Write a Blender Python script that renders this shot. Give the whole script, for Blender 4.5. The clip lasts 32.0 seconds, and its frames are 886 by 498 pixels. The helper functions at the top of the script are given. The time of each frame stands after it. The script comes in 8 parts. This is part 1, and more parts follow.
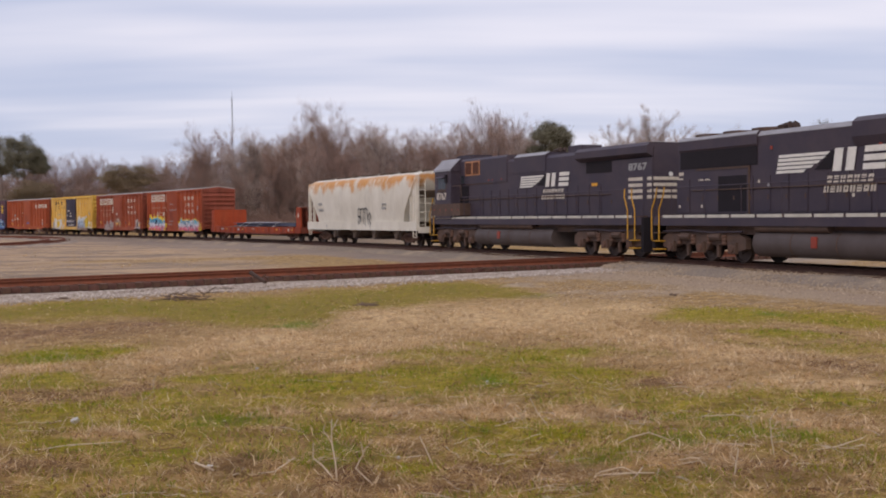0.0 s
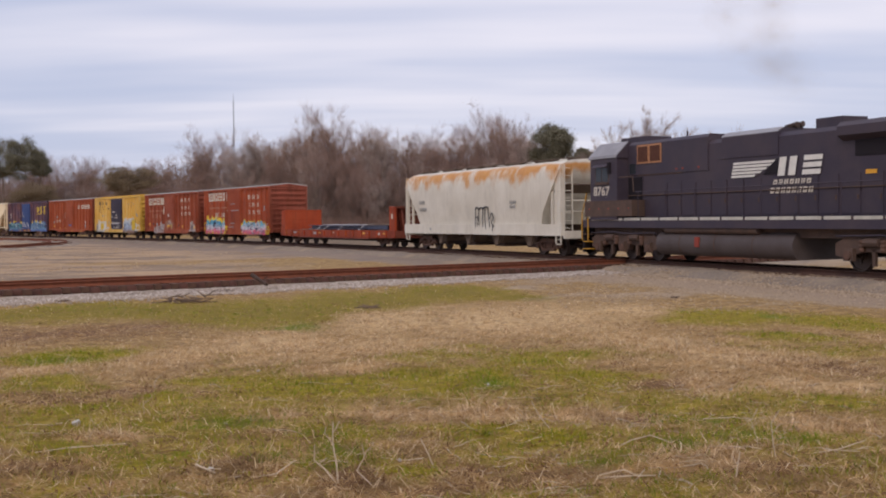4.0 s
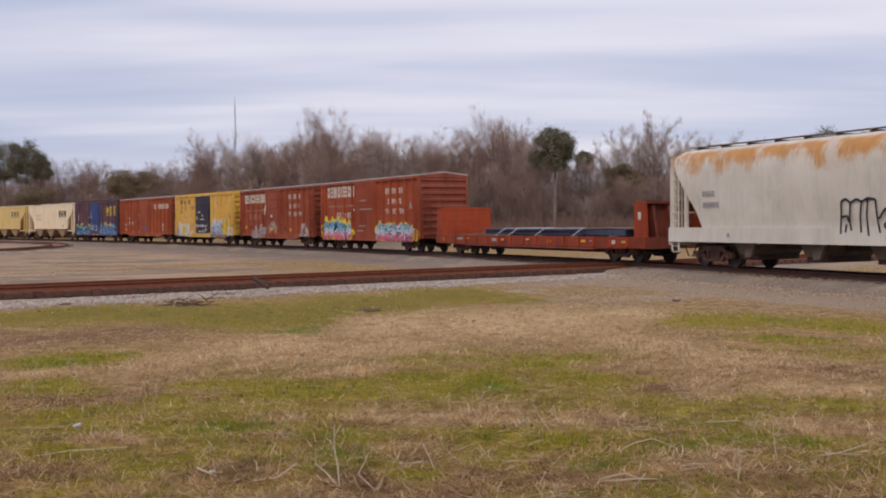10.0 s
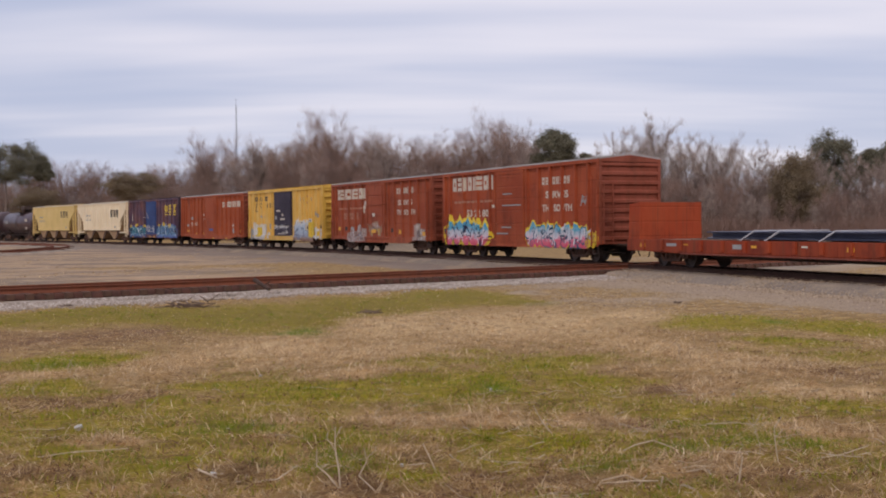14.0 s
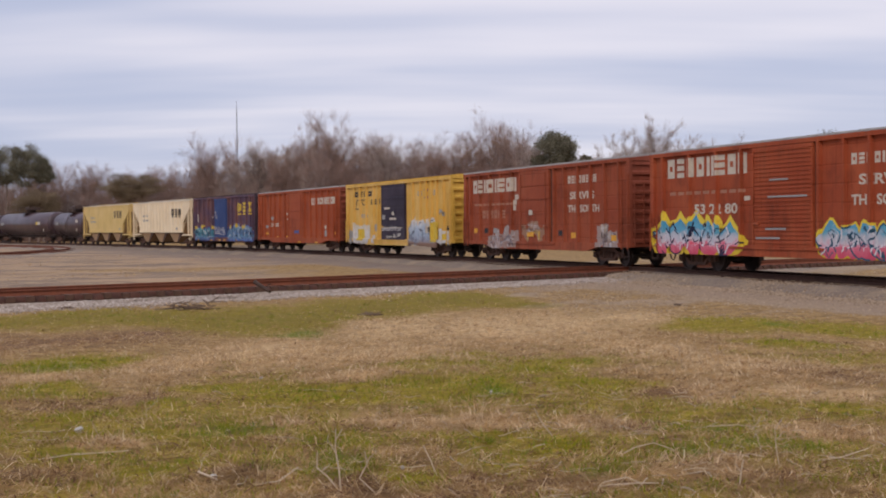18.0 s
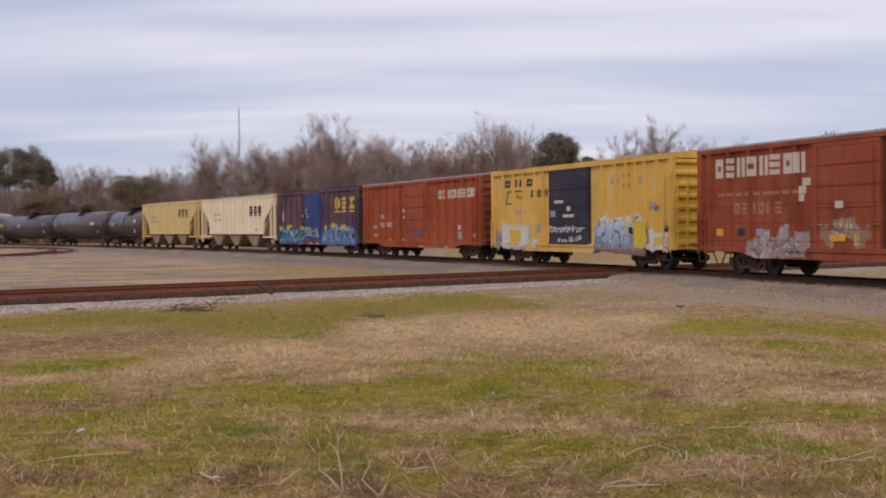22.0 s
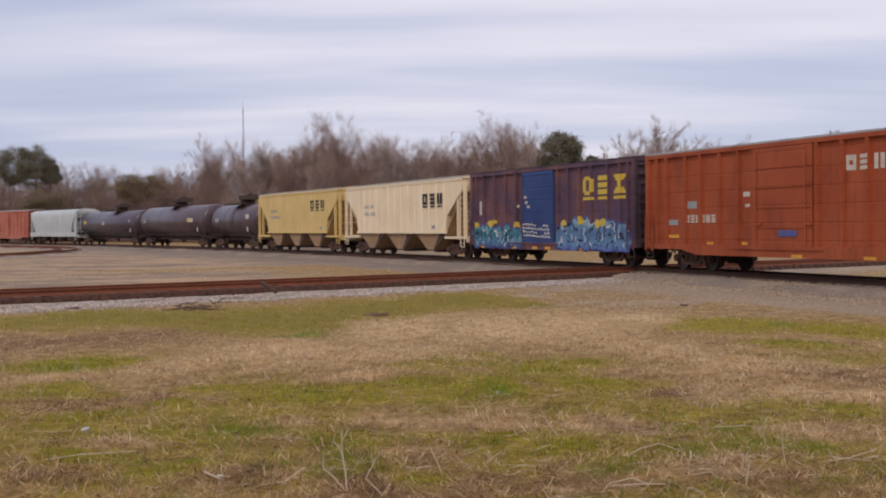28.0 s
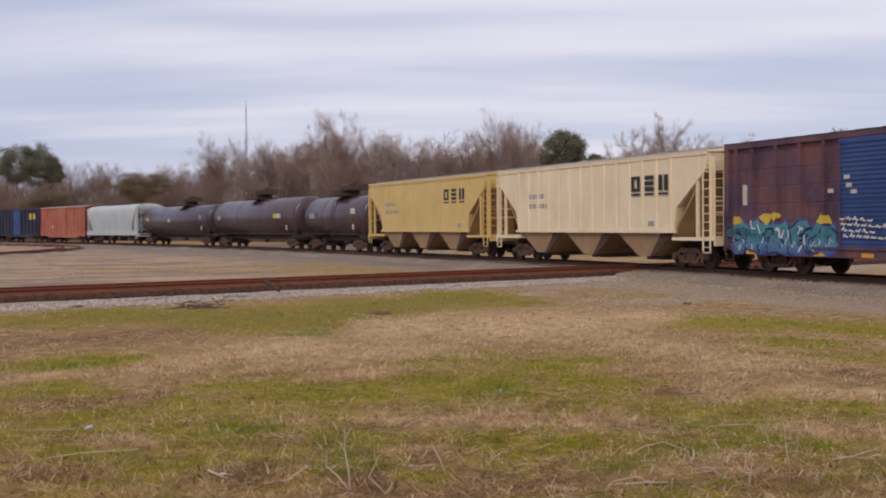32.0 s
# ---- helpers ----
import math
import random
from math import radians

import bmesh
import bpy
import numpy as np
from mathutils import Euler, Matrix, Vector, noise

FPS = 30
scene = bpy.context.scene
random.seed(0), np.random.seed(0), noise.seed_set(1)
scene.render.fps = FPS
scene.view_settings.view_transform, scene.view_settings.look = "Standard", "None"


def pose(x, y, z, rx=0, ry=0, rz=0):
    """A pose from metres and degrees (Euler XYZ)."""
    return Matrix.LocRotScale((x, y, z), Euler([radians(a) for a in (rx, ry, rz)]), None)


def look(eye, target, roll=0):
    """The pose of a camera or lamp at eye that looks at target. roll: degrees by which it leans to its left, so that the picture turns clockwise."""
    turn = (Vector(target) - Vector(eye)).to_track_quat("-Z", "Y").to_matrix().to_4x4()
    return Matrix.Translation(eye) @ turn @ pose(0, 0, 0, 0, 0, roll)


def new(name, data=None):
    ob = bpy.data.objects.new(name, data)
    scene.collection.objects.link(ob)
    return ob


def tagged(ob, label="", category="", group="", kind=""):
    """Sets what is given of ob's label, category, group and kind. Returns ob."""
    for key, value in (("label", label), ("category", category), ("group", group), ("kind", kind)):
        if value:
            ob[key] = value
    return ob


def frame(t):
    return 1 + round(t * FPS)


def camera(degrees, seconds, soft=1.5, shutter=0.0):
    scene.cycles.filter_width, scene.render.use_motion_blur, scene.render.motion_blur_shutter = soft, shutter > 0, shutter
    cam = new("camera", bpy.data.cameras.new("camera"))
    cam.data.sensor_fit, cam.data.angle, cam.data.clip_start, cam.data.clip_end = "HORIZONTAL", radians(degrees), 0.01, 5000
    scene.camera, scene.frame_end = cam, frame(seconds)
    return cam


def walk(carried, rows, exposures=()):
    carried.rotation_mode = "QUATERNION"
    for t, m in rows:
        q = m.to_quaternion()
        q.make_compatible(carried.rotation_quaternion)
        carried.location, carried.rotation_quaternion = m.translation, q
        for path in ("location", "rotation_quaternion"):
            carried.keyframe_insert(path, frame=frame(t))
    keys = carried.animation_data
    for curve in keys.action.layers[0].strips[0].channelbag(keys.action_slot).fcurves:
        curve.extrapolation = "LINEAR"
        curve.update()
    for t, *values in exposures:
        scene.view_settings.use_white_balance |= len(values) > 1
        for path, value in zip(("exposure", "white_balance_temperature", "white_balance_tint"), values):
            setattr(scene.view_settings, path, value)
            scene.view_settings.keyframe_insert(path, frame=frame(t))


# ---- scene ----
# ---- camera: stands on the grass, held by a slightly drifting grip ----
EYE = (0.0, 0.0, 1.717)
cam = camera(42.87, 32.0, soft=1.95)
TURNS = [(0, 88.354, 0.556, -0.127), (1, 88.396, 0.539, -0.133), (2, 88.424, 0.533, -0.106), (3, 88.450, 0.535, -0.077), (4, 88.477, 0.543, -0.059), (5, 88.506, 0.551, -0.049), (6, 88.536, 0.558, -0.042), (7, 88.566, 0.560, -0.035), (8, 88.593, 0.558, -0.023), (9, 88.619, 0.553, -0.008), (10, 88.642, 0.544, 0.010), (11, 88.664, 0.535, 0.028), (12, 88.685, 0.526, 0.044), (13, 88.707, 0.519, 0.057), (14, 88.730, 0.514, 0.065), (15, 88.756, 0.511, 0.070), (16, 88.784, 0.511, 0.074), (17, 88.812, 0.511, 0.080), (18, 88.841, 0.513, 0.090), (19, 88.868, 0.514, 0.106), (20, 88.892, 0.515, 0.130), (21, 88.910, 0.516, 0.161), (22, 88.921, 0.517, 0.196), (23, 88.926, 0.517, 0.234), (24, 88.923, 0.519, 0.271), (25, 88.914, 0.521, 0.305), (26, 88.900, 0.523, 0.337), (27, 88.884, 0.525, 0.367), (28, 88.869, 0.525, 0.400), (29, 88.854, 0.523, 0.441), (30, 88.840, 0.518, 0.490), (31, 88.821, 0.517, 0.537), (32, 88.788, 0.534, 0.549)]
walk(cam, [(t, pose(*EYE, rx, ry, rz)) for t, rx, ry, rz in TURNS], exposures=[(0, 0.20, 7050, 20), (3.5, 0.20, 7050, 20), (5.5, 0.11, 7050, 20), (32, 0.11, 7050, 20)])

# ---- world: a bright, layered winter overcast, and a weak wide sun behind it ----
world = bpy.data.worlds.new("overcast_sky")
scene.world = world
world.use_nodes = True
wn = world.node_tree
wn.nodes.clear()


def node(nt, kind, **inputs):
    """A shader node; inputs by name (spaces as underscores), values or sockets."""
    n = nt.nodes.new("ShaderNode" + kind)
    for key, value in inputs.items():
        plug(nt, n.inputs[key.replace("_", " ")], value)
    return n


def plug(nt, socket, value):
    if isinstance(value, bpy.types.NodeSocket):
        nt.links.new(value, socket)
    else:
        socket.default_value = value


def calc(nt, op, a, b=0.0, c=0.0):
    n = nt.nodes.new("ShaderNodeMath")
    n.operation = op
    for i, value in enumerate((a, b, c)):
        plug(nt, n.inputs[i], value)
    return n.outputs[0]


def blend(nt, fac, a, b, kind="MIX"):
    n = nt.nodes.new("ShaderNodeMix")
    n.data_type, n.blend_type = "RGBA", kind
    plug(nt, n.inputs[0], fac)
    plug(nt, n.inputs[6], (*a, 1) if isinstance(a, tuple) and len(a) == 3 else a)
    plug(nt, n.inputs[7], (*b, 1) if isinstance(b, tuple) and len(b) == 3 else b)
    return n.outputs[2]


def span(nt, value, lo, hi, to_lo=0.0, to_hi=1.0):
    """value mapped from lo..hi to to_lo..to_hi, clamped and smooth."""
    n = nt.nodes.new("ShaderNodeMapRange")
    n.interpolation_type = "SMOOTHSTEP"
    for i, v in enumerate((value, lo, hi, to_lo, to_hi)):
        plug(nt, n.inputs[i], v)
    return n.outputs[0]


def spots(nt, where, scale, detail=4.0, rough=0.55, stretch=(1, 1, 1), at=(0, 0, 0)):
    """Noise from 0 to 1."""
    m = nt.nodes.new("ShaderNodeMapping")
    plug(nt, m.inputs[0], where)
    m.inputs["Scale"].default_value, m.inputs["Location"].default_value = stretch, at
    n = nt.nodes.new("ShaderNodeTexNoise")
    plug(nt, n.inputs["Vector"], m.outputs[0])
    n.inputs["Scale"].default_value, n.inputs["Detail"].default_value, n.inputs["Roughness"].default_value = scale, detail, rough
    return n.outputs[0]


SUN_UP, SUN_TURN = radians(38), radians(200)
sky = node(wn, "TexSky")
sky.sky_type, sky.sun_disc, sky.sun_elevation, sky.sun_rotation = "NISHITA", False, SUN_UP, SUN_TURN
sky_way = node(wn, "TexCoord").outputs["Generated"]
sky_xyz = node(wn, "SeparateXYZ", Vector=sky_way)
# layers of cloud at one height: the view's way divided by its rise
rise = calc(wn, "MAXIMUM", calc(wn, "ADD", sky_xyz.outputs[2], 0.11), 0.05)
deck = node(wn, "CombineXYZ", X=calc(wn, "DIVIDE", sky_xyz.outputs[0], rise), Y=calc(wn, "DIVIDE", sky_xyz.outputs[1], rise), Z=0.0).outputs[0]
banks = spots(wn, deck, 0.62, 4.0, 0.55, (0.3, 1.0, 1.0), (3.0, 1.35, 0))
wisps = spots(wn, deck, 1.9, 4.0, 0.55, (0.25, 1.0, 1.0), (1.0, 0.4, 0))
cover = calc(wn, "ADD", calc(wn, "MULTIPLY", banks, 0.84), calc(wn, "MULTIPLY", wisps, 0.16))
# low banks seen edge on: broad layers that wander a little and fade higher up
wander = calc(wn, "MULTIPLY", calc(wn, "SUBTRACT", spots(wn, sky_way, 2.0, 2.0, 0.5, (1.0, 1.0, 5.0)), 0.5), 0.11)
layers = calc(wn, "COSINE", calc(wn, "MULTIPLY", calc(wn, "ADD", calc(wn, "ADD", sky_xyz.outputs[2], wander), -0.107), 125.0))
layers = calc(wn, "MULTIPLY", layers, span(wn, sky_xyz.outputs[2], 0.11, 0.24, 0.038, 0.0))
cover = calc(wn, "ADD", cover, layers)
cover = calc(wn, "ADD", cover, span(wn, sky_xyz.outputs[0], -0.45, 0.0, -0.09, 0.0))
cover = calc(wn, "ADD", cover, calc(wn, "MULTIPLY", sky_xyz.outputs[0], 0.12))  # brighter towards the hidden sun
cover = calc(wn, "ADD", cover, span(wn, sky_xyz.outputs[2], 0.03, 0.16, -0.055, 0.0))  # thinner, bluer low down
cover = span(wn, cover, 0.34, 0.62)
cloud = blend(wn, cover, (0.43, 0.525, 0.71), (0.70, 0.755, 0.87))
# an overcast is about twice as bright overhead as at the horizon
high = span(wn, sky_xyz.outputs[2], 0.2, 0.95, 1.0, 1.4)
cloud = blend(wn, 1.0, cloud, node(wn, "CombineXYZ", X=high, Y=high, Z=high).outputs[0], "MULTIPLY")
clear = blend(wn, 1.0, sky.outputs[0], (0.09, 0.09, 0.09), "MULTIPLY")
wn.links.new(node(wn, "Background", Color=blend(wn, 0.9, clear, cloud), Strength=1.0).outputs[0], node(wn, "OutputWorld").inputs[0])

sun_data = bpy.data.lights.new("sun", "SUN")
sun_data.energy, sun_data.angle, sun_data.color = 1.05, radians(25), (1.0, 0.93, 0.84)
sun = new("sun", sun_data)
sun.matrix_world = look((0, 0, 0), (-math.sin(SUN_TURN) * math.cos(SUN_UP), -math.cos(SUN_TURN) * math.cos(SUN_UP), -math.sin(SUN_UP)))

# ---- materials ----


def surface(name, rough=0.8, metal=0.0):
    m = bpy.data.materials.new(name)
    m.use_nodes = True
    nt = m.node_tree
    b = nt.nodes["Principled BSDF"]
    b.inputs["Roughness"].default_value, b.inputs["Metallic"].default_value = rough, metal
    b.inputs["Specular IOR Level"].default_value = 0.3
    return m, nt, b, node(nt, "TexCoord").outputs["Object"]


def relief(nt, b, height, strength, distance=0.02):
    n = node(nt, "Bump", Height=height, Strength=strength, Distance=distance)
    nt.links.new(n.outputs[0], b.inputs["Normal"])


def plain(name, colour, rough=0.75, metal=0.0, vary=0.25, scale=3.0, other=None):
    """A worn surface of one colour with patches and grain."""
    m, nt, b, where = surface(name, rough, metal)
    dark = other or tuple(c * 0.55 for c in colour)
    big = span(nt, spots(nt, where, scale, 5.0, 0.6), 0.35, 0.7)
    fine = spots(nt, where, scale * 14, 3.0)
    c = blend(nt, calc(nt, "MULTIPLY", big, vary * 2), colour, dark)
    c = blend(nt, calc(nt, "MULTIPLY", fine, vary), c, tuple(v * 0.7 for v in colour))
    plug(nt, b.inputs["Base Color"], c)
    relief(nt, b, fine, 0.25, 0.01)
    return m


def car_paint(name, colour, faded=None, rust=0.35, tags=(), top_rust=None, rough=0.62, seams=0.6, gloss=0.15):
    """Old paint on a freight car, in the car's own space: faded patches, streaks down the sheets, rust specks, and
    sprayed pieces tags = (x0, x1, z0, z1, rim, colours from the bottom up)."""
    m, nt, b, where = surface(name, rough)
    b.inputs["Specular IOR Level"].default_value = gloss
    xyz = node(nt, "SeparateXYZ", Vector=where)
    x, z = xyz.outputs[0], xyz.outputs[2]
    faded = faded or tuple(min(1.0, v * 1.35 + 0.02) for v in colour)
    big = span(nt, spots(nt, where, 0.55, 5.0, 0.6), 0.35, 0.68)
    c = blend(nt, calc(nt, "MULTIPLY", big, 0.8), colour, faded)
    streak = span(nt, spots(nt, where, 1.0, 5.0, 0.65, (5.0, 5.0, 0.35)), 0.48, 0.72)
    drip = span(nt, spots(nt, where, 1.0, 4.0, 0.6, (17.0, 17.0, 0.5)), 0.52, 0.7)
    c = blend(nt, calc(nt, "MULTIPLY", drip, min(0.5, rust)), c, (colour[0] * 0.42, colour[1] * 0.38, colour[2] * 0.32))
    c = blend(nt, calc(nt, "MULTIPLY", streak, rust), c, (0.13, 0.055, 0.03))
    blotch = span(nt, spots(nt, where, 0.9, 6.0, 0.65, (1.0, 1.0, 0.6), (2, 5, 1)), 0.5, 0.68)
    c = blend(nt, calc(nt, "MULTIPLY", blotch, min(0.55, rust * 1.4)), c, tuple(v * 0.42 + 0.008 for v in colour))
    speck = span(nt, spots(nt, where, 4.5, 6.0, 0.7), 0.6, 0.75)
    c = blend(nt, calc(nt, "MULTIPLY", speck, rust), c, (0.17, 0.065, 0.03))
    if top_rust:
        z0, z1 = top_rust
        edge = calc(nt, "ADD", calc(nt, "MULTIPLY", spots(nt, where, 1.0, 6.0, 0.65, (0.8, 0.8, 0.55)), 2.3), -1.1)
        high = span(nt, calc(nt, "ADD", z, calc(nt, "MULTIPLY", edge, z1 - z0)), z0 + (z1 - z0) * 0.45, z1)
        hue = blend(nt, spots(nt, where, 3.0, 5.0), (0.66, 0.33, 0.09), (0.40, 0.15, 0.04))
        high = calc(nt, "MULTIPLY", high, span(nt, calc(nt, "ADD", z, calc(nt, "MULTIPLY", edge, 0.2)), z1 + 0.24, z1 + 0.1))
        high = calc(nt, "MULTIPLY", high, span(nt, spots(nt, where, 0.9, 5.0, 0.65, (1, 1, 0.3), (5, 0, 2)), 0.32, 0.48, 0.2, 1.0))
        c = blend(nt, calc(nt, "MULTIPLY", high, 0.95), c, hue)
    for k, (x0, x1, z0, z1, rim, inks) in enumerate(tags):
        # sprayed letters: rounded cells, each with its own height, dark outlines between them
        m2 = node(nt, "Mapping", Vector=where)
        m2.inputs["Scale"].default_value, m2.inputs["Location"].default_value = (1.25, 0.0, 0.62), (k * 3.7, 0, k * 1.3)
        cells, edges = nt.nodes.new("ShaderNodeTexVoronoi"), nt.nodes.new("ShaderNodeTexVoronoi")
        edges.feature = "DISTANCE_TO_EDGE"
        for vor in (cells, edges):
            vor.inputs["Scale"].default_value, vor.inputs["Randomness"].default_value = 1.3, 0.8
            plug(nt, vor.inputs["Vector"], m2.outputs[0])
        own = node(nt, "SeparateXYZ", Vector=cells.outputs["Color"])
        wob = calc(nt, "ADD", spots(nt, where, 2.2, 3.0, 0.6, at=(k * 7.3, 0, 1)), -0.5)
        jag = calc(nt, "ADD", calc(nt, "MULTIPLY", calc(nt, "ADD", own.outputs[0], -0.5), 0.5), calc(nt, "MULTIPLY", wob, 0.5))
        jx, jz = calc(nt, "ADD", x, calc(nt, "MULTIPLY", wob, 0.7)), calc(nt, "ADD", z, jag)

        def within(pad):
            a = calc(nt, "MULTIPLY", calc(nt, "GREATER_THAN", jx, x0 + pad * 2.2), calc(nt, "LESS_THAN", jx, x1 - pad * 2.2))
            d = calc(nt, "MULTIPLY", calc(nt, "GREATER_THAN", jz, z0 + pad * 0.4), calc(nt, "LESS_THAN", jz, z1 - pad * 0.45))
            return calc(nt, "MULTIPLY", a, d)

        pick = calc(nt, "ADD", calc(nt, "DIVIDE", calc(nt, "SUBTRACT", z, z0), z1 - z0), calc(nt, "MULTIPLY", calc(nt, "SUBTRACT", own.outputs[1], 0.5), 0.35))
        pick = calc(nt, "ADD", pick, calc(nt, "MULTIPLY", calc(nt, "SUBTRACT", spots(nt, where, 4.0, 3.0, 0.6, (1.5, 1, 0.7), (k, k, 0)), 0.5), 0.55))
        ramp = nt.nodes.new("ShaderNodeValToRGB")
        ramp.color_ramp.interpolation = "CONSTANT"
        els = ramp.color_ramp.elements
        while len(els) < len(inks):
            els.new(0.5)
        for i, ink in enumerate(inks):
            els[i].position, els[i].color = i / len(inks), (*ink, 1)
        plug(nt, ramp.inputs[0], pick)
        line = span(nt, calc(nt, "ADD", edges.outputs["Distance"], calc(nt, "MULTIPLY", wob, 0.08)), 0.055, 0.03)
        glint = span(nt, calc(nt, "ABSOLUTE", calc(nt, "SUBTRACT", spots(nt, where, 2.8, 2.0, 0.5, (1.4, 1, 0.7), (k, 9, 6)), 0.5)), 0.03, 0.015)
        fill = blend(nt, calc(nt, "MULTIPLY", glint, 0.6), ramp.outputs[0], (0.6, 0.6, 0.62))
        fill = blend(nt, calc(nt, "MULTIPLY", line, 0.5), fill, (0.035, 0.04, 0.075))
        wear = span(nt, spots(nt, where, 5.0, 5.0, 0.7), 0.62, 0.7, 0.95, 0.3)
        c = blend(nt, calc(nt, "MULTIPLY", within(0.0), wear), c, rim)
        c = blend(nt, calc(nt, "MULTIPLY", within(0.17), wear), c, fill)
    seam = calc(nt, "ABSOLUTE", calc(nt, "SUBTRACT", calc(nt, "FRACT", calc(nt, "DIVIDE", z, 0.58)), 0.5))
    if seams:
        # dirt caught along the horizontal laps of the sheets
        caught = calc(nt, "MULTIPLY", span(nt, seam, 0.455, 0.485), span(nt, spots(nt, where, 1.4, 4.0, 0.6), 0.42, 0.62, 0.03, 0.28))
        c = blend(nt, caught, c, tuple(v * 0.35 for v in colour))
    plug(nt, b.inputs["Base Color"], c)
    bulge = calc(nt, "ADD", calc(nt, "MULTIPLY", spots(nt, where, 2.2, 3.0), 0.5), calc(nt, "MULTIPLY", span(nt, seam, 0.47, 0.44), seams))
    relief(nt, b, bulge, 0.5, 0.04)
    return m


# ground cover: green patches by a vertex map, straw and bare soil by noise
GROUND_MAT, nt, b, where = surface("meadow_soil", 0.95)
green = node(nt, "Attribute")
green.attribute_name = "green"
def painted(name):
    a = node(nt, "Attribute")
    a.attribute_name = name
    return a.outputs["Fac"]


tuft = spots(nt, where, 2.4, 6.0, 0.68)
clump = spots(nt, where, 7.0, 5.0, 0.7, (0.7, 1.0, 1.0))
fleck = spots(nt, where, 10.0, 6.0, 0.72, (0.6, 1.0, 1.0))
straw = blend(nt, span(nt, tuft, 0.34, 0.66), (0.20, 0.112, 0.037), (0.40, 0.25, 0.095))
straw = blend(nt, calc(nt, "MULTIPLY", painted("pale"), span(nt, fleck, 0.34, 0.54)), straw, (0.60, 0.41, 0.21))
straw = blend(nt, calc(nt, "MULTIPLY", span(nt, clump, 0.52, 0.66), 0.85), straw, (0.085, 0.045, 0.02))
straw = blend(nt, calc(nt, "MULTIPLY", painted("brown"), span(nt, fleck, 0.36, 0.56, 0.25, 0.95)), straw, (0.15, 0.068, 0.034))
moss = blend(nt, span(nt, fleck, 0.38, 0.62), (0.17, 0.122, 0.007), (0.33, 0.24, 0.018))
moss = blend(nt, calc(nt, "MULTIPLY", painted("moss"), span(nt, tuft, 0.3, 0.6, 0.35, 0.9)), moss, (0.165, 0.112, 0.008))
moss = blend(nt, calc(nt, "MULTIPLY", span(nt, clump, 0.54, 0.68), 0.6), moss, (0.15, 0.082, 0.022))
amount = calc(nt, "ADD", green.outputs["Fac"], calc(nt, "MULTIPLY", calc(nt, "SUBTRACT", spots(nt, where, 1.7, 7.0, 0.7), 0.5), 1.1))
c = blend(nt, span(nt, amount, 0.25, 0.75), straw, moss)
rich = calc(nt, "ADD", painted("lush"), calc(nt, "MULTIPLY", calc(nt, "SUBTRACT", spots(nt, where, 3.0, 6.0, 0.7), 0.5), 0.9))
c = blend(nt, calc(nt, "MULTIPLY", span(nt, rich, 0.4, 1.0), 0.75), c, (0.115, 0.165, 0.014))
stone = node(nt, "Attribute")
stone.attribute_name = "gravel"
grit = blend(nt, span(nt, spots(nt, where, 1.5, 8.0, 0.8, (1.0, 0.3, 1.0)), 0.34, 0.66), (0.18, 0.125, 0.08), (0.46, 0.345, 0.225))
grit = blend(nt, span(nt, spots(nt, where, 0.5, 8.0, 0.8), 0.40, 0.64), grit, (0.38, 0.275, 0.17))
grit = blend(nt, calc(nt, "MULTIPLY", span(nt, spots(nt, where, 0.09, 5.0, 0.6, (1.0, 0.45, 1.0), (2, 7, 0)), 0.42, 0.6), 0.8), grit, (0.40, 0.285, 0.17))
grit = blend(nt, calc(nt, "MULTIPLY", span(nt, spots(nt, where, 1.0, 4.0, 0.65, (1.0, 0.13, 1.0), (6, 3, 0)), 0.58, 0.68), 0.8), grit, (0.15, 0.10, 0.06))
grit = blend(nt, calc(nt, "MULTIPLY", span(nt, spots(nt, where, 0.22, 8.0, 0.72, (0.35, 1.0, 1.0), (4, 2, 0)), 0.5, 0.62), 0.7), grit, (0.30, 0.215, 0.14))
grit = blend(nt, calc(nt, "MULTIPLY", span(nt, spots(nt, where, 1.6, 7.0, 0.8, (1.0, 0.25, 1.0), (9, 1, 0)), 0.56, 0.64), 0.75), grit, (0.13, 0.085, 0.045))
grit = blend(nt, calc(nt, "MULTIPLY", painted("cinder"), span(nt, spots(nt, where, 0.7, 6.0, 0.7, (1.0, 0.5, 1.0)), 0.25, 0.6, 0.45, 0.95)), grit, (0.30, 0.215, 0.145))
mead = blend(nt, span(nt, spots(nt, where, 0.35, 7.0, 0.72, (0.4, 1.0, 1.0), (3, 8, 0)), 0.4, 0.6), (0.37, 0.24, 0.135), (0.18, 0.125, 0.086))
mead = blend(nt, calc(nt, "MULTIPLY", span(nt, spots(nt, where, 0.8, 8.0, 0.8, (0.5, 1.0, 1.0), (1, 4, 0)), 0.5, 0.64), 0.8), mead, (0.47, 0.32, 0.18))
mead = blend(nt, calc(nt, "MULTIPLY", painted("cinder"), 0.75), mead, (0.20, 0.155, 0.125))
grit = blend(nt, calc(nt, "MULTIPLY", painted("field"), 0.93), grit, mead)
grit = blend(nt, calc(nt, "MULTIPLY", painted("brushy"), 0.9), grit, blend(nt, span(nt, tuft, 0.35, 0.65), (0.10, 0.066, 0.042), (0.19, 0.13, 0.08)))
stony = calc(nt, "ADD", stone.outputs["Fac"], calc(nt, "MULTIPLY", calc(nt, "SUBTRACT", spots(nt, where, 0.9, 6.0, 0.7), 0.5), 0.9))
c = blend(nt, span(nt, stony, 0.3, 0.7), c, grit)
plug(nt, b.inputs["Base Color"], c)
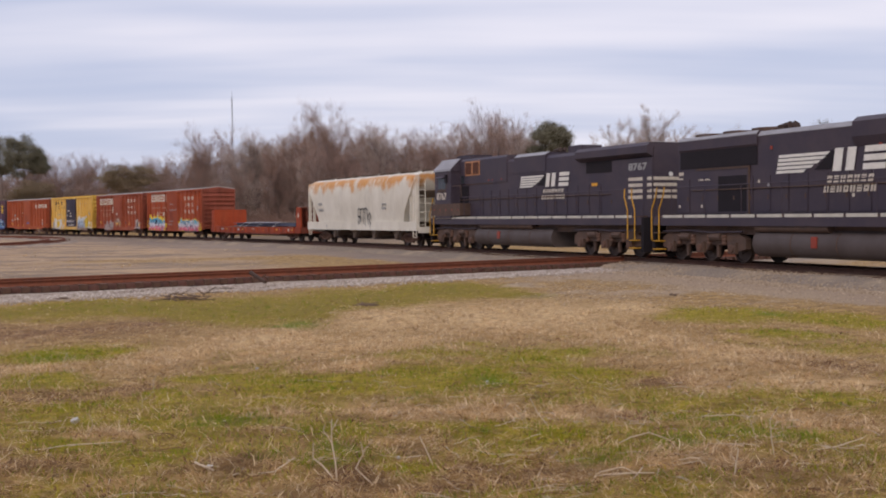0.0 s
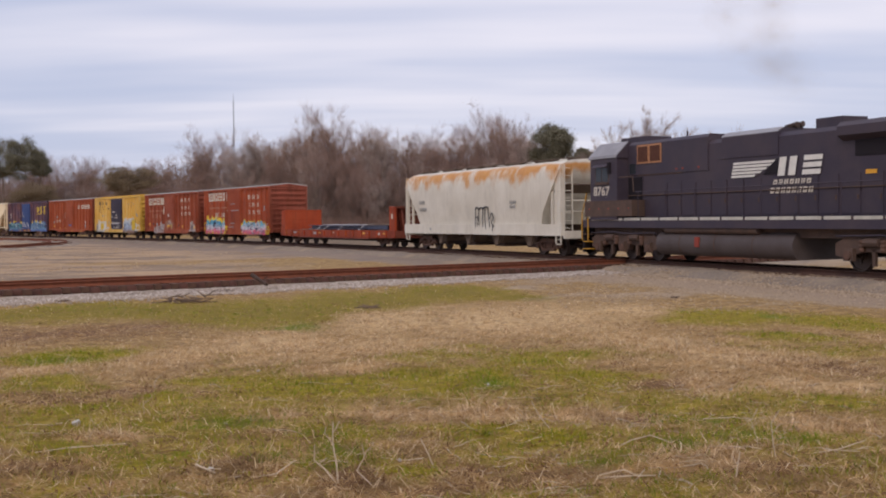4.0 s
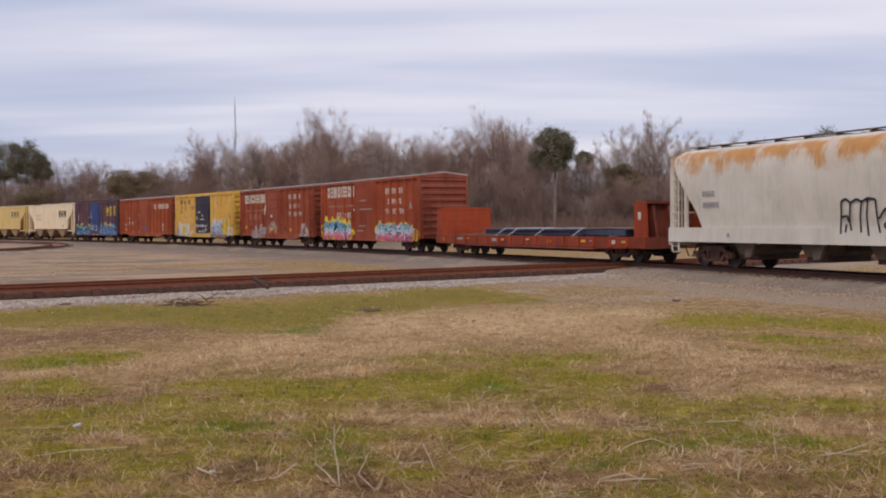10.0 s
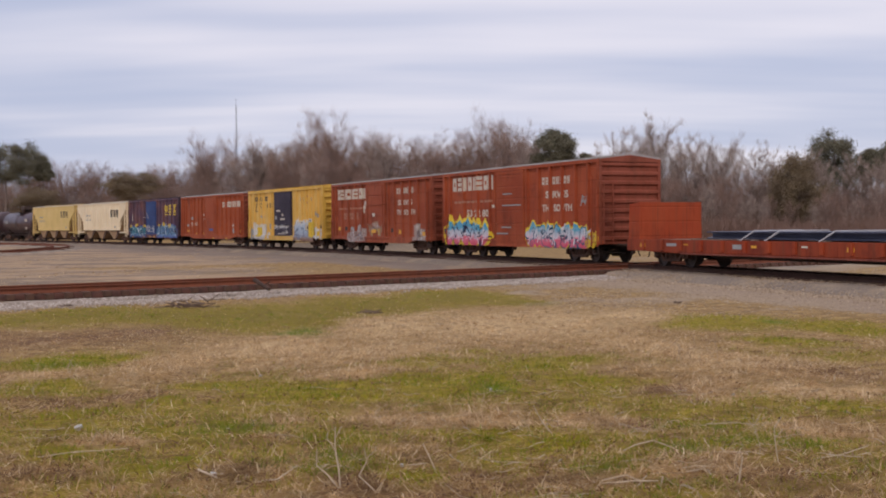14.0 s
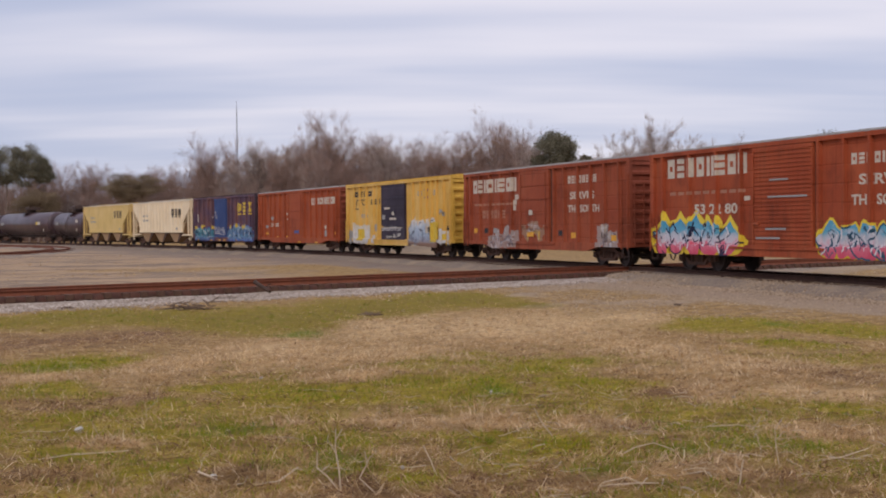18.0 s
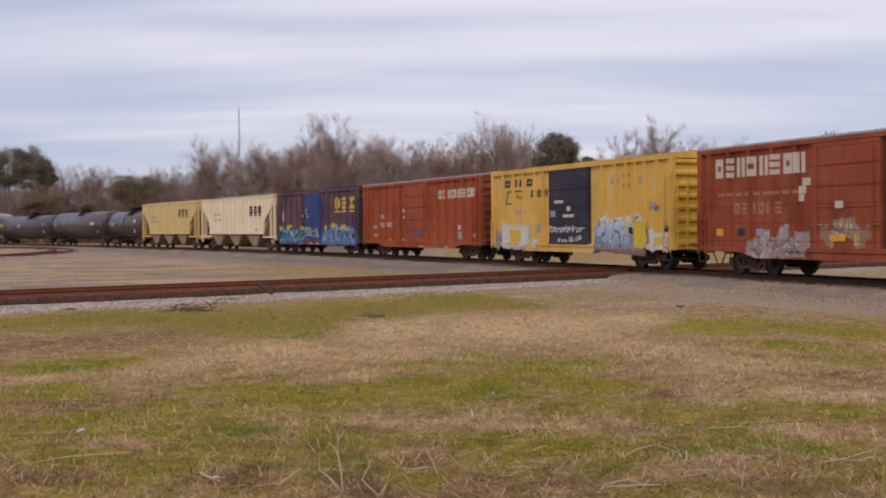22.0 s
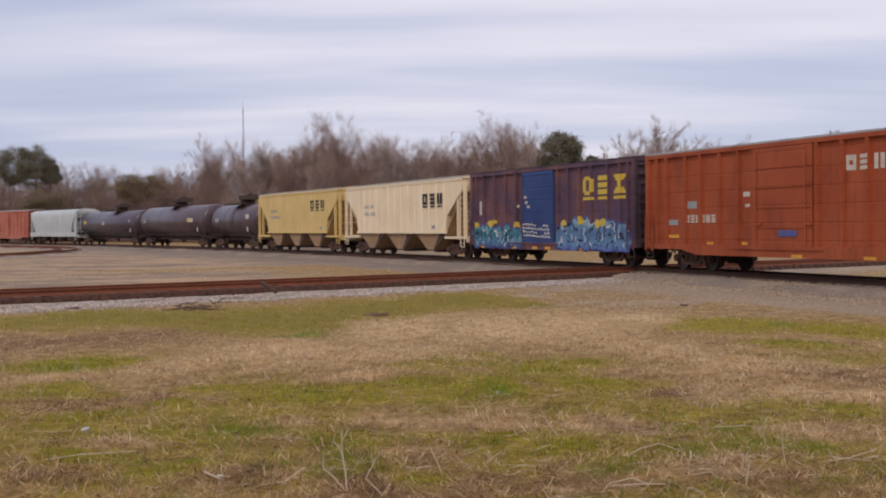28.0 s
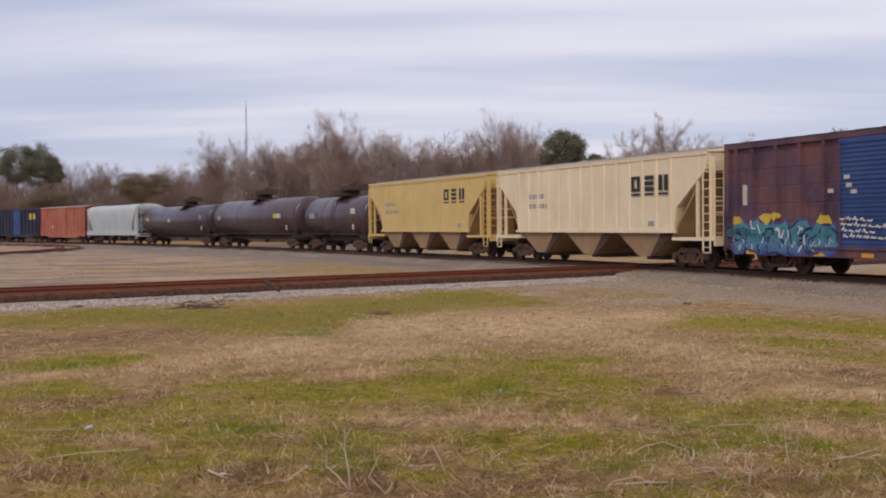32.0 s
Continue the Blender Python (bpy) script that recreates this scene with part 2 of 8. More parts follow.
relief(nt, b, spots(nt, where, 12.0, 5.0, 0.7), 0.6, 0.05)

BALLAST, nt, b, where = surface("grey_ballast_stone", 0.95)
rocks = nt.nodes.new("ShaderNodeTexVoronoi")
rocks.inputs["Scale"].default_value = 13.0
plug(nt, rocks.inputs["Vector"], where)
c = blend(nt, spots(nt, where, 1.2, 5.0, 0.65), (0.22, 0.165, 0.12), (0.36, 0.28, 0.205))
tone = node(nt, "SeparateXYZ", Vector=rocks.outputs["Color"]).outputs[0]
c = blend(nt, calc(nt, "MULTIPLY", tone, 0.65), c, (0.16, 0.13, 0.11))
plug(nt, b.inputs["Base Color"], blend(nt, span(nt, spots(nt, where, 0.5, 6.0, 0.65), 0.45, 0.7), c, (0.38, 0.285, 0.19)))
relief(nt, b, rocks.outputs["Distance"], 0.9, 0.05)

RAIL = plain("rusted_rail_steel", (0.215, 0.066, 0.032), 0.85, 0.0, 0.3, 4.0, (0.11, 0.043, 0.027))
RUST_BED = plain("rust_stained_soil", (0.10, 0.040, 0.026), 0.95, 0.0, 0.45, 2.5, (0.045, 0.022, 0.016))
RAIL_DARK = plain("dark_worn_rail_steel", (0.10, 0.05, 0.035), 0.7, 0.2, 0.3, 4.0)
TIE = plain("weathered_creosote_timber", (0.12, 0.062, 0.04), 0.9, 0.0, 0.4, 5.0, (0.07, 0.04, 0.03))
BARK = plain("grey_brown_bark", (0.24, 0.18, 0.15), 0.95, 0.0, 0.4, 2.0)
TWIG = plain("bare_winter_twigs", (0.32, 0.205, 0.162), 0.95, 0.0, 0.4, 0.35, (0.21, 0.135, 0.108))
TWIG_PALE = plain("pale_grey_twigs", (0.43, 0.335, 0.285), 0.95, 0.0, 0.3, 0.35)
BRUSH = plain("brown_undergrowth", (0.215, 0.134, 0.106), 0.95, 0.0, 0.5, 0.25, (0.14, 0.088, 0.07))
NEEDLE = plain("dark_pine_needles", (0.19, 0.175, 0.115), 0.9, 0.0, 0.5, 0.7, (0.115, 0.106, 0.075))
EVERGREEN = plain("dull_green_cedar", (0.22, 0.165, 0.098), 0.9, 0.0, 0.5, 0.7, (0.17, 0.12, 0.078))


def blades(name, tones, thin=True, mottle=0.7):
    """Grass: every blade takes its own tone."""
    m, nt, b, where = surface(name, 0.9)
    ramp = nt.nodes.new("ShaderNodeValToRGB")
    els = ramp.color_ramp.elements
    while len(els) < len(tones):
        els.new(0.5)
    for i, tone in enumerate(tones):
        els[i].position, els[i].color = i / (len(tones) - 1), (*tone, 1)
    plug(nt, ramp.inputs[0], node(nt, "NewGeometry").outputs["Random Per Island"])
    shade = span(nt, spots(nt, where, 2.6, 6.0, 0.7), 0.42, 0.62)
    tone = blend(nt, calc(nt, "MULTIPLY", shade, mottle), ramp.outputs[0], tuple(v * 0.6 for v in tones[0]))
    tuft = span(nt, spots(nt, where, 7.5, 4.0, 0.65, (0.7, 1.0, 1.0), (5, 2, 0)), 0.42, 0.6)
    tone = blend(nt, calc(nt, "MULTIPLY", tuft, 0.3), tone, tuple(v * 0.5 for v in tones[1]))
    plug(nt, b.inputs["Base Color"], tone)
    if thin:
        both = node(nt, "MixShader", Fac=0.45)
        nt.links.new(b.outputs[0], both.inputs[1])
        nt.links.new(node(nt, "BsdfTranslucent", Color=tone).outputs[0], both.inputs[2])
        nt.links.new(both.outputs[0], nt.nodes["Material Output"].inputs[0])
    return m


BLADE_GREEN = blades("green_grass_blades", ((0.225, 0.21, 0.010), (0.345, 0.31, 0.014), (0.47, 0.37, 0.035), (0.25, 0.285, 0.012), (0.58, 0.42, 0.13)), mottle=0.35)
BLADE_STRAW = blades("dry_straw_blades", ((0.33, 0.185, 0.063), (0.58, 0.355, 0.145), (0.74, 0.50, 0.235), (0.92, 0.73, 0.47)))
BLADE_BLEACHED = blades("bleached_straw_blades", ((0.50, 0.32, 0.15), (0.68, 0.47, 0.25), (0.85, 0.63, 0.38), (0.95, 0.78, 0.54)), mottle=0.25)
LEAF = blades("brown_dead_leaf_scraps", ((0.12, 0.055, 0.03), (0.20, 0.09, 0.045), (0.30, 0.15, 0.075), (0.42, 0.27, 0.16)), mottle=0.2)
BLADE_LUSH = blades("fresh_green_blades", ((0.125, 0.19, 0.01), (0.19, 0.265, 0.014), (0.27, 0.30, 0.022)), mottle=0.3)
STALK = plain("bleached_weed_stalk", (0.52, 0.41, 0.29), 0.9, 0.0, 0.3, 3.0)
STEEL = plain("galvanised_steel", (0.20, 0.22, 0.25), 0.6, 0.5, 0.2, 2.0)
LITTER = plain("white_litter_plastic", (0.42, 0.38, 0.33), 0.6, 0.0, 0.15, 4.0)

# ---- mesh building ----


class Form:
    """Vertices and faces of one mesh, in the space of its thing."""

    def __init__(self):
        self.v, self.f = [], []

    def face(self, pts):
        n = len(self.v)
        self.v += [tuple(p) for p in pts]
        self.f.append(tuple(range(n, n + len(pts))))
        return self

    def box(self, x0, x1, y0, y1, z0, z1):
        n = len(self.v)
        self.v += [(x, y, z) for z in (z0, z1) for y in (y0, y1) for x in (x0, x1)]
        self.f += [tuple(n + i for i in q) for q in ((0, 2, 3, 1), (4, 5, 7, 6), (0, 1, 5, 4), (2, 6, 7, 3), (0, 4, 6, 2), (1, 3, 7, 5))]
        return self

    def prism(self, pts, axis, a, b):
        """A polygon of pairs, pushed along an axis from a to b ('y': pairs are x, z; 'x': y, z; 'z': x, y)."""
        put = {"y": lambda p, k: (p[0], k, p[1]), "x": lambda p, k: (k, p[0], p[1]), "z": lambda p, k: (p[0], p[1], k)}[axis]
        n, c = len(self.v), len(pts)
        self.v += [put(p, a) for p in pts] + [put(p, b) for p in pts]
        self.f += [tuple(n + i for i in range(c)), tuple(n + c + i for i in reversed(range(c)))]
        self.f += [(n + i, n + c + i, n + c + (i + 1) % c, n + (i + 1) % c) for i in range(c)]
        return self

    def rod(self, p, q, r, sides=6, r2=None):
        p, q = Vector(p), Vector(q)
        w = (q - p).normalized()
        s = w.orthogonal().normalized()
        u = w.cross(s)
        n, r2 = len(self.v), r if r2 is None else r2
        for end, rad in ((p, r), (q, r2)):
            for i in range(sides):
                a = 2 * math.pi * i / sides
                self.v.append(tuple(end + (s * math.cos(a) + u * math.sin(a)) * rad))
        self.f += [(n + i, n + (i + 1) % sides, n + sides + (i + 1) % sides, n + sides + i) for i in range(sides)]
        self.f += [tuple(n + i for i in reversed(range(sides))), tuple(n + sides + i for i in range(sides))]
        return self

    def path(self, pts, r, sides=5):
        for p, q in zip(pts, pts[1:]):
            self.rod(p, q, r, sides)
        return self

    def turned(self, pts, axis, sides=20, at=(0, 0, 0)):
        """Rings (distance along the axis, radius) turned round 'x', 'y' or 'z' through at."""
        n = len(self.v)
        for d, r in pts:
            for i in range(sides):
                a = 2 * math.pi * i / sides
                c, s = r * math.cos(a), r * math.sin(a)
                p = {"x": (d, c, s), "y": (c, d, s), "z": (c, s, d)}[axis]
                self.v.append((p[0] + at[0], p[1] + at[1], p[2] + at[2]))
        for k in range(len(pts) - 1):
            a, b = n + k * sides, n + (k + 1) * sides
            self.f += [(a + i, a + (i + 1) % sides, b + (i + 1) % sides, b + i) for i in range(sides)]
        self.f += [tuple(n + i for i in reversed(range(sides))), tuple(n + (len(pts) - 1) * sides + i for i in range(sides))]
        return self

    def mesh(self, name, material, smooth=False):
        me = bpy.data.meshes.new(name)
        me.from_pydata(self.v, [], self.f)
        me.materials.append(material)
        bm = bmesh.new()
        bm.from_mesh(me)
        bmesh.ops.recalc_face_normals(bm, faces=bm.faces)
        bm.to_mesh(me)
        bm.free()
        if smooth:
            me.shade_smooth()
            me.set_sharp_from_angle(angle=radians(38))
        return me


def part(name, form, material, parent, label="", smooth=False, at=None):
    """Links a form (or a shared mesh) as one mesh object under a thing or a part."""
    me = form if isinstance(form, bpy.types.Mesh) else form.mesh(name, material, smooth)
    ob = new(name, me)
    ob.parent = parent
    if at is not None:
        ob.matrix_basis = at
    return tagged(ob, label)


def sheet(name, verts, faces, material, smooth=False):
    """A large mesh straight from numpy arrays of vertices and equal-sided faces."""
    me = bpy.data.meshes.new(name)
    me.vertices.add(len(verts))
    me.vertices.foreach_set("co", np.asarray(verts, dtype=np.float32).ravel())
    k = faces.shape[1]
    me.loops.add(faces.size)
    me.loops.foreach_set("vertex_index", faces.astype(np.int32).ravel())
    me.polygons.add(len(faces))
    me.polygons.foreach_set("loop_start", np.arange(0, faces.size, k, dtype=np.int32))
    me.materials.append(material)
    me.update(calc_edges=True)
    if smooth:
        me.shade_smooth()
    return me


# ---- the lines of the tracks ----
# the train's track: heading along its length s (metres, with the train's travel), fitted as a polynomial inside -85..55
BEND = (-1.05515, -0.21975, -0.09993, 0.07555, 0.28047)


def heading(s):
    q = np.clip(s, -85.0, 55.0) / 100
    th = BEND[0] + BEND[1] * q + BEND[2] * q**2 + BEND[3] * q**3 + BEND[4] * q**4
    return th - np.minimum(s - 55.0, 25.0) * 0.0022 * (s > 55) - np.maximum(s + 85.0, -90.0) * 0.004 * (s < -85)


GRID_S = np.arange(-330.0, 175.0, 0.5)
GRID_H = heading(GRID_S)


def summed(v):
    out = np.concatenate([[0.0], np.cumsum((v[1:] + v[:-1]) * 0.25)])
    return out - np.interp(0.0, GRID_S, out)


GRID_X, GRID_Y = summed(np.cos(GRID_H)) - 12.583, summed(np.sin(GRID_H)) + 88.356


def on_track(s):
    return np.interp(s, GRID_S, GRID_X), np.interp(s, GRID_S, GRID_Y), np.interp(s, GRID_S, GRID_H)


# the crossing track: straight; a third track curves away behind it
CROSS_A, CROSS_B = ((-12.71, 32.9), (5.34, 45.63))
CROSS_H = math.atan2(CROSS_B[1] - CROSS_A[1], CROSS_B[0] - CROSS_A[0])


def on_crossing(s):
    return CROSS_A[0] + s * np.cos(CROSS_H), CROSS_A[1] + s * np.sin(CROSS_H), np.full_like(np.asarray(s, float), CROSS_H)


def on_curve(s):
    """The connecting track: an arc that bulges towards the crossing, s from 0 at its tip."""
    a = s / 58.0
    return -93.5 + 58.0 * np.cos(a), 95.0 + 58.0 * np.sin(a), a + math.pi / 2


def near_lines(x, y):
    """Distances from points to the train's track and to the crossing track (signed, positive on the far side)."""
    d1 = np.full(x.shape, 1e9)
    for s in np.arange(-150, 130, 4.0):
        px, py, _ = on_track(s)
        d1 = np.minimum(d1, np.hypot(x - px, y - py))
    d2 = -(x - CROSS_A[0]) * np.sin(CROSS_H) + (y - CROSS_A[1]) * np.cos(CROSS_H)
    d3 = np.abs(np.hypot(x + 93.5, y - 95.0) - 58.0)
    return d1, d2, d3


def wave(x, y, scale, seed):
    """Cheap smooth noise from a few sines, about -1 to 1."""
    rng = np.random.RandomState(seed)
    out = np.zeros_like(x)
    for k in range(6):
        a, f, ph = rng.uniform(0, 2 * math.pi), scale * (1.0 + 0.55 * k), rng.uniform(0, 6.3)
        out += np.sin((x * np.cos(a) + y * np.sin(a)) * f + ph) / (1 + 0.45 * k)
    return out / 2.4


# green growth: patches as centre x, y, half-length, half-depth
MOSS = [(-9.08, 27.52, 2.1, 3.46), (-7.07, 27.48, 1.81, 2.77), (-4.83, 26.66, 2.25, 4.62), (-3.03, 26.88, 1.47, 4.13), (-2.15, 29.63, 2.32, 4.38), (0.2, 32.84, 2.09, 3.94), (2.08, 30.36, 1.05, 1.28), (-9.78, 26.19, 0.81, 1.9)]
GREEN = [(0.37, 12.28, 0.6, 1.24), (1.19, 14.05, 0.83, 1.38), (1.57, 12.14, 0.72, 0.97), (-0.29, 11.78, 0.59, 0.88), (-1.28, 11.2, 0.84, 0.69), (-2.37, 11.86, 0.54, 0.46), (-2.63, 10.73, 0.43, 0.62), (-4.16, 12.05, 0.5, 0.51), (6.03, 24.49, 1.66, 2.74), (7.9, 22.28, 1.1, 2.61), (5.55, 18.2, 0.75, 1.56), (0.23, 9.13, 0.36, 0.44), (-3.35, 9.97, 0.51, 0.47), (-2.43, 9.12, 0.37, 0.35), (-3.0, 8.16, 0.33, 0.32), (-1.83, 7.93, 0.32, 0.3), (-2.25, 7.59, 0.38, 0.27), (-0.04, 7.85, 0.24, 0.26), (0.69, 8.58, 0.39, 0.31), (3.69, 10.37, 0.41, 0.45), (2.62, 9.66, 0.33, 0.33), (2.54, 7.24, 0.32, 0.22), (-5.52, 16.21, 1.06, 1.84), (-4.73, 16.93, 0.55, 1.11)]
LUSH = [(-0.78, 8.2, 0.37, 0.56), (-1.27, 7.9, 0.18, 0.3), (-0.55, 8.36, 0.21, 0.29), (2.26, 8.53, 0.42, 0.43), (1.62, 8.27, 0.37, 0.37), (2.76, 8.32, 0.25, 0.29), (1.68, 7.27, 0.13, 0.19), (-2.94, 22.59, 0.69, 1.34), (-1.66, 9.21, 0.6, 0.35), (-5.4, 15.47, 0.6, 0.89), (1.86, 9.5, 0.24, 0.27), (2.17, 9.4, 0.19, 0.24), (0.35, 11.66, 0.35, 0.39), (1.02, 7.81, 0.23, 0.22), (7.1, 23.92, 0.46, 0.83)]
PALE = [(-3.54, 16.0, 0.81, 2.67), (-2.85, 18.65, 1.14, 2.55), (-1.78, 15.87, 1.1, 1.99), (-1.08, 24.14, 1.1, 3.27), (0.85, 23.52, 1.77, 4.0), (-0.76, 17.5, 0.86, 2.28), (-1.06, 12.48, 0.44, 0.53), (2.63, 24.78, 1.22, 3.6), (2.93, 17.06, 0.81, 3.51), (3.73, 14.24, 1.11, 2.1), (2.81, 11.5, 0.34, 0.76), (3.73, 11.31, 0.67, 0.66), (0.3, 9.99, 0.4, 0.53), (1.27, 9.74, 0.39, 0.45), (3.19, 9.24, 0.5, 0.4), (-0.25, 9.89, 0.45, 0.38), (-1.29, 9.52, 0.34, 0.19), (1.72, 7.78, 0.35, 0.29), (1.01, 7.46, 0.3, 0.23), (-4.9, 13.43, 0.58, 0.58), (-2.62, 8.55, 0.39, 0.17), (4.4, 26.56, 1.17, 1.63)]
BROWN = [(-7.28, 21.55, 1.97, 2.12), (-6.03, 23.08, 0.96, 1.49), (-3.92, 10.73, 0.44, 0.46), (-0.38, 7.52, 0.26, 0.37), (-1.37, 7.55, 0.27, 0.27), (0.14, 7.33, 0.37, 0.22), (0.6, 7.47, 0.3, 0.22), (-1.27, 8.71, 0.26, 0.2), (2.27, 7.41, 0.55, 0.26), (1.61, 9.7, 0.29, 0.25), (4.4, 13.2, 0.66, 1.07), (0.23, 7.83, 0.24, 0.16), (-2.91, 7.61, 0.27, 0.31), (-3.05, 11.27, 0.46, 0.32), (2.26, 11.55, 0.51, 0.42)]


def cover_of(patches, x, y):
    g = np.zeros_like(x)
    wx, wy = x + wave(x, y, 1.6, 3) * 0.25, y + wave(x, y, 1.2, 4) * 0.4
    for cx, cy, rx, ry in patches:
        g = np.maximum(g, 1.25 - 0.8 * np.hypot((wx - cx) / rx, (wy - cy) / ry))
    return np.clip(g, 0, 1)


def greenness(x, y):
    d = np.hypot(x, y)
    base = (0.30 + 0.22 * (d < 12.5) + 0.3 * wave(x, y * 1.4, 0.9, 13) + 0.22 * wave(x, y, 2.6, 14)) * (d < 18) + 0.1 * (d < 25)
    grown = np.maximum(np.maximum(cover_of(GREEN, x, y), cover_of(MOSS, x, y)), np.clip(base, 0, 0.6))
    return np.clip(grown - 0.45 * cover_of(PALE, x, y) - 0.3 * cover_of(BROWN, x, y), 0, 1)


def height(x, y):
    d1, d2, d3 = near_lines(x, y)
    gap = np.minimum(np.minimum(d1, np.abs(d2)), d3)
    low = -0.42 - 0.1 * np.clip((gap - 4) / 20, 0, 1)
    rise = np.clip((25.0 - np.hypot(x, y)) / 14.0, 0, 1)
    rise = rise * rise * (3 - 2 * rise)
    z = low * (1 - rise) + 0.02 * rise
    return z + wave(x, y, 1.7, 7) * 0.025 + wave(x, y, 0.5, 8) * 0.05 * (np.hypot(x, y) < 60)


def ground_sheet():
    """One sheet to the horizon: fine near the camera, coarse far off."""
    r = np.concatenate([np.arange(0, 4, 0.5), np.arange(4, 46, 0.3), np.arange(46, 110, 1.0), np.geomspace(110, 4200, 46)])
    a = np.concatenate([np.linspace(-34, 34, 170), np.linspace(38, 322, 60)])
    rr, aa = np.meshgrid(r, np.radians(a), indexing="ij")
    x, y = rr * np.sin(aa), rr * np.cos(aa)
    z = height(x, y)
    z = np.where(rr > 600, -0.5, z)
    n, m = x.shape
    i, j = np.meshgrid(np.arange(n - 1), np.arange(m), indexing="ij")
    k = (j + 1) % m
    quads = np.stack([i * m + j, (i + 1) * m + j, (i + 1) * m + k, i * m + k], -1).reshape(-1, 4)
    me = sheet("ground", np.stack([x, y, z], -1).reshape(-1, 3), quads, GROUND_MAT, True)
    d1, d2, d3 = near_lines(x, y)
    stone = np.clip(1.15 - (d1 - 4.5) / 3.0, 0, 1)
    stone = np.maximum(stone, np.clip(1.1 - (np.abs(d2) - 2.6) / 1.2, 0, 1))
    stone = np.maximum(stone, np.clip(1.1 - (d3 - 3.5) / 2.0, 0, 1))
    near_d, beyond_line = np.full(x.shape, 1e9), np.zeros(x.shape)
    for q in np.arange(-250, 130, 4.0):
        px, py, ph = on_track(q)
        dist = np.hypot(x - px, y - py)
        aside = -(x - px) * np.sin(ph) + (y - py) * np.cos(ph)
        beyond_line = np.where(dist < near_d, aside > 1.5, beyond_line)
        near_d = np.minimum(dist, near_d)
    brushy = beyond_line * np.clip((4.0 - x) / 12.0, 0.25, 1) * (y > 30)
    between = np.clip((d2 - 2.5) / 2.0, 0, 1) * (x < 0) * (y < 140)
    stone = np.maximum(stone, between * np.clip(0.5 + 0.55 * wave(x, y, 0.16, 21) + 0.2 * wave(x, y, 0.7, 22) + 0.012 * (d2 - 14), 0.05, 1))
    right = np.clip((x + 0.12 * y - 4.2) / 2.5, 0, 1) * np.clip((y - 24.0 - 0.25 * np.maximum(8 - x, 0)) / 5.0, 0, 1) * (y < 70)
    stone = np.maximum(stone, right * (0.42 + 0.3 * wave(x, y, 1.1, 25)))
    inner = (x < -38) & (d3 < 60) & (np.hypot(x + 93.5, y - 95.0) < 58)
    stone = np.maximum(stone, inner * 0.9)
    for name, values in (("green", greenness(x, y) * (stone < 0.6)), ("gravel", stone), ("cinder", np.clip(1.25 - (d1 - 3.5) / 6.0, 0, 1)), ("lush", cover_of(LUSH, x, y)), ("pale", cover_of(PALE, x, y)), ("brown", cover_of(BROWN, x, y)), ("moss", cover_of(MOSS, x, y)), ("field", between * (1 - beyond_line)), ("brushy", brushy)):
        at = me.attributes.new(name, "FLOAT", "POINT")
        at.data.foreach_set("value", values.ravel().astype(np.float32))
    tagged(new("ground", me), "flat winter meadow of straw, moss and gravel", "ground", kind="structure")


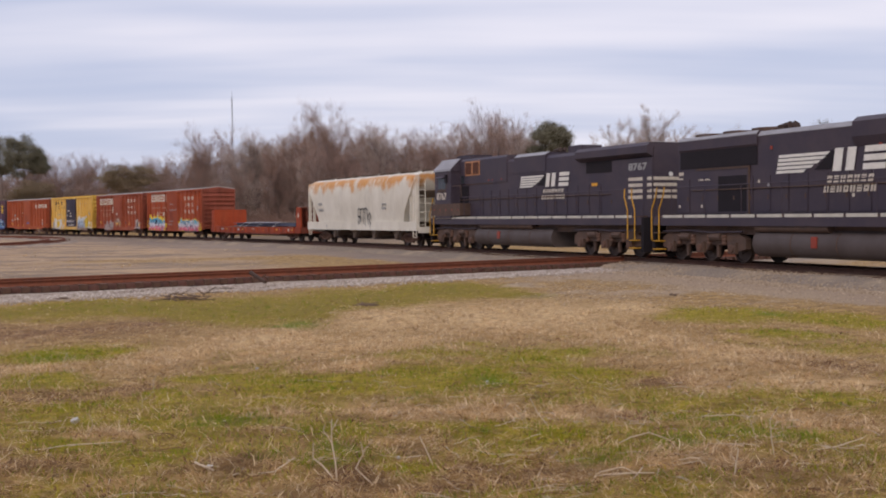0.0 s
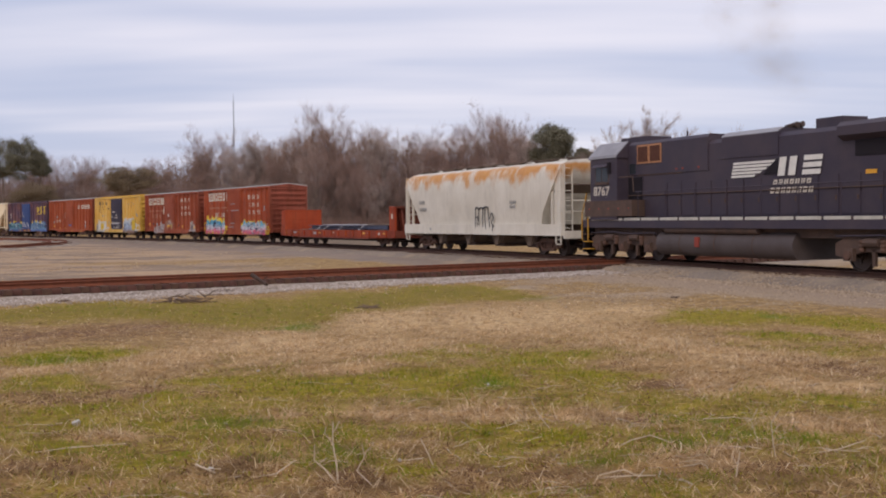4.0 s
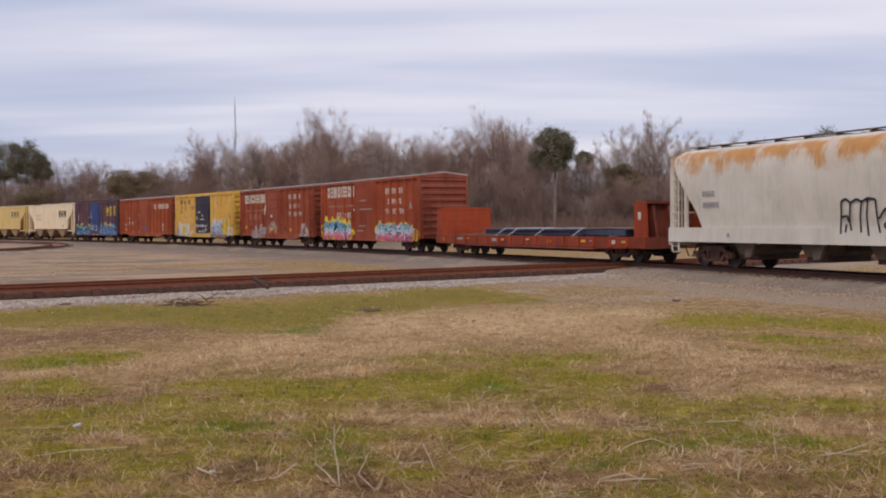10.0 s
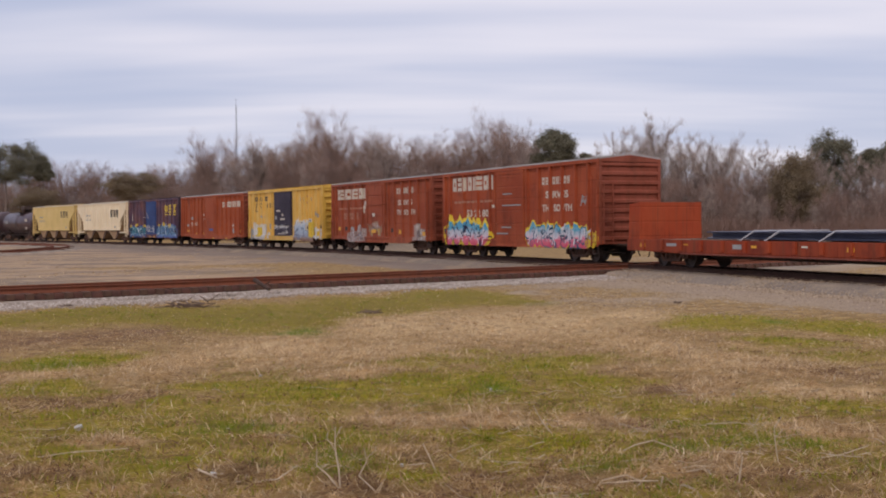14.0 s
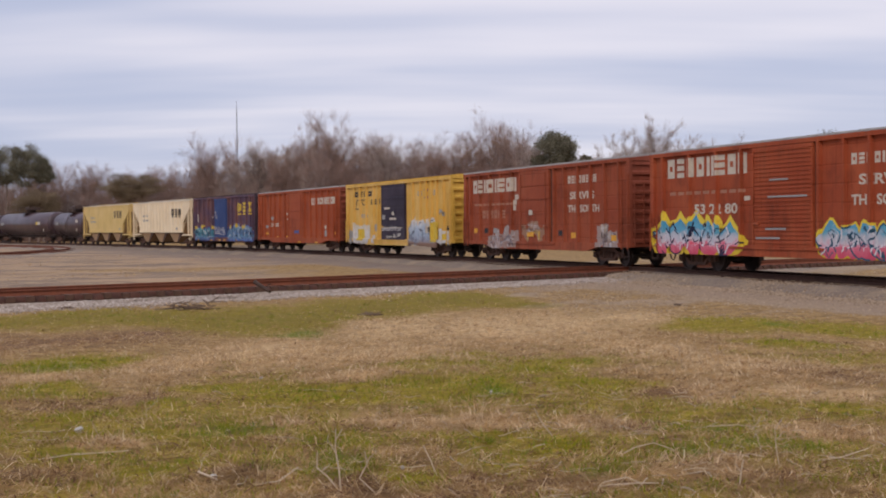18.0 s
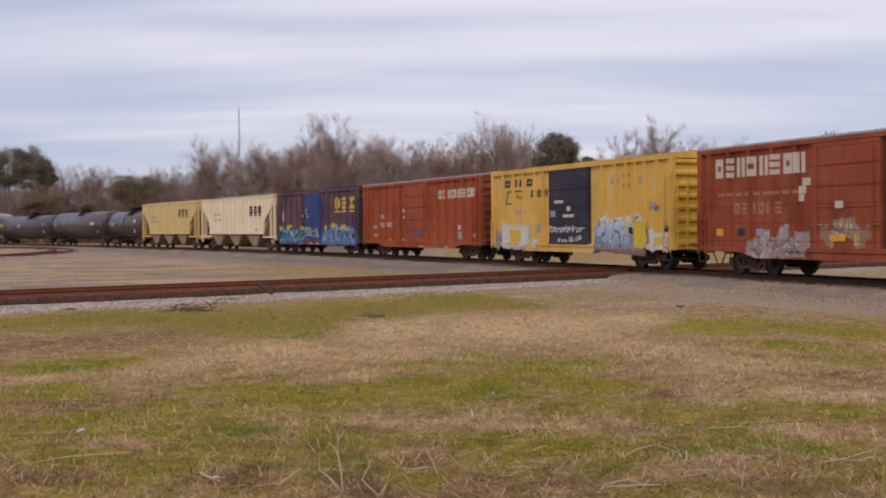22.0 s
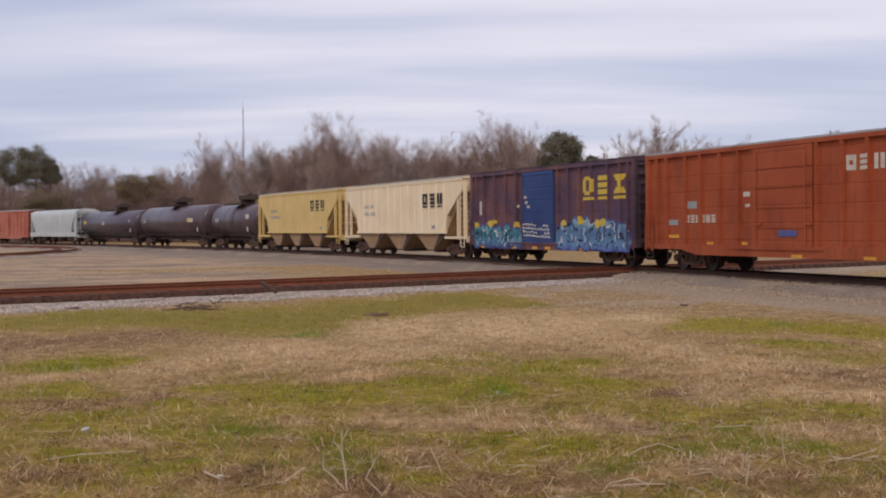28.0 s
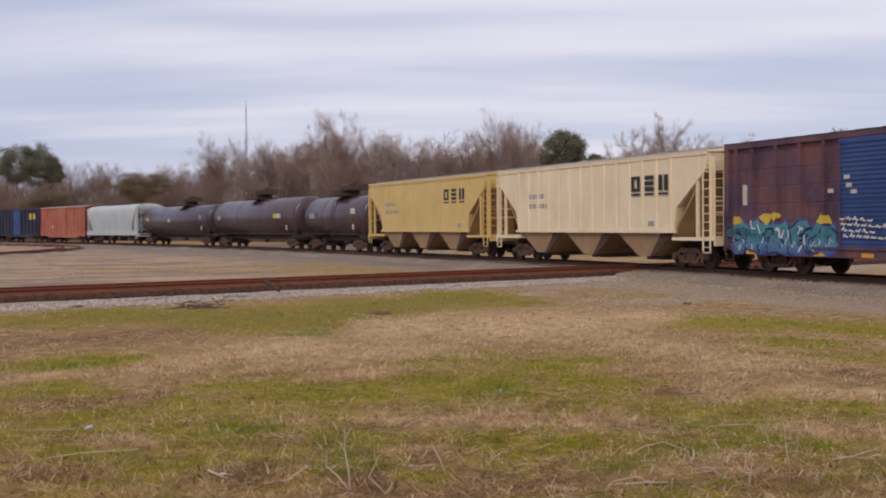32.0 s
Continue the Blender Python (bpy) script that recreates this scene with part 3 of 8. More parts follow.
def track(name, line, s0, s1, rail_mat, label, tie_from, tie_to, drop=0.0, wide=2.1, bare=0.0, stained=False):
    """Ballast bed, rails and ties along a line."""
    root = tagged(new(name), label, "railway track", kind="structure")
    s = np.arange(s0, s1 + 0.1, 2.0)
    x, y, h = line(s)
    prof = [(-wide - 1.1, -0.62), (-wide, -0.23 - bare), (-0.95, -0.17), (0.7, -0.17), (0.9, -0.17 - bare), (1.38, -0.20 - bare), (wide, -0.23 - bare), (wide + 1.1, -0.62)]
    rng = np.random.RandomState(len(name))
    rows = [np.stack([x + o * np.sin(h), y - o * np.cos(h), np.full_like(x, z + drop) + rng.normal(0, 0.015, x.shape)], -1) for o, z in prof]
    v = np.stack(rows, 1).reshape(-1, 3)
    k = len(prof)
    i, j = np.meshgrid(np.arange(len(s) - 1), np.arange(k - 1), indexing="ij")
    q = np.stack([i * k + j, i * k + j + 1, (i + 1) * k + j + 1, (i + 1) * k + j], -1).reshape(-1, 4)
    part("ballast_bed", sheet("ballast_bed", v, q, BALLAST), None, root, "grey crushed-stone ballast")
    if stained:
        bank = [(0.8, -0.19), (1.0, -0.18), (1.16, -0.20), (1.26, -0.40)]
        fs = np.arange(s0, s1, 0.35)
        fx, fy, fh = line(fs)
        rows = []
        for o, z in bank:
            ragged = o + rng.normal(0, 0.05 if o > 1.2 else 0.01, fx.shape)
            rows.append(np.stack([fx + ragged * np.sin(fh), fy - ragged * np.cos(fh), np.full_like(fx, z + drop) + rng.normal(0, 0.018, fx.shape)], -1))
        v = np.stack(rows, 1).reshape(-1, 3)
        i, j = np.meshgrid(np.arange(len(fs) - 1), np.arange(3), indexing="ij")
        q = np.stack([i * 4 + j, i * 4 + j + 1, (i + 1) * 4 + j + 1, (i + 1) * 4 + j], -1).reshape(-1, 4)
        part("stained_shoulder", sheet("stained_shoulder", v, q, RUST_BED), None, root, "rust-stained soil along the tie ends")
    shape = [(-0.07, -0.18), (0.07, -0.18), (0.07, -0.165), (0.012, -0.14), (0.012, -0.045), (0.036, -0.035), (0.036, 0.0), (-0.036, 0.0), (-0.036, -0.035),
             (-0.012, -0.045), (-0.012, -0.14), (-0.07, -0.165)]
    for side in (-0.755, 0.755):
        rows = [np.stack([x + (o + side) * np.sin(h), y - (o + side) * np.cos(h), np.full_like(x, z + drop)], -1) for o, z in shape]
        v = np.stack(rows, 1).reshape(-1, 3)
        k = len(shape)
        i, j = np.meshgrid(np.arange(len(s) - 1), np.arange(k), indexing="ij")
        q = np.stack([i * k + j, i * k + (j + 1) % k, (i + 1) * k + (j + 1) % k, (i + 1) * k + j], -1).reshape(-1, 4)
        part("rail", sheet("rail", v, q, rail_mat), None, root, "rust-brown steel rail")
    tie = Form().box(-0.115, 0.115, -1.3, 1.3, -0.33, -0.172).mesh("tie", TIE)
    rest = Form()
    for d in np.arange(s0 + 0.3, s1, 0.55):
        px, py, th = (float(q) for q in line(np.float64(d)))
        if tie_from < d < tie_to:
            part("tie", tie, None, root, at=pose(px, py, drop + rng.uniform(-0.012, 0.012), 0, 0, math.degrees(th) + rng.uniform(-1, 1)))
        else:
            c, sn = math.cos(th), math.sin(th)
            n = len(rest.v)
            rest.box(-0.115, 0.115, -1.3, 1.3, -0.33, -0.172)
            rest.v[n:] = [(px + a * c - b2 * sn, py + a * sn + b2 * c, e + drop) for a, b2, e in rest.v[n:]]
    if rest.v:
        me = bpy.data.meshes.new("ties")
        me.from_pydata(rest.v, [], rest.f)
        me.materials.append(TIE)
        tagged(part("ties", me, None, root, "weathered dark timber ties"), kind="stuff")
    return root


ground_sheet()
track("track_1", on_track, -300, 160, RAIL_DARK, "curving main railway track on grey ballast", 10, 80)
track("track_2", on_crossing, -60, 150, RAIL, "rusty straight track crossing the main line", -12, 60, -0.006, 1.75, 0.16, True)
track("track_3", on_curve, -70, 70, RAIL, "rusty connecting track curving away", -400, -300, -0.1, 1.8)

# ---- woods behind the tracks ----
RNG = np.random.RandomState(11)


def bare_tree(seed, tall, spread, twigs, pale):
    """Trunk and limbs as tapered tubes, and a crown of many fine twigs, for a leafless tree."""
    rng = np.random.RandomState(seed)
    wood, tips = Form(), []
    limbs = []
    p, r = Vector((0, 0, -0.6)), tall * 0.0145
    lean = Vector((rng.normal(0, 0.05), rng.normal(0, 0.05), 1))
    steps = 7
    for k in range(steps):
        q = p + (lean + Vector((rng.normal(0, 0.07), rng.normal(0, 0.07), 0))) * (tall * 0.76 / steps)
        wood.rod(p, q, r, 6, r * 0.8)
        if k >= 1:
            for _ in range(3 if k < 5 else 4):
                limbs.append((p.lerp(q, rng.uniform(0, 1)), r * 0.55, k / steps))
        p, r = q, r * 0.8
    for base, rad, level in limbs:
        a = rng.uniform(0, 2 * math.pi)
        up = rng.uniform(0.8, 2.2)
        way = Vector((math.cos(a), math.sin(a), up)).normalized()
        long = tall * spread * rng.uniform(0.55, 1.0) * (0.72 + 0.4 * math.sin(math.pi * level))
        at = base
        for k in range(3):
            nxt = at + (way + Vector(rng.normal(0, 0.16, 3)) + Vector((0, 0, 0.12 * k))).normalized() * long / 3
            wood.rod(at, nxt, rad * (1 - 0.28 * k), 4, rad * (0.72 - 0.24 * k))
            for _ in range(3):
                fork, turn = at.lerp(nxt, rng.uniform(0, 1)), (way + Vector(rng.normal(0, 0.45, 3)) + Vector((0, 0, 0.2))).normalized()
                end = fork + turn * long * rng.uniform(0.25, 0.5)
                wood.rod(fork, end, rad * 0.4, 3, rad * 0.15)
                for _ in range(2):
                    b0, bend = fork.lerp(end, rng.uniform(0.2, 0.9)), (turn + Vector(rng.normal(0, 0.4, 3)) + Vector((0, 0, 0.2))).normalized()
                    b1 = b0 + bend * long * rng.uniform(0.15, 0.3)
                    wood.rod(b0, b1, rad * 0.22, 3, rad * 0.08)
                    tips.append((b0.lerp(b1, 0.5), bend, long))
                tips.append((fork.lerp(end, 0.8), turn, long))
            at = nxt
    per = max(1, twigs // len(tips))
    o = np.repeat(np.array([t[0] for t in tips]), per, 0)
    w = np.repeat(np.array([t[1] for t in tips]), per, 0)
    ln = np.repeat(np.array([t[2] for t in tips]), per)[:, None]
    d = w * 0.85 + rng.normal(0, 0.36, o.shape) + np.array([0, 0, 0.45])
    d /= np.linalg.norm(d, axis=1)[:, None]
    o = o + rng.normal(0, 1, o.shape) * ln * 0.045
    e = o + d * ln * rng.uniform(0.12, 0.32, ln.shape)
    mid = (o + e) / 2 + rng.normal(0, 0.025, o.shape)
    side = np.cross(d, rng.normal(0, 1, o.shape))
    side /= np.linalg.norm(side, axis=1)[:, None] + 1e-9
    wd = rng.uniform(0.004, 0.010, ln.shape)
    v = np.stack([o - side * wd, o + side * wd, mid + side * wd * 0.7, mid - side * wd * 0.7, e], 1).reshape(-1, 3)
    n = np.arange(len(o))[:, None] * 5
    tri = np.concatenate([n + [0, 1, 2], n + [0, 2, 3], n + [3, 2, 4]])
    return wood.mesh("trunk", BARK, True), sheet("crown", v, tri, TWIG_PALE if pale else TWIG)


TREES = [bare_tree(20 + k, 13.0, (0.30, 0.26, 0.34, 0.24, 0.3, 0.28, 0.36, 0.22)[k] * 1.1, (4800, 5800, 5300, 4300, 6200, 4800, 5500, 4600)[k], k % 3 == 1) for k in range(8)]


def plant_tree(kind, x, y, tall, turn, label):
    me_t, me_c = TREES[kind]
    root = tagged(new("bare_tree"), label, "tree", "trees of the wood behind the line")
    root.matrix_basis = pose(x, y, -0.5, 0, 0, turn) @ Matrix.Diagonal((tall / 13, tall / 13, tall / 13, 1))
    part("trunk", me_t, None, root)
    part("crown", me_c, None, root)
    return root


def needles(seed, clumps, rx, rz, low):
    """A ragged evergreen crown: clumps of small needle sprays round limb ends."""
    rng = np.random.RandomState(seed)
    c = rng.normal(0, 1, (clumps, 3))
    c /= np.linalg.norm(c, axis=1)[:, None]
    c = c * rng.uniform(0.4, 1.0, (clumps, 1)) * [rx, rx, rz] + [0, 0, low + rz]
    per = 560
    o = np.repeat(c, per, 0) + rng.normal(0, 1, (clumps * per, 3)) * [rx * 0.15, rx * 0.15, rz * 0.1]
    d = rng.normal(0, 1, o.shape)
    d /= np.linalg.norm(d, axis=1)[:, None]
    s = np.cross(d, rng.normal(0, 1, o.shape))
    s /= np.linalg.norm(s, axis=1)[:, None]
    size = rng.uniform(0.07, 0.19, (len(o), 1))
    v = np.stack([o - s * size * 0.35, o + s * size * 0.35, o + d * size], 1).reshape(-1, 3)
    return v, np.arange(len(v)).reshape(-1, 3)


def evergreen(seed, x, y, tall, rx, rz, material, name, label):
    root = tagged(new(name), label, "tree", "evergreens in the wood")
    root.matrix_basis = pose(x, y, -0.5)
    f, rng = Form(), np.random.RandomState(seed)
    f.rod((0, 0, -0.3), (0.15, 0.1, tall * 0.55), 0.22, 8, 0.15).rod((0.15, 0.1, tall * 0.55), (0.1, 0, tall - 0.6), 0.15, 6, 0.04)
    for k in range(14):
        a, z = rng.uniform(0, 6.28), tall - rz * 2 * rng.uniform(0.2, 0.95)
        f.rod((0.1, 0, z), (math.cos(a) * rx * 0.8, math.sin(a) * rx * 0.8, z + rng.uniform(0.2, 0.9)), 0.06, 4, 0.02)
    part("trunk", f, BARK, root)
    v, t = needles(seed, 62, rx, rz, tall - 2 * rz)
    part("crown", sheet("crown", v, t, material), None, root)


# the wood's outline along the view: how far to the side (tangent), how high (tangent), as seen from the meadow
SKYLINE = [(-0.47, 0.0583), (-0.39, 0.0583), (-0.35, 0.0545), (-0.316, 0.0522), (-0.291, 0.0549), (-0.261, 0.0547), (-0.236, 0.0619), (-0.218, 0.0726), (-0.201, 0.065), (-0.176, 0.0698), (-0.151, 0.0844), (-0.131, 0.0902), (-0.111, 0.0979), (-0.092, 0.0804), (-0.062, 0.0816), (-0.042, 0.0815), (-0.022, 0.0748), (0.003, 0.0781), (0.013, 0.078), (0.037, 0.0906), (0.062, 0.0904), (0.077, 0.0754), (0.107, 0.0687), (0.132, 0.0611), (0.147, 0.0733), (0.167, 0.093), (0.181, 0.0963), (0.201, 0.0877), (0.221, 0.0826), (0.239, 0.0888), (0.256, 0.0773), (0.276, 0.0722), (0.296, 0.0636), (0.315, 0.0654), (0.345, 0.0616), (0.389, 0.0597), (0.47, 0.0597)]


def wood_depth(tx):
    return float(np.interp(tx, (-0.45, -0.25, -0.1, 0.1, 0.45), (235, 205, 160, 128, 112)))


def plant_wood():
    xs, hs = [p[0] for p in SKYLINE], [p[1] for p in SKYLINE]
    for row, (step, deep, share) in enumerate(((0.0105, 0.0, 1.0), (0.0125, 6.0, 0.92), (0.0085, 15.0, 0.86), (0.0085, -8.0, 0.68))):
        tx = -0.46
        while tx < 0.47:
            t = tx + RNG.uniform(-0.4, 0.4) * step
            d = wood_depth(t) + deep + RNG.uniform(-4, 4)
            tall = (float(np.interp(t, xs, hs)) * d + 2.2) * share * RNG.uniform(0.88, 1.10)
            k = RNG.randint(0, 8)
            if t > 0.11:  # thinner towards this end: few pale crowns stand above the rest
                if row == 0:
                    k, tx = (1, 4, 7)[RNG.randint(0, 3)], tx + step * 0.35
                else:
                    tall *= 0.78
            pale = k % 3 == 1
            plant_tree(k, t * d, d, max(4.5, tall), RNG.uniform(0, 360),
                       "tall bare tree with pale grey winter twigs" if pale else "leafless brown tree in the dense winter wood")
            tx += step
    # undergrowth: upright stems and twigs, thick near the ground
    for deep, count, top in ((-11.0, 40000, 4.8), (2.0, 90000, 10.8), (20.0, 140000, 13.0)):
        tx = RNG.uniform(-0.47, 0.47, count)
        d = np.interp(tx, (-0.45, -0.25, -0.1, 0.1, 0.45), (235, 205, 160, 128, 112)) + deep + RNG.uniform(-5, 5, count)
        lift = np.clip(wave(tx * 60, d, 0.9, int(top * 3)) * 0.3 + 0.75, 0.35, 1.1) * top * d / 150
        o = np.stack([tx * d, d, RNG.uniform(-0.6, 0.75, count) ** 2 * lift - 0.5], -1)
        e = o + np.stack([RNG.normal(0, 0.45, count), RNG.normal(0, 0.45, count), RNG.uniform(0.5, 1.9, count)], -1)
        w = RNG.uniform(0.012, 0.032, (count, 1)) * [1, 0, 0]
        v = np.stack([o - w, o + w, e + w * 0.4, e - w * 0.4], 1).reshape(-1, 3)
        me = sheet("undergrowth", v, np.arange(len(v)).reshape(-1, 4), BRUSH)
        tagged(new("undergrowth", me), "dense brown leafless undergrowth at the wood's edge", "undergrowth", kind="stuff")


plant_wood()


def beyond(tx, ty, d):
    """Place and height over the ground of something seen at tangents tx, ty and d metres off."""
    return tx * d, d, ty * d + 1.717 + 0.5


for seed, (tx, ty, d, rx, rz, kind) in enumerate([(-0.3685, 0.0760, 200, 3.6, 3.7, 1), (-0.3887, 0.0752, 205, 3.8, 4.1, 1), (-0.3555, 0.0625, 200, 2.0, 2.3, 1), (0.0985, 0.0855, 118, 2.35, 2.5, 1), (0.083, 0.064, 134, 1.2, 1.4, 1), (0.1257, 0.0601, 130, 1.0, 1.2, 1), (0.3452, 0.0785, 122, 2.8, 3.4, 1), (0.3129, 0.0604, 112, 2.7, 4.0, 0), (0.3775, 0.0663, 122, 1.6, 2.2, 1), (0.3999, 0.0686, 122, 2.2, 2.6, 1), (-0.2775, 0.0498, 190, 4.7, 2.6, 0), (0.1614, 0.0509, 122, 2.2, 2.4, 0), (-0.3606, 0.0357, 190, 4, 3, 0)]):
    px, py, tall = beyond(tx, ty, d)
    if kind:
        evergreen(50 + seed, px, py, tall, rx, rz, NEEDLE, "pine_tree", "dark green pine with a rounded ragged crown")
    else:
        evergreen(50 + seed, px, py, tall, rx, rz, EVERGREEN, "cedar_tree", "dull green cedar standing among bare trees")


def radio_mast():
    x, y, tall = beyond(-0.1832, 0.1070, 420.0)
    root = tagged(new("radio_mast"), "thin grey lattice radio mast above the wood", "mast")
    root.matrix_basis = pose(x, y, -0.5)
    legs = [(0.2 * math.cos(a), 0.2 * math.sin(a)) for a in (0.3, 2.4, 4.5)]
    for a, c in legs:
        part("leg", Form().rod((a, c, 0), (a, c, tall), 0.05, 5), STEEL, root)
    web = Form()
    for k in range(int(tall / 1.5)):
        for i in range(3):
            web.rod((*legs[i], k * 1.5), (*legs[(i + 1) % 3], k * 1.5 + 1.5), 0.035, 3)
    part("bracing", web, STEEL, root)
    part("antenna", Form().rod((0, 0, tall - 0.2), (0, 0, tall + 2.2), 0.06, 5), STEEL, root)


radio_mast()

# ---- meadow: blades, stalks and litter ----


def sward(name, count, seed, material, label, keep, long, wide, lean, near=5.5, far=38.0, tufts=0):
    """Many single blades on the ground, denser near, or gathered in tufts; keep(x, y) is the chance that one grows."""
    rng = np.random.RandomState(seed)
    d = near * (far / near) ** rng.uniform(0, 1, tufts or count)
    a = np.radians(rng.uniform(-25, 25, tufts or count))
    if tufts:
        own = rng.randint(0, tufts, count)
        d, a = d[own], a[own]
    x, y = d * np.sin(a), d * np.cos(a)
    if tufts:
        reach = rng.uniform(0.02, 0.11, tufts)[own]
        x, y = x + rng.normal(0, 1, count) * reach * 1.5, y + rng.normal(0, 1, count) * reach
    ok = rng.uniform(0, 1, count) < keep(x, y) * np.clip(0.55 + 0.5 * wave(x, y * 0.8, 7.0, seed + 1) + 0.4 * wave(x, y, 2.4, seed + 2), 0.4, 1)
    x, y, d = x[ok], y[ok], d[ok]
    n = len(x)
    z = height(x, y)
    turn, tilt = rng.uniform(0, 2 * math.pi, n), np.radians(rng.uniform(*lean, n))
    ln, wd = rng.uniform(*long, n), rng.uniform(*wide, n) * (0.75 + d / 26)
    way = np.stack([np.cos(turn) * np.cos(tilt), np.sin(turn) * np.cos(tilt), np.sin(tilt)], -1)
    side = np.stack([-np.sin(turn), np.cos(turn), np.zeros(n)], -1) * wd[:, None]
    o = np.stack([x, y, z - 0.01 + rng.uniform(0, 0.03, n)], -1)
    mid = o + way * (ln * 0.55)[:, None]
    tip = mid + (way * [1, 1, 0.35]) * (ln * 0.5)[:, None] + rng.normal(0, 0.012, (n, 3))
    v = np.stack([o - side, o + side, mid + side * 0.8, mid - side * 0.8, tip], 1).reshape(-1, 3)
    k = np.arange(n)[:, None] * 5
    tri = np.concatenate([k + [0, 1, 2], k + [0, 2, 3], k + [3, 2, 4]])
    tagged(new(name, sheet(name, v, tri, material)), label, "grass", kind="stuff")


def off_tracks(x, y):
    d1, d2, d3 = near_lines(x, y)
    bare = np.clip((x + 0.12 * y - 4.2) / 2.5, 0, 1) * np.clip((y - 24.0 - 0.25 * np.maximum(8 - x, 0)) / 5.0, 0, 1)
    return (d1 > 8.0) * (d2 < -3.3 - 0.5 * wave(x, y, 2.2, 71)) * (1 - 0.55 * bare)


sward("dry_grass", 420000, 31, BLADE_STRAW, "matted dry straw-coloured winter grass", lambda x, y: off_tracks(x, y) * np.clip(0.88 - 0.9 * greenness(x, y) + 0.5 * cover_of(PALE, x, y), 0.06, 1), (0.04, 0.17), (0.0014, 0.0036), (0, 24))
sward("green_grass", 400000, 32, BLADE_GREEN, "low yellow-green winter grass in patches", lambda x, y: off_tracks(x, y) * np.clip((greenness(x, y) * 1.15 - 0.28) * (1 - 0.55 * cover_of(MOSS, x, y)) + 0.6 * cover_of(LUSH, x, y), 0, 1), (0.025, 0.075), (0.0014, 0.003), (10, 70))


sward("lying_stalks", 9000, 33, BLADE_STRAW, "long bleached stalks lying on the grass", lambda x, y: off_tracks(x, y) * np.clip(0.4 + 0.6 * cover_of(PALE, x, y) - 0.3 * cover_of(LUSH, x, y), 0.05, 1), (0.14, 0.46), (0.0022, 0.005), (0, 10))


sward("fresh_grass", 200000, 34, BLADE_LUSH, "small tufts of fresh green grass", lambda x, y: off_tracks(x, y) * np.clip(cover_of(LUSH, x, y) * 1.2 - 0.15, 0, 1), (0.03, 0.085), (0.0014, 0.003), (25, 80))
sward("standing_straw", 110000, 35, BLADE_BLEACHED, "ragged clumps of upright bleached straw", lambda x, y: off_tracks(x, y) * np.clip(cover_of(PALE, x, y) * 0.9 + 0.3 - 0.3 * greenness(x, y), 0.05, 1), (0.05, 0.17), (0.0016, 0.004), (5, 50), tufts=3200)
sward("green_tufts", 110000, 38, BLADE_LUSH, "small bright tufts of green winter grass", lambda x, y: off_tracks(x, y) * np.clip(greenness(x, y) * 1.3 - 0.45 - 0.35 * cover_of(MOSS, x, y), 0, 1), (0.03, 0.09), (0.0015, 0.0034), (25, 80), tufts=3000)
sward("brown_tufts", 90000, 39, LEAF, "dark brown tufts of rotten stalks and leaves", lambda x, y: off_tracks(x, y) * np.clip(0.35 + 0.5 * cover_of(BROWN, x, y), 0, 1), (0.03, 0.09), (0.0025, 0.006), (0, 40), tufts=3400)
sward("dead_leaves", 40000, 36, LEAF, "brown scraps of dead leaves and stalks in the grass", lambda x, y: off_tracks(x, y) * np.clip(0.15 + 0.4 * wave(x, y, 2.2, 51) + 0.8 * cover_of(BROWN, x, y), 0.03, 1), (0.025, 0.08), (0.004, 0.011), (0, 18))


def between_tracks(x, y):
    d1, d2, d3 = near_lines(x, y)
    return (d1 > 6.5) * (d2 > 3.0) * (d3 > 3.5) * (x < 4) * np.clip(0.3 + 0.7 * wave(x, y * 0.6, 0.5, 61) + 0.5 * wave(x, y, 2.0, 62), 0, 1)


sward("field_tufts", 50000, 37, BLADE_STRAW, "thin dry grass on the gravelly ground between the tracks", between_tracks, (0.04, 0.12), (0.003, 0.007), (5, 60), 30.0, 95.0)


def stones(name, label, spots_xyz, material, size):
    """Loose crushed stones: eight-sided lumps."""
    rng = np.random.RandomState(len(spots_xyz))
    n = len(spots_xyz)
    base = np.array([(1, 0, 0), (-1, 0, 0), (0, 1, 0), (0, -1, 0), (0, 0, 0.75), (0, 0, -0.75)], float)
    v = base[None] * rng.uniform(0.6, 1.2, (n, 6, 3)) * (size * rng.uniform(0.5, 1.3, (n, 1, 1)))
    a = rng.uniform(0, 6.28, n)
    c, s = np.cos(a)[:, None], np.sin(a)[:, None]
    v = np.stack([v[..., 0] * c - v[..., 1] * s, v[..., 0] * s + v[..., 1] * c, v[..., 2]], -1) + spots_xyz[:, None]
    tri = np.array([(0, 2, 4), (2, 1, 4), (1, 3, 4), (3, 0, 4), (2, 0, 5), (1, 2, 5), (3, 1, 5), (0, 3, 5)])
    tagged(new(name, sheet(name, v.reshape(-1, 3), (np.arange(n)[:, None, None] * 6 + tri).reshape(-1, 3), material)), label, "gravel", kind="stuff")


PEBBLE_TAN = blades("tan_crushed_stone_tones", ((0.23, 0.16, 0.10), (0.36, 0.26, 0.165), (0.44, 0.325, 0.22), (0.58, 0.45, 0.32)), False, 0.3)
PEBBLE = blades("crushed_stone_tones", ((0.26, 0.205, 0.16), (0.37, 0.30, 0.245), (0.47, 0.39, 0.32), (0.66, 0.57, 0.49)), False, 0.25)
rng = np.random.RandomState(77)
n = 30000
s_at = rng.uniform(-14, 26, n)
side = -1.42 - np.abs(rng.normal(0, 0.95, n)) - 0.3 * np.sin(s_at * 2.1) ** 2 * rng.uniform(0, 1, n)
px, py, ph = on_crossing(s_at)
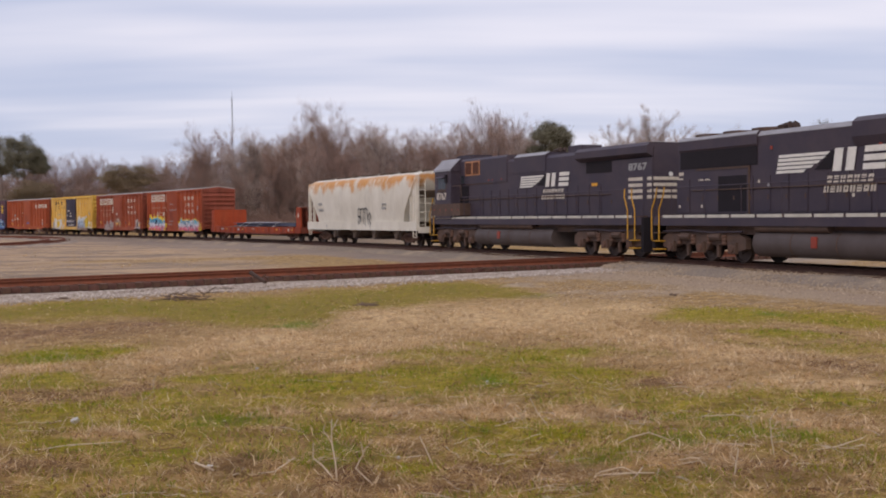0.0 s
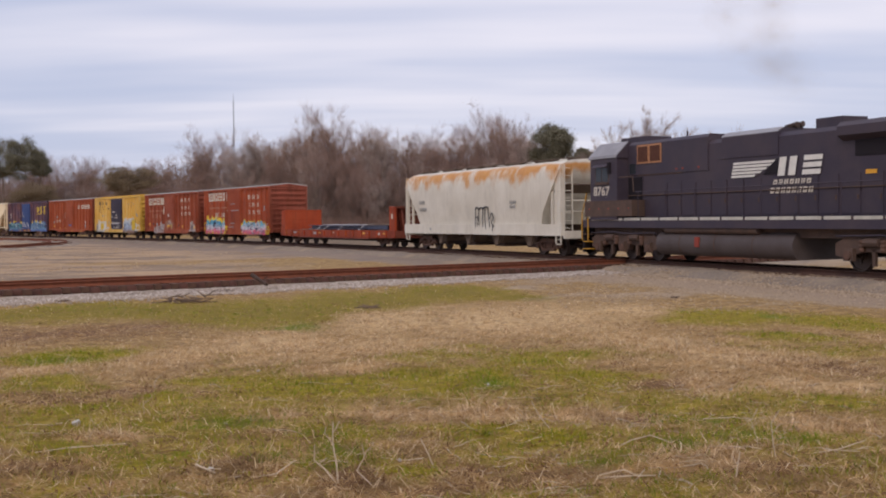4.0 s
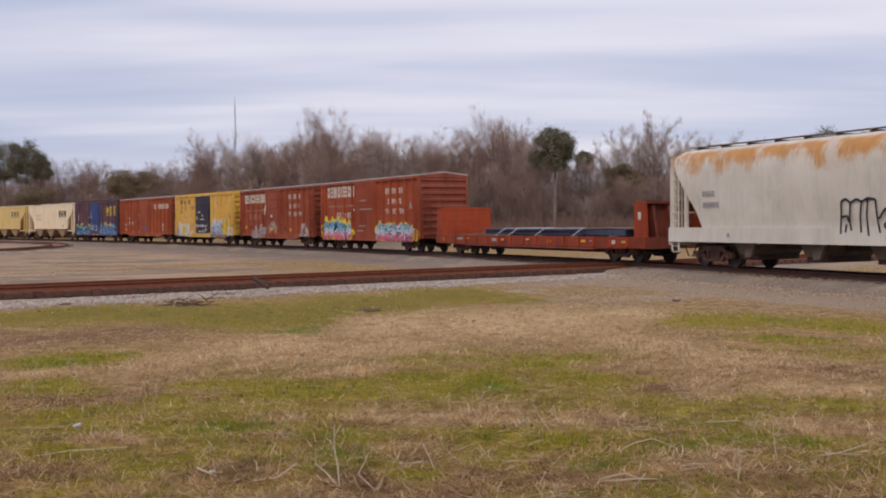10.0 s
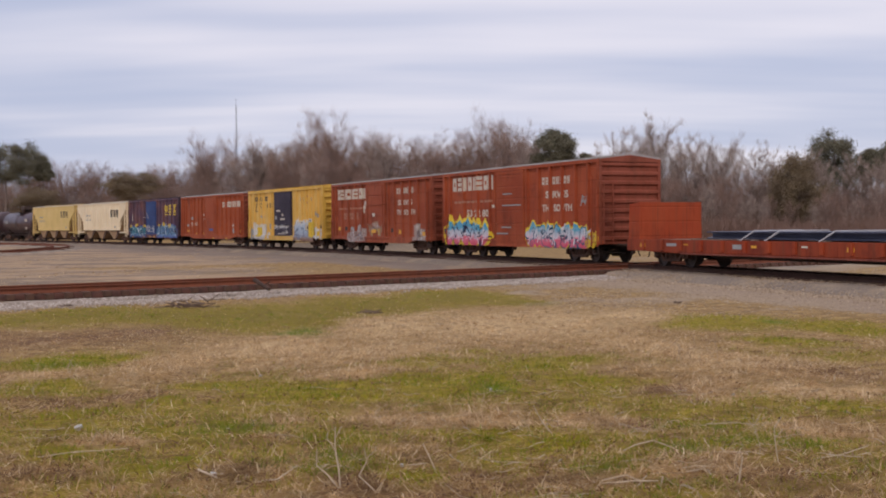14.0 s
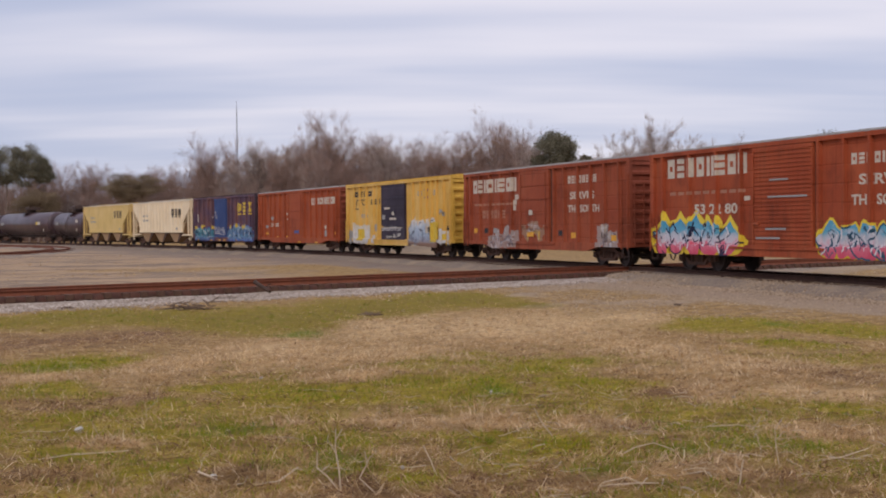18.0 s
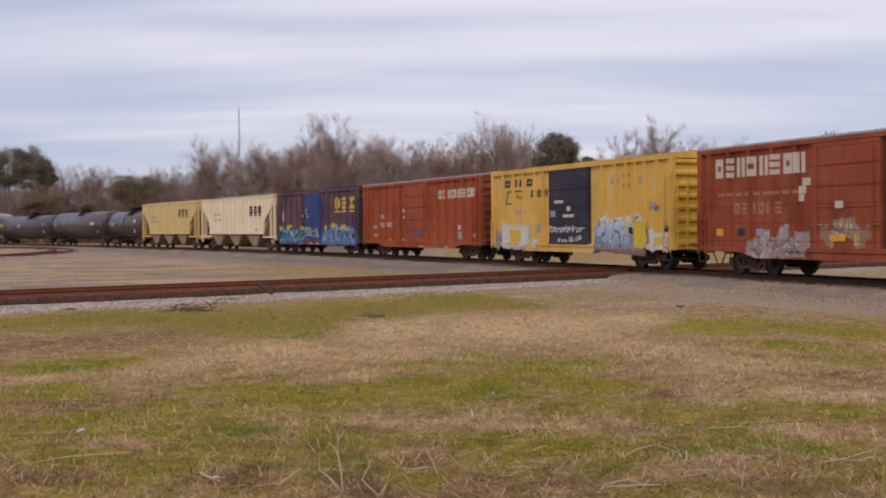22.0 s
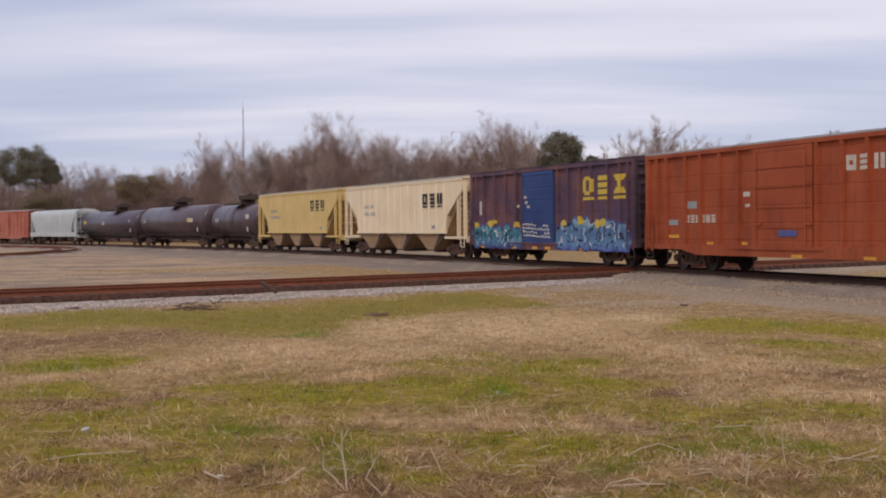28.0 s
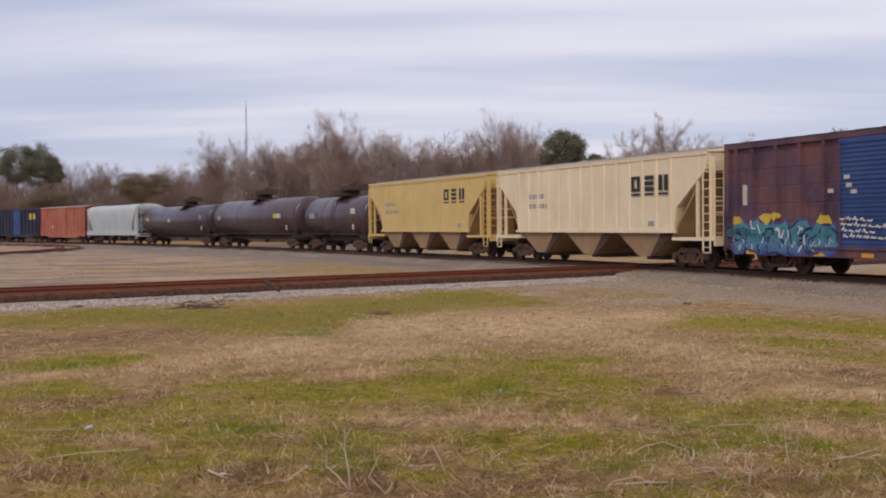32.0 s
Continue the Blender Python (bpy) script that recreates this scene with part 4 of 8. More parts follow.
lie = np.interp(-side, (1.38, 1.75, 2.85, 3.6), (-0.36, -0.385, -0.6, -0.6))
lie = np.maximum(lie, height(px - side * np.sin(ph), py + side * np.cos(ph)) + 0.01)
stones("track_ballast", "pale crushed-stone ballast beside the rusty track", np.stack([px - side * np.sin(ph), py + side * np.cos(ph), lie], -1), PEBBLE, 0.036)
n = 14000
s_at, side = rng.uniform(20, 72, n), rng.uniform(0.9, 3.9, n)
px, py, ph = on_track(s_at)
px, py = px + side * np.sin(ph), py - side * np.cos(ph)
lie = np.interp(side, (0.95, 2.1, 3.2), (-0.175, -0.24, -0.6))
ok = -(px - CROSS_A[0]) * np.sin(CROSS_H) + (py - CROSS_A[1]) * np.cos(CROSS_H) < -0.9
stones("line_ballast", "grey-brown ballast stones along the main line", np.stack([px, py, np.maximum(lie, height(px, py))], -1)[ok], PEBBLE_TAN, 0.04)


n = 16000
px, py = rng.uniform(3, 22, n), rng.uniform(24, 48, n)
d1, d2, d3 = near_lines(px, py)
ok = (d2 < -3.5) & (d1 > 3.5) & (rng.uniform(0, 1, n) < np.clip((px + 0.12 * py - 4.2) / 2.5, 0, 1) * np.clip((py - 24.0 - 0.25 * np.maximum(8 - px, 0)) / 5.0, 0, 1))
stones("apron_gravel", "scattered tan gravel on the bare ground beside the line", np.stack([px, py, height(px, py)], -1)[ok], PEBBLE_TAN, 0.03)


def weed(x, y, tall, seed, label, stems=1):
    """A dead weed: bent stems with forked tips."""
    rng = np.random.RandomState(seed)
    z = float(height(np.array([x]), np.array([y]))[0]) - 0.02
    root = tagged(new("dead_weed"), label, "weed", "dead weeds in the meadow")
    root.matrix_basis = pose(x, y, z)
    for _ in range(stems):
        p, way = Vector((rng.normal(0, 0.03), rng.normal(0, 0.03), 0)), Vector((rng.normal(0, 0.24), rng.normal(0, 0.3), rng.uniform(0.5, 1))).normalized()
        f, n = Form(), 4
        for k in range(n):
            q = p + (way + Vector(rng.normal(0, 0.22, 3))).normalized() * tall / n
            f.rod(p, q, 0.0032 * (1 - k * 0.15), 5, 0.0028 * (1 - k * 0.17))
            if k > 0:
                f.rod(q, q + Vector((rng.normal(0, 0.07), rng.normal(0, 0.05), rng.uniform(0.02, 0.1))), 0.0022, 4, 0.0012)
            p = q
        part("stem", f, STALK, root)


WEEDS = [(0.68, 9.03, 0.2, 2), (2.32, 8.29, 0.3, 1), (-3.35, 13.75, 0.22, 1), (2.88, 13.86, 0.3, 3), (3.39, 14.11, 0.25, 2), (-4.44, 13.31, 0.2, 2), (-3.94, 10.81, 0.2, 1), (-0.13, 12.2, 0.2, 1)]
for k, (x, y, tall, stems) in enumerate(WEEDS):
    weed(x, y, tall, 70 + k, "bleached dead weed stalk standing in the grass", stems)
rng = np.random.RandomState(5)
for k in range(12):
    d, a = 7.6 * 2.4 ** rng.uniform(0, 1), math.radians(rng.uniform(-21, 21))
    weed(d * math.sin(a), d * math.cos(a), rng.uniform(0.08, 0.2), 200 + k, "thin bleached stalk bent over in the grass", 1)


def broken_weed(x, y, label, *runs):
    """A thick dead stalk: each run is a radius, then steps (across, towards the wood, up) from the root."""
    root = tagged(new("dead_weed"), label, "weed", "dead weeds in the meadow")
    root.matrix_basis = pose(x, y, float(height(np.array([x]), np.array([y]))[0]))
    for r, *pts in runs:
        f = Form()
        for k, (p, q) in enumerate(zip(pts, pts[1:])):
            f.rod(p, q, r * (0.9 - 0.11 * k), 6, r * (0.79 - 0.11 * k))
        part("stem", f, STALK, root)


broken_weed(-0.68, 7.2, "tall forked bleached weed stalk standing in green grass",
            (0.0075, (0, 0, -0.02), (-0.01, 0, 0.12), (-0.035, 0.02, 0.26), (-0.03, 0, 0.40)), (0.007, (-0.01, 0, 0.0), (-0.09, 0.03, 0.09), (-0.155, 0.02, 0.15), (-0.15, 0, 0.25)),
            (0.004, (-0.035, 0.02, 0.25), (-0.085, 0, 0.33), (-0.075, 0, 0.37)), (0.004, (-0.03, 0, 0.33), (0.01, 0.02, 0.40)), (0.004, (-0.12, 0.02, 0.13), (-0.07, 0, 0.17)))
broken_weed(-0.42, 7.12, "bent bleached weed stalk leaning in the grass", (0.006, (0, 0, -0.02), (-0.1, 0.02, 0.07), (-0.135, 0.0, 0.11), (-0.085, 0, 0.2), (-0.1, 0, 0.28)), (0.0035, (-0.09, 0, 0.2), (-0.06, 0, 0.25)))
broken_weed(-0.13, 7.7, "straight bleached stick leaning in the grass", (0.006, (0.06, 0, 0.0), (0.02, 0, 0.1), (-0.03, 0.02, 0.2)))
broken_weed(0.75, 9.1, "thin bleached stalk leaning in the grass", (0.005, (0.1, -0.05, 0.0), (0.02, 0, 0.1), (-0.04, 0, 0.22)))
broken_weed(1.5, 8.35, "long bleached stalk bowed over the green grass", (0.006, (-0.22, 0, 0.0), (-0.1, 0, 0.06), (0.04, 0.02, 0.09), (0.2, 0.02, 0.03)))
broken_weed(1.22, 7.3, "bundle of pale stalks lying on dark litter", (0.007, (-0.22, 0, 0.02), (0.0, 0, 0.035), (0.16, 0.02, 0.03)), (0.005, (-0.2, 0.05, 0.03), (-0.05, 0.02, 0.07), (0.05, 0, 0.03)), (0.004, (0.0, -0.1, 0.02), (0.1, 0.1, 0.05)))
broken_weed(1.9, 7.3, "short bleached stalk standing in straw", (0.006, (0, 0, 0), (0.01, 0, 0.08), (0.025, 0, 0.17)), (0.0035, (0.01, 0, 0.08), (-0.03, 0, 0.14)))
broken_weed(2.3, 7.85, "tall grey weed stem standing in green grass", (0.005, (0.02, 0, 0), (0, 0, 0.12), (-0.01, 0, 0.25), (0.05, 0, 0.34)), (0.003, (0, 0, 0.18), (0.05, 0, 0.24)))
broken_weed(2.4, 9.3, "long pale stalk lying across the grass", (0.005, (-0.25, 0, 0.04), (0.0, 0, 0.05), (0.2, 0.05, 0.02)), (0.004, (0.15, 0, 0.03), (0.2, 0, 0.12)))
broken_weed(-2.7, 8.2, "pale stalks lying flat in the moss", (0.005, (-0.25, -0.1, 0.02), (0.0, 0, 0.04), (0.2, 0.08, 0.03)), (0.004, (-0.05, 0.05, 0.02), (0.35, 0.1, 0.04)))
broken_weed(-1.58, 7.45, "thick pale broken stalk lying in the grass", (0.009, (-0.08, 0.05, 0.05), (0.07, -0.05, 0.015)), (0.004, (0.0, 0, 0.03), (0.09, 0.05, 0.02)))
broken_weed(-1.1, 7.3, "forked pale stalk lying on dark litter", (0.006, (-0.1, 0, 0.02), (0.0, 0, 0.03), (0.12, 0.1, 0.1)), (0.005, (0, 0, 0.03), (-0.16, 0, 0.01)))
broken_weed(2.8, 7.95, "pale stalks lying over green grass", (0.005, (-0.2, 0, 0.02), (0.0, 0, 0.05), (0.2, 0.05, 0.1)), (0.004, (-0.1, 0.05, 0.04), (0.15, 0, 0.03)))

DARK_STALK = plain("brown_rotten_stalk", (0.20, 0.10, 0.06), 0.95, 0.0, 0.3, 4.0)
rng = np.random.RandomState(8)
for k in range(170):
    d, a = 6.6 * 1.8 ** rng.uniform(0, 1), math.radians(rng.uniform(-21.5, 21.5) if k < 80 else rng.uniform(0, 21.5))
    x, y = d * math.sin(a), d * math.cos(a)
    turn, long, dark = rng.uniform(0, 6.28), rng.uniform(0.12, 0.42), k % 4 == 3
    pts, at = [], np.array([x, y])
    for q in range(5):
        z = float(height(at[:1], at[1:])[0]) + 0.012 + 0.02 * math.sin(q / 4 * 3.0 + k) ** 2
        pts.append((at[0] - x, at[1] - y, z))
        turn += rng.normal(0, 0.08)
        at = at + np.array([math.cos(turn), math.sin(turn)]) * long / 4
    f = Form()
    for q in range(4):
        f.rod(pts[q], pts[q + 1], 0.0042 - 0.0006 * q, 5, 0.0036 - 0.0006 * q)
    ob = tagged(new("fallen_stalk", f.mesh("fallen_stalk", DARK_STALK if dark else STALK)), "dark rotten stalk lying in the grass" if dark else "bleached dry stalk lying in the grass", "stalk", "stalks lying in the meadow")
    ob.matrix_basis = pose(x, y, 0)

LITTER_AT = [(-2.08, 12.66, 0.022), (-3.01, 9.21, 0.045), (-0.31, 7.86, 0.016), (-1.56, 7.49, 0.026), (-3.54, 35.17, 0.09), (2.84, 11.12, 0.02), (0.45, 11.19, 0.02)]
for k, (x, y, size) in enumerate(LITTER_AT):
    z = float(height(np.array([x]), np.array([y]))[0])
    rng = np.random.RandomState(k)
    ob = new("litter_scrap", Form().prism([(size * (0.8 + 0.3 * rng.rand()) * math.cos(a), size * (0.6 + 0.3 * rng.rand()) * math.sin(a)) for a in np.linspace(0, 5.5, 7)], "z", -0.01, size * 0.5).mesh("litter_scrap", LITTER))
    ob.matrix_basis = pose(x, y, z + 0.015, rng.uniform(-25, 25), rng.uniform(-25, 25), rng.uniform(0, 360))
    tagged(ob, "crumpled pale scrap of litter in the grass", "litter", "litter in the meadow")

DEADWOOD = plain("grey_brown_dead_wood", (0.19, 0.13, 0.095), 0.95, 0.0, 0.4, 4.0)
# dead branches by the ballast, a dark weed tuft, and a stick leaning on the rail
for x, y, wide, label in [(-6.75, 29.6, 0.9, 'tangle of dead branches beside the ballast'), (-1.8, 27.3, 0.3, 'dark clump of dead weeds in the verge'), (6.18, 30.06, 0.16, 'small dark clump of debris on the gravel'), (-10.2, 30.44, 0.2, 'dark scrap of wood beside the ballast')]:
    root = tagged(new("branch_pile"), label, "branch")
    root.matrix_basis = pose(x, y, float(height(np.array([x]), np.array([y]))[0]))
    rng = np.random.RandomState(int(abs(x) * 10))
    for k in range(int(12 + 14 * wide)):
        p = Vector((rng.uniform(-wide, wide) * 0.6, rng.uniform(-0.3, 0.3) * wide, rng.uniform(0.02, 0.22 * wide)))
        q = p + Vector((rng.uniform(0.2, 0.7) * wide * rng.choice([-1, 1]), rng.uniform(-0.25, 0.25) * wide, rng.uniform(-0.08, 0.2) * wide))
        part("stick", Form().rod(p, q, rng.uniform(0.012, 0.032), 5, 0.008), DEADWOOD, root)
sx, sy = (-5.52, 34.18)
part_stick = Form().rod((-0.3, 0.3, 0.06), (0.25, -0.35, -0.2), 0.07, 7, 0.05).rod((0.05, -0.1, -0.1), (0.22, -0.02, 0.02), 0.02, 5).mesh("broken_branch", plain("pale_broken_wood", (0.07, 0.042, 0.03), 0.9))
stick = tagged(new("broken_branch", part_stick), "dark broken branch leaning against the rusty rail", "branch")
stick.matrix_basis = pose(sx, sy, 0)

# ---- rolling stock: x with the travel, y to the left, z over the railhead ----
IRON = plain("grimy_cast_iron", (0.06, 0.043, 0.038), 0.8, 0.1, 0.4, 3.0, (0.11, 0.06, 0.042))
RUSTY = plain("rust_brown_running_gear", (0.135, 0.072, 0.05), 0.85, 0.0, 0.4, 3.0, (0.07, 0.045, 0.036))
TREAD = plain("worn_wheel_steel", (0.09, 0.065, 0.055), 0.55, 0.6, 0.3, 5.0)
WHITE = plain("faded_white_lettering", (0.60, 0.54, 0.44), 0.7, 0.0, 0.3, 5.0, (0.4, 0.33, 0.28))
YELLOW_INK = plain("yellow_lettering", (0.66, 0.47, 0.07), 0.7, 0.0, 0.2, 5.0)
BLACK_INK = plain("black_lettering", (0.035, 0.035, 0.04), 0.7, 0.0, 0.3, 5.0)
ORANGE = plain("orange_marker", (0.75, 0.36, 0.04), 0.5, 0.0, 0.2, 5.0)
GREY_INK = plain("grey_stencil", (0.33, 0.33, 0.32), 0.7, 0.0, 0.2, 5.0)
SAFETY = plain("safety_yellow_handrail", (0.56, 0.29, 0.03), 0.55, 0.0, 0.2, 5.0)

WHEEL_R = 0.42


def wheelset_mesh(r):
    f = Form().rod((0, -0.95, 0), (0, 0.95, 0), 0.085, 10)
    for s in (-1, 1):
        f.turned([(s * 0.68, r + 0.03), (s * 0.715, r + 0.03), (s * 0.72, r), (s * 0.82, r - 0.008), (s * 0.82, r - 0.06), (s * 0.78, r - 0.08),
                  (s * 0.77, 0.16), (s * 0.84, 0.14), (s * 0.84, 0.05)], "y", 22)
        for k in range(3):
            a = k * 2.094
            f.rod((math.cos(a) * r * 0.42, s * 0.765, math.sin(a) * r * 0.42), (math.cos(a) * r * 0.42, s * 0.80, math.sin(a) * r * 0.42), 0.05, 6)
    return f.mesh("wheelset", TREAD, True)


WHEELSET = wheelset_mesh(WHEEL_R)
BIG_R = 0.51
WHEELSET_BIG = wheelset_mesh(BIG_R)


def side_frame_mesh(s):
    """A cast freight side frame with its window, journal boxes and springs."""
    f = Form()
    y0, y1 = sorted((s * 0.93, s * 1.08))
    f.prism([(-1.12, 0.36), (-1.12, 0.56), (-0.75, 0.62), (-0.55, 0.78), (0.55, 0.78), (0.75, 0.62), (1.12, 0.56), (1.12, 0.36), (0.95, 0.36), (0.72, 0.47),
             (0.48, 0.60), (-0.48, 0.60), (-0.72, 0.47), (-0.95, 0.36)], "y", y0, y1)
    f.prism([(-0.72, 0.47), (-0.5, 0.22), (0.5, 0.22), (0.72, 0.47), (0.6, 0.5), (0.42, 0.32), (-0.42, 0.32), (-0.6, 0.5)], "y", y0, y1)
    for x in (-0.36, 0.28):
        f.box(x, x + 0.08, y0, y1, 0.25, 0.62)
    for x in (-0.15, 0.0, 0.15):
        f.turned([(0.32, 0.06), (0.58, 0.06)], "z", 8, (x, s * 1.0, 0))
    for x in (-0.89, 0.89):
        f.turned([(s * 1.0, 0.11), (s * 1.14, 0.1), (s * 1.16, 0.06)], "y", 10, (x, 0, WHEEL_R))
    return f.mesh("side_frame", RUSTY)


SIDE_FRAMES = {s: side_frame_mesh(s) for s in (-1, 1)}
BOLSTER = Form().box(-0.2, 0.2, -1.02, 1.02, 0.55, 0.74).box(-0.35, 0.35, -0.3, 0.3, 0.62, 0.8).box(-0.7, 0.7, -0.06, 0.06, 0.5, 0.58).mesh("truck", IRON)
COUPLER = Form().box(-0.75, 0.0, -0.09, 0.09, 0.76, 0.92).prism([(0.0, -0.13), (0.22, -0.16), (0.26, -0.02), (0.12, 0.02), (0.14, 0.15), (0.0, 0.15)], "z", 0.70, 0.98).mesh("coupler", RUSTY)
HOSE = Form().path([(-0.1, 0.25, 0.75), (0.05, 0.27, 0.5), (0.15, 0.24, 0.35), (0.28, 0.2, 0.32)], 0.025, 5).mesh("air_hose", IRON)
SPINNING = []
TRAIN = []


def truck(x, root):
    t = part("truck", BOLSTER, None, root, "rusty four-wheel truck", at=pose(x, 0, 0))
    for s in (-1, 1):
        part("side_frame", SIDE_FRAMES[s], None, t)
    for dx in (-0.89, 0.89):
        w = part("wheelset", WHEELSET, None, t, at=pose(dx, 0, WHEEL_R))
        SPINNING.append((w, dx, WHEEL_R))
    return t


def gear(root, half, trucks):
    """Trucks, couplers and hoses at both ends of a car."""
    for x in trucks:
        truck(x, root)
    for s in (-1, 1):
        part("coupler", COUPLER, None, root, at=pose(s * (half + 0.25), 0, 0, 0, 0, 0 if s > 0 else 180))
        part("air_hose", HOSE, None, root, at=pose(s * (half + 0.15), 0, 0, 0, 0, 0 if s > 0 else 180))


def ladder(name, root, material, x0, x1, y, z0, z1, rungs):
    f = Form()
    for x in (x0, x1):
        f.box(x - 0.025, x + 0.025, y - 0.02, y + 0.02, z0, z1)
    for k in range(rungs):
        z = z0 + (z1 - z0) * (k + 0.5) / rungs
        f.rod((x0, y, z), (x1, y, z), 0.016, 5)
    part(name, f, material, root)


def end_ladder(root, material, x, y0, y1, z0, z1, rungs):
    f = Form()
    for y in (y0, y1):
        f.box(x - 0.02, x + 0.02, y - 0.025, y + 0.025, z0, z1)
    for k in range(rungs):
        z = z0 + (z1 - z0) * (k + 0.5) / rungs
        f.rod((x, y0, z), (x, y1, z), 0.016, 5)
    part("end_ladder", f, material, root)


SIDES = {}          # a boxcar's side: its posts as (middle, half-width), and the top of its side sill


def side_depth(side, x, z):
    """How far the steel stands out from the side sheets at x, z."""
    posts, sill = side
    out = min(1.0, max(0.0, (sill + 0.01 - z) / 0.01)) * 0.12
    for p, wd in posts:
        out = max(out, min(1.0, max(0.0, (wd + 0.02 - abs(x - p)) / 0.02)) * 0.12)
    return out


def laid_over(form, side):
    """Bends a thin form of paint over the posts and the sill of a boxcar's side."""
    bm = bmesh.new()
    vs = [bm.verts.new(v) for v in form.v]
    for f in form.f:
        bm.faces.new([vs[i] for i in f])
    bmesh.ops.triangulate(bm, faces=bm.faces[:])
    xs = [v.co.x for v in bm.verts]
    lo, hi = min(xs), max(xs)
    cuts = [((c, 0, 0), (1, 0, 0)) for p, wd in side[0] for c in (p - wd - 0.02, p - wd, p + wd, p + wd + 0.02) if lo < c < hi]
    cuts += [((0, 0, c), (0, 0, 1)) for c in (side[1], side[1] + 0.01) if min(v.co.z for v in bm.verts) < c < max(v.co.z for v in bm.verts)]
    for co, no in cuts:
        bmesh.ops.bisect_plane(bm, geom=bm.verts[:] + bm.edges[:] + bm.faces[:], plane_co=co, plane_no=no)
    for v in bm.verts:
        v.co.y -= side_depth(side, v.co.x, v.co.z)
    out = Form()
    bm.verts.index_update()
    out.v = [tuple(v.co) for v in bm.verts]
    out.f = [tuple(v.index for v in f.verts) for f in bm.faces]
    bm.free()
    return out


# plain shapes that stand for the letters of a name: rectangles in a unit square
RINGED = ((0, 0, 0.32, 1), (0.68, 0, 1, 1), (0.32, 0, 0.68, 0.22), (0.32, 0.78, 0.68, 1))
UPRIGHTS = ((0, 0, 0.4, 1), (0.6, 0, 1, 1))
LEVELS = ((0, 0, 1, 0.26), (0, 0.37, 1, 0.63), (0, 0.74, 1, 1))
HOLED = ((0, 0, 0.3, 1), (0.3, 0, 0.7, 0.36), (0.3, 0.64, 0.7, 1), (0.7, 0, 1, 1))
SHAPES = (HOLED, LEVELS, UPRIGHTS, HOLED, UPRIGHTS, LEVELS, HOLED, UPRIGHTS)


def word(root, material, x, z, wide, high, letters, y, label="painted letters as plain blocks", slant=0.0, name="lettering", solid=False, shapes=SHAPES, over=False):
    """A brand or an unreadable word: one plain shape a letter, on the near side; over: painted over the posts too."""
    step = wide / letters
    for k in range(letters):
        a, f = x + k * step, Form()
        for x0, z0, x1, z1 in (((0, 0, 1, 1),) if solid else shapes[k % len(shapes)]):
            pts = [(x0, z0), (x1, z0), (x1, z1), (x0, z1)]
            f.prism([(a + p * step * 0.72 + q * slant, z + q * high) for p, q in pts], "y", y, y - 0.006)
        part(name, laid_over(f, SIDES[root.name]) if over else f, material, root, label)


def text(root, material, body, x, z, size, y, wide=None):
    """Readable words in the built-in font, on the near side."""
    cu = bpy.data.curves.new("lettering", "FONT")
    cu.body, cu.size, cu.extrude, cu.resolution_u, cu.offset = body, size, 0.003, 3, 0.012
    tmp = new("lettering", cu)
    bpy.context.view_layer.update()
    me = bpy.data.meshes.new_from_object(tmp.evaluated_get(bpy.context.evaluated_depsgraph_get()))
    bpy.data.objects.remove(tmp)
    me.materials.clear()
    me.materials.append(material)
    ob = part("lettering", me, None, root, "painted white characters", at=pose(x, y - 0.004, z, 90, 0, 0))
    if wide:
        w = max(v.co.x for v in me.vertices) - min(v.co.x for v in me.vertices)
        for v in me.vertices:
            v.co.x *= wide / w
    return ob


def patch(root, material, x0, x1, z0, z1, y, name="stencil", label=""):
    return part(name, Form().box(x0, x1, y - 0.006, y, z0, z1), material, root, label)


def joined_train(root, front, rear):
    """Enters a car in the train: its ends as distances behind the train's mark."""
    TRAIN.append((root, (front + rear) / 2, abs(rear - front)))


HALF_W = 1.53


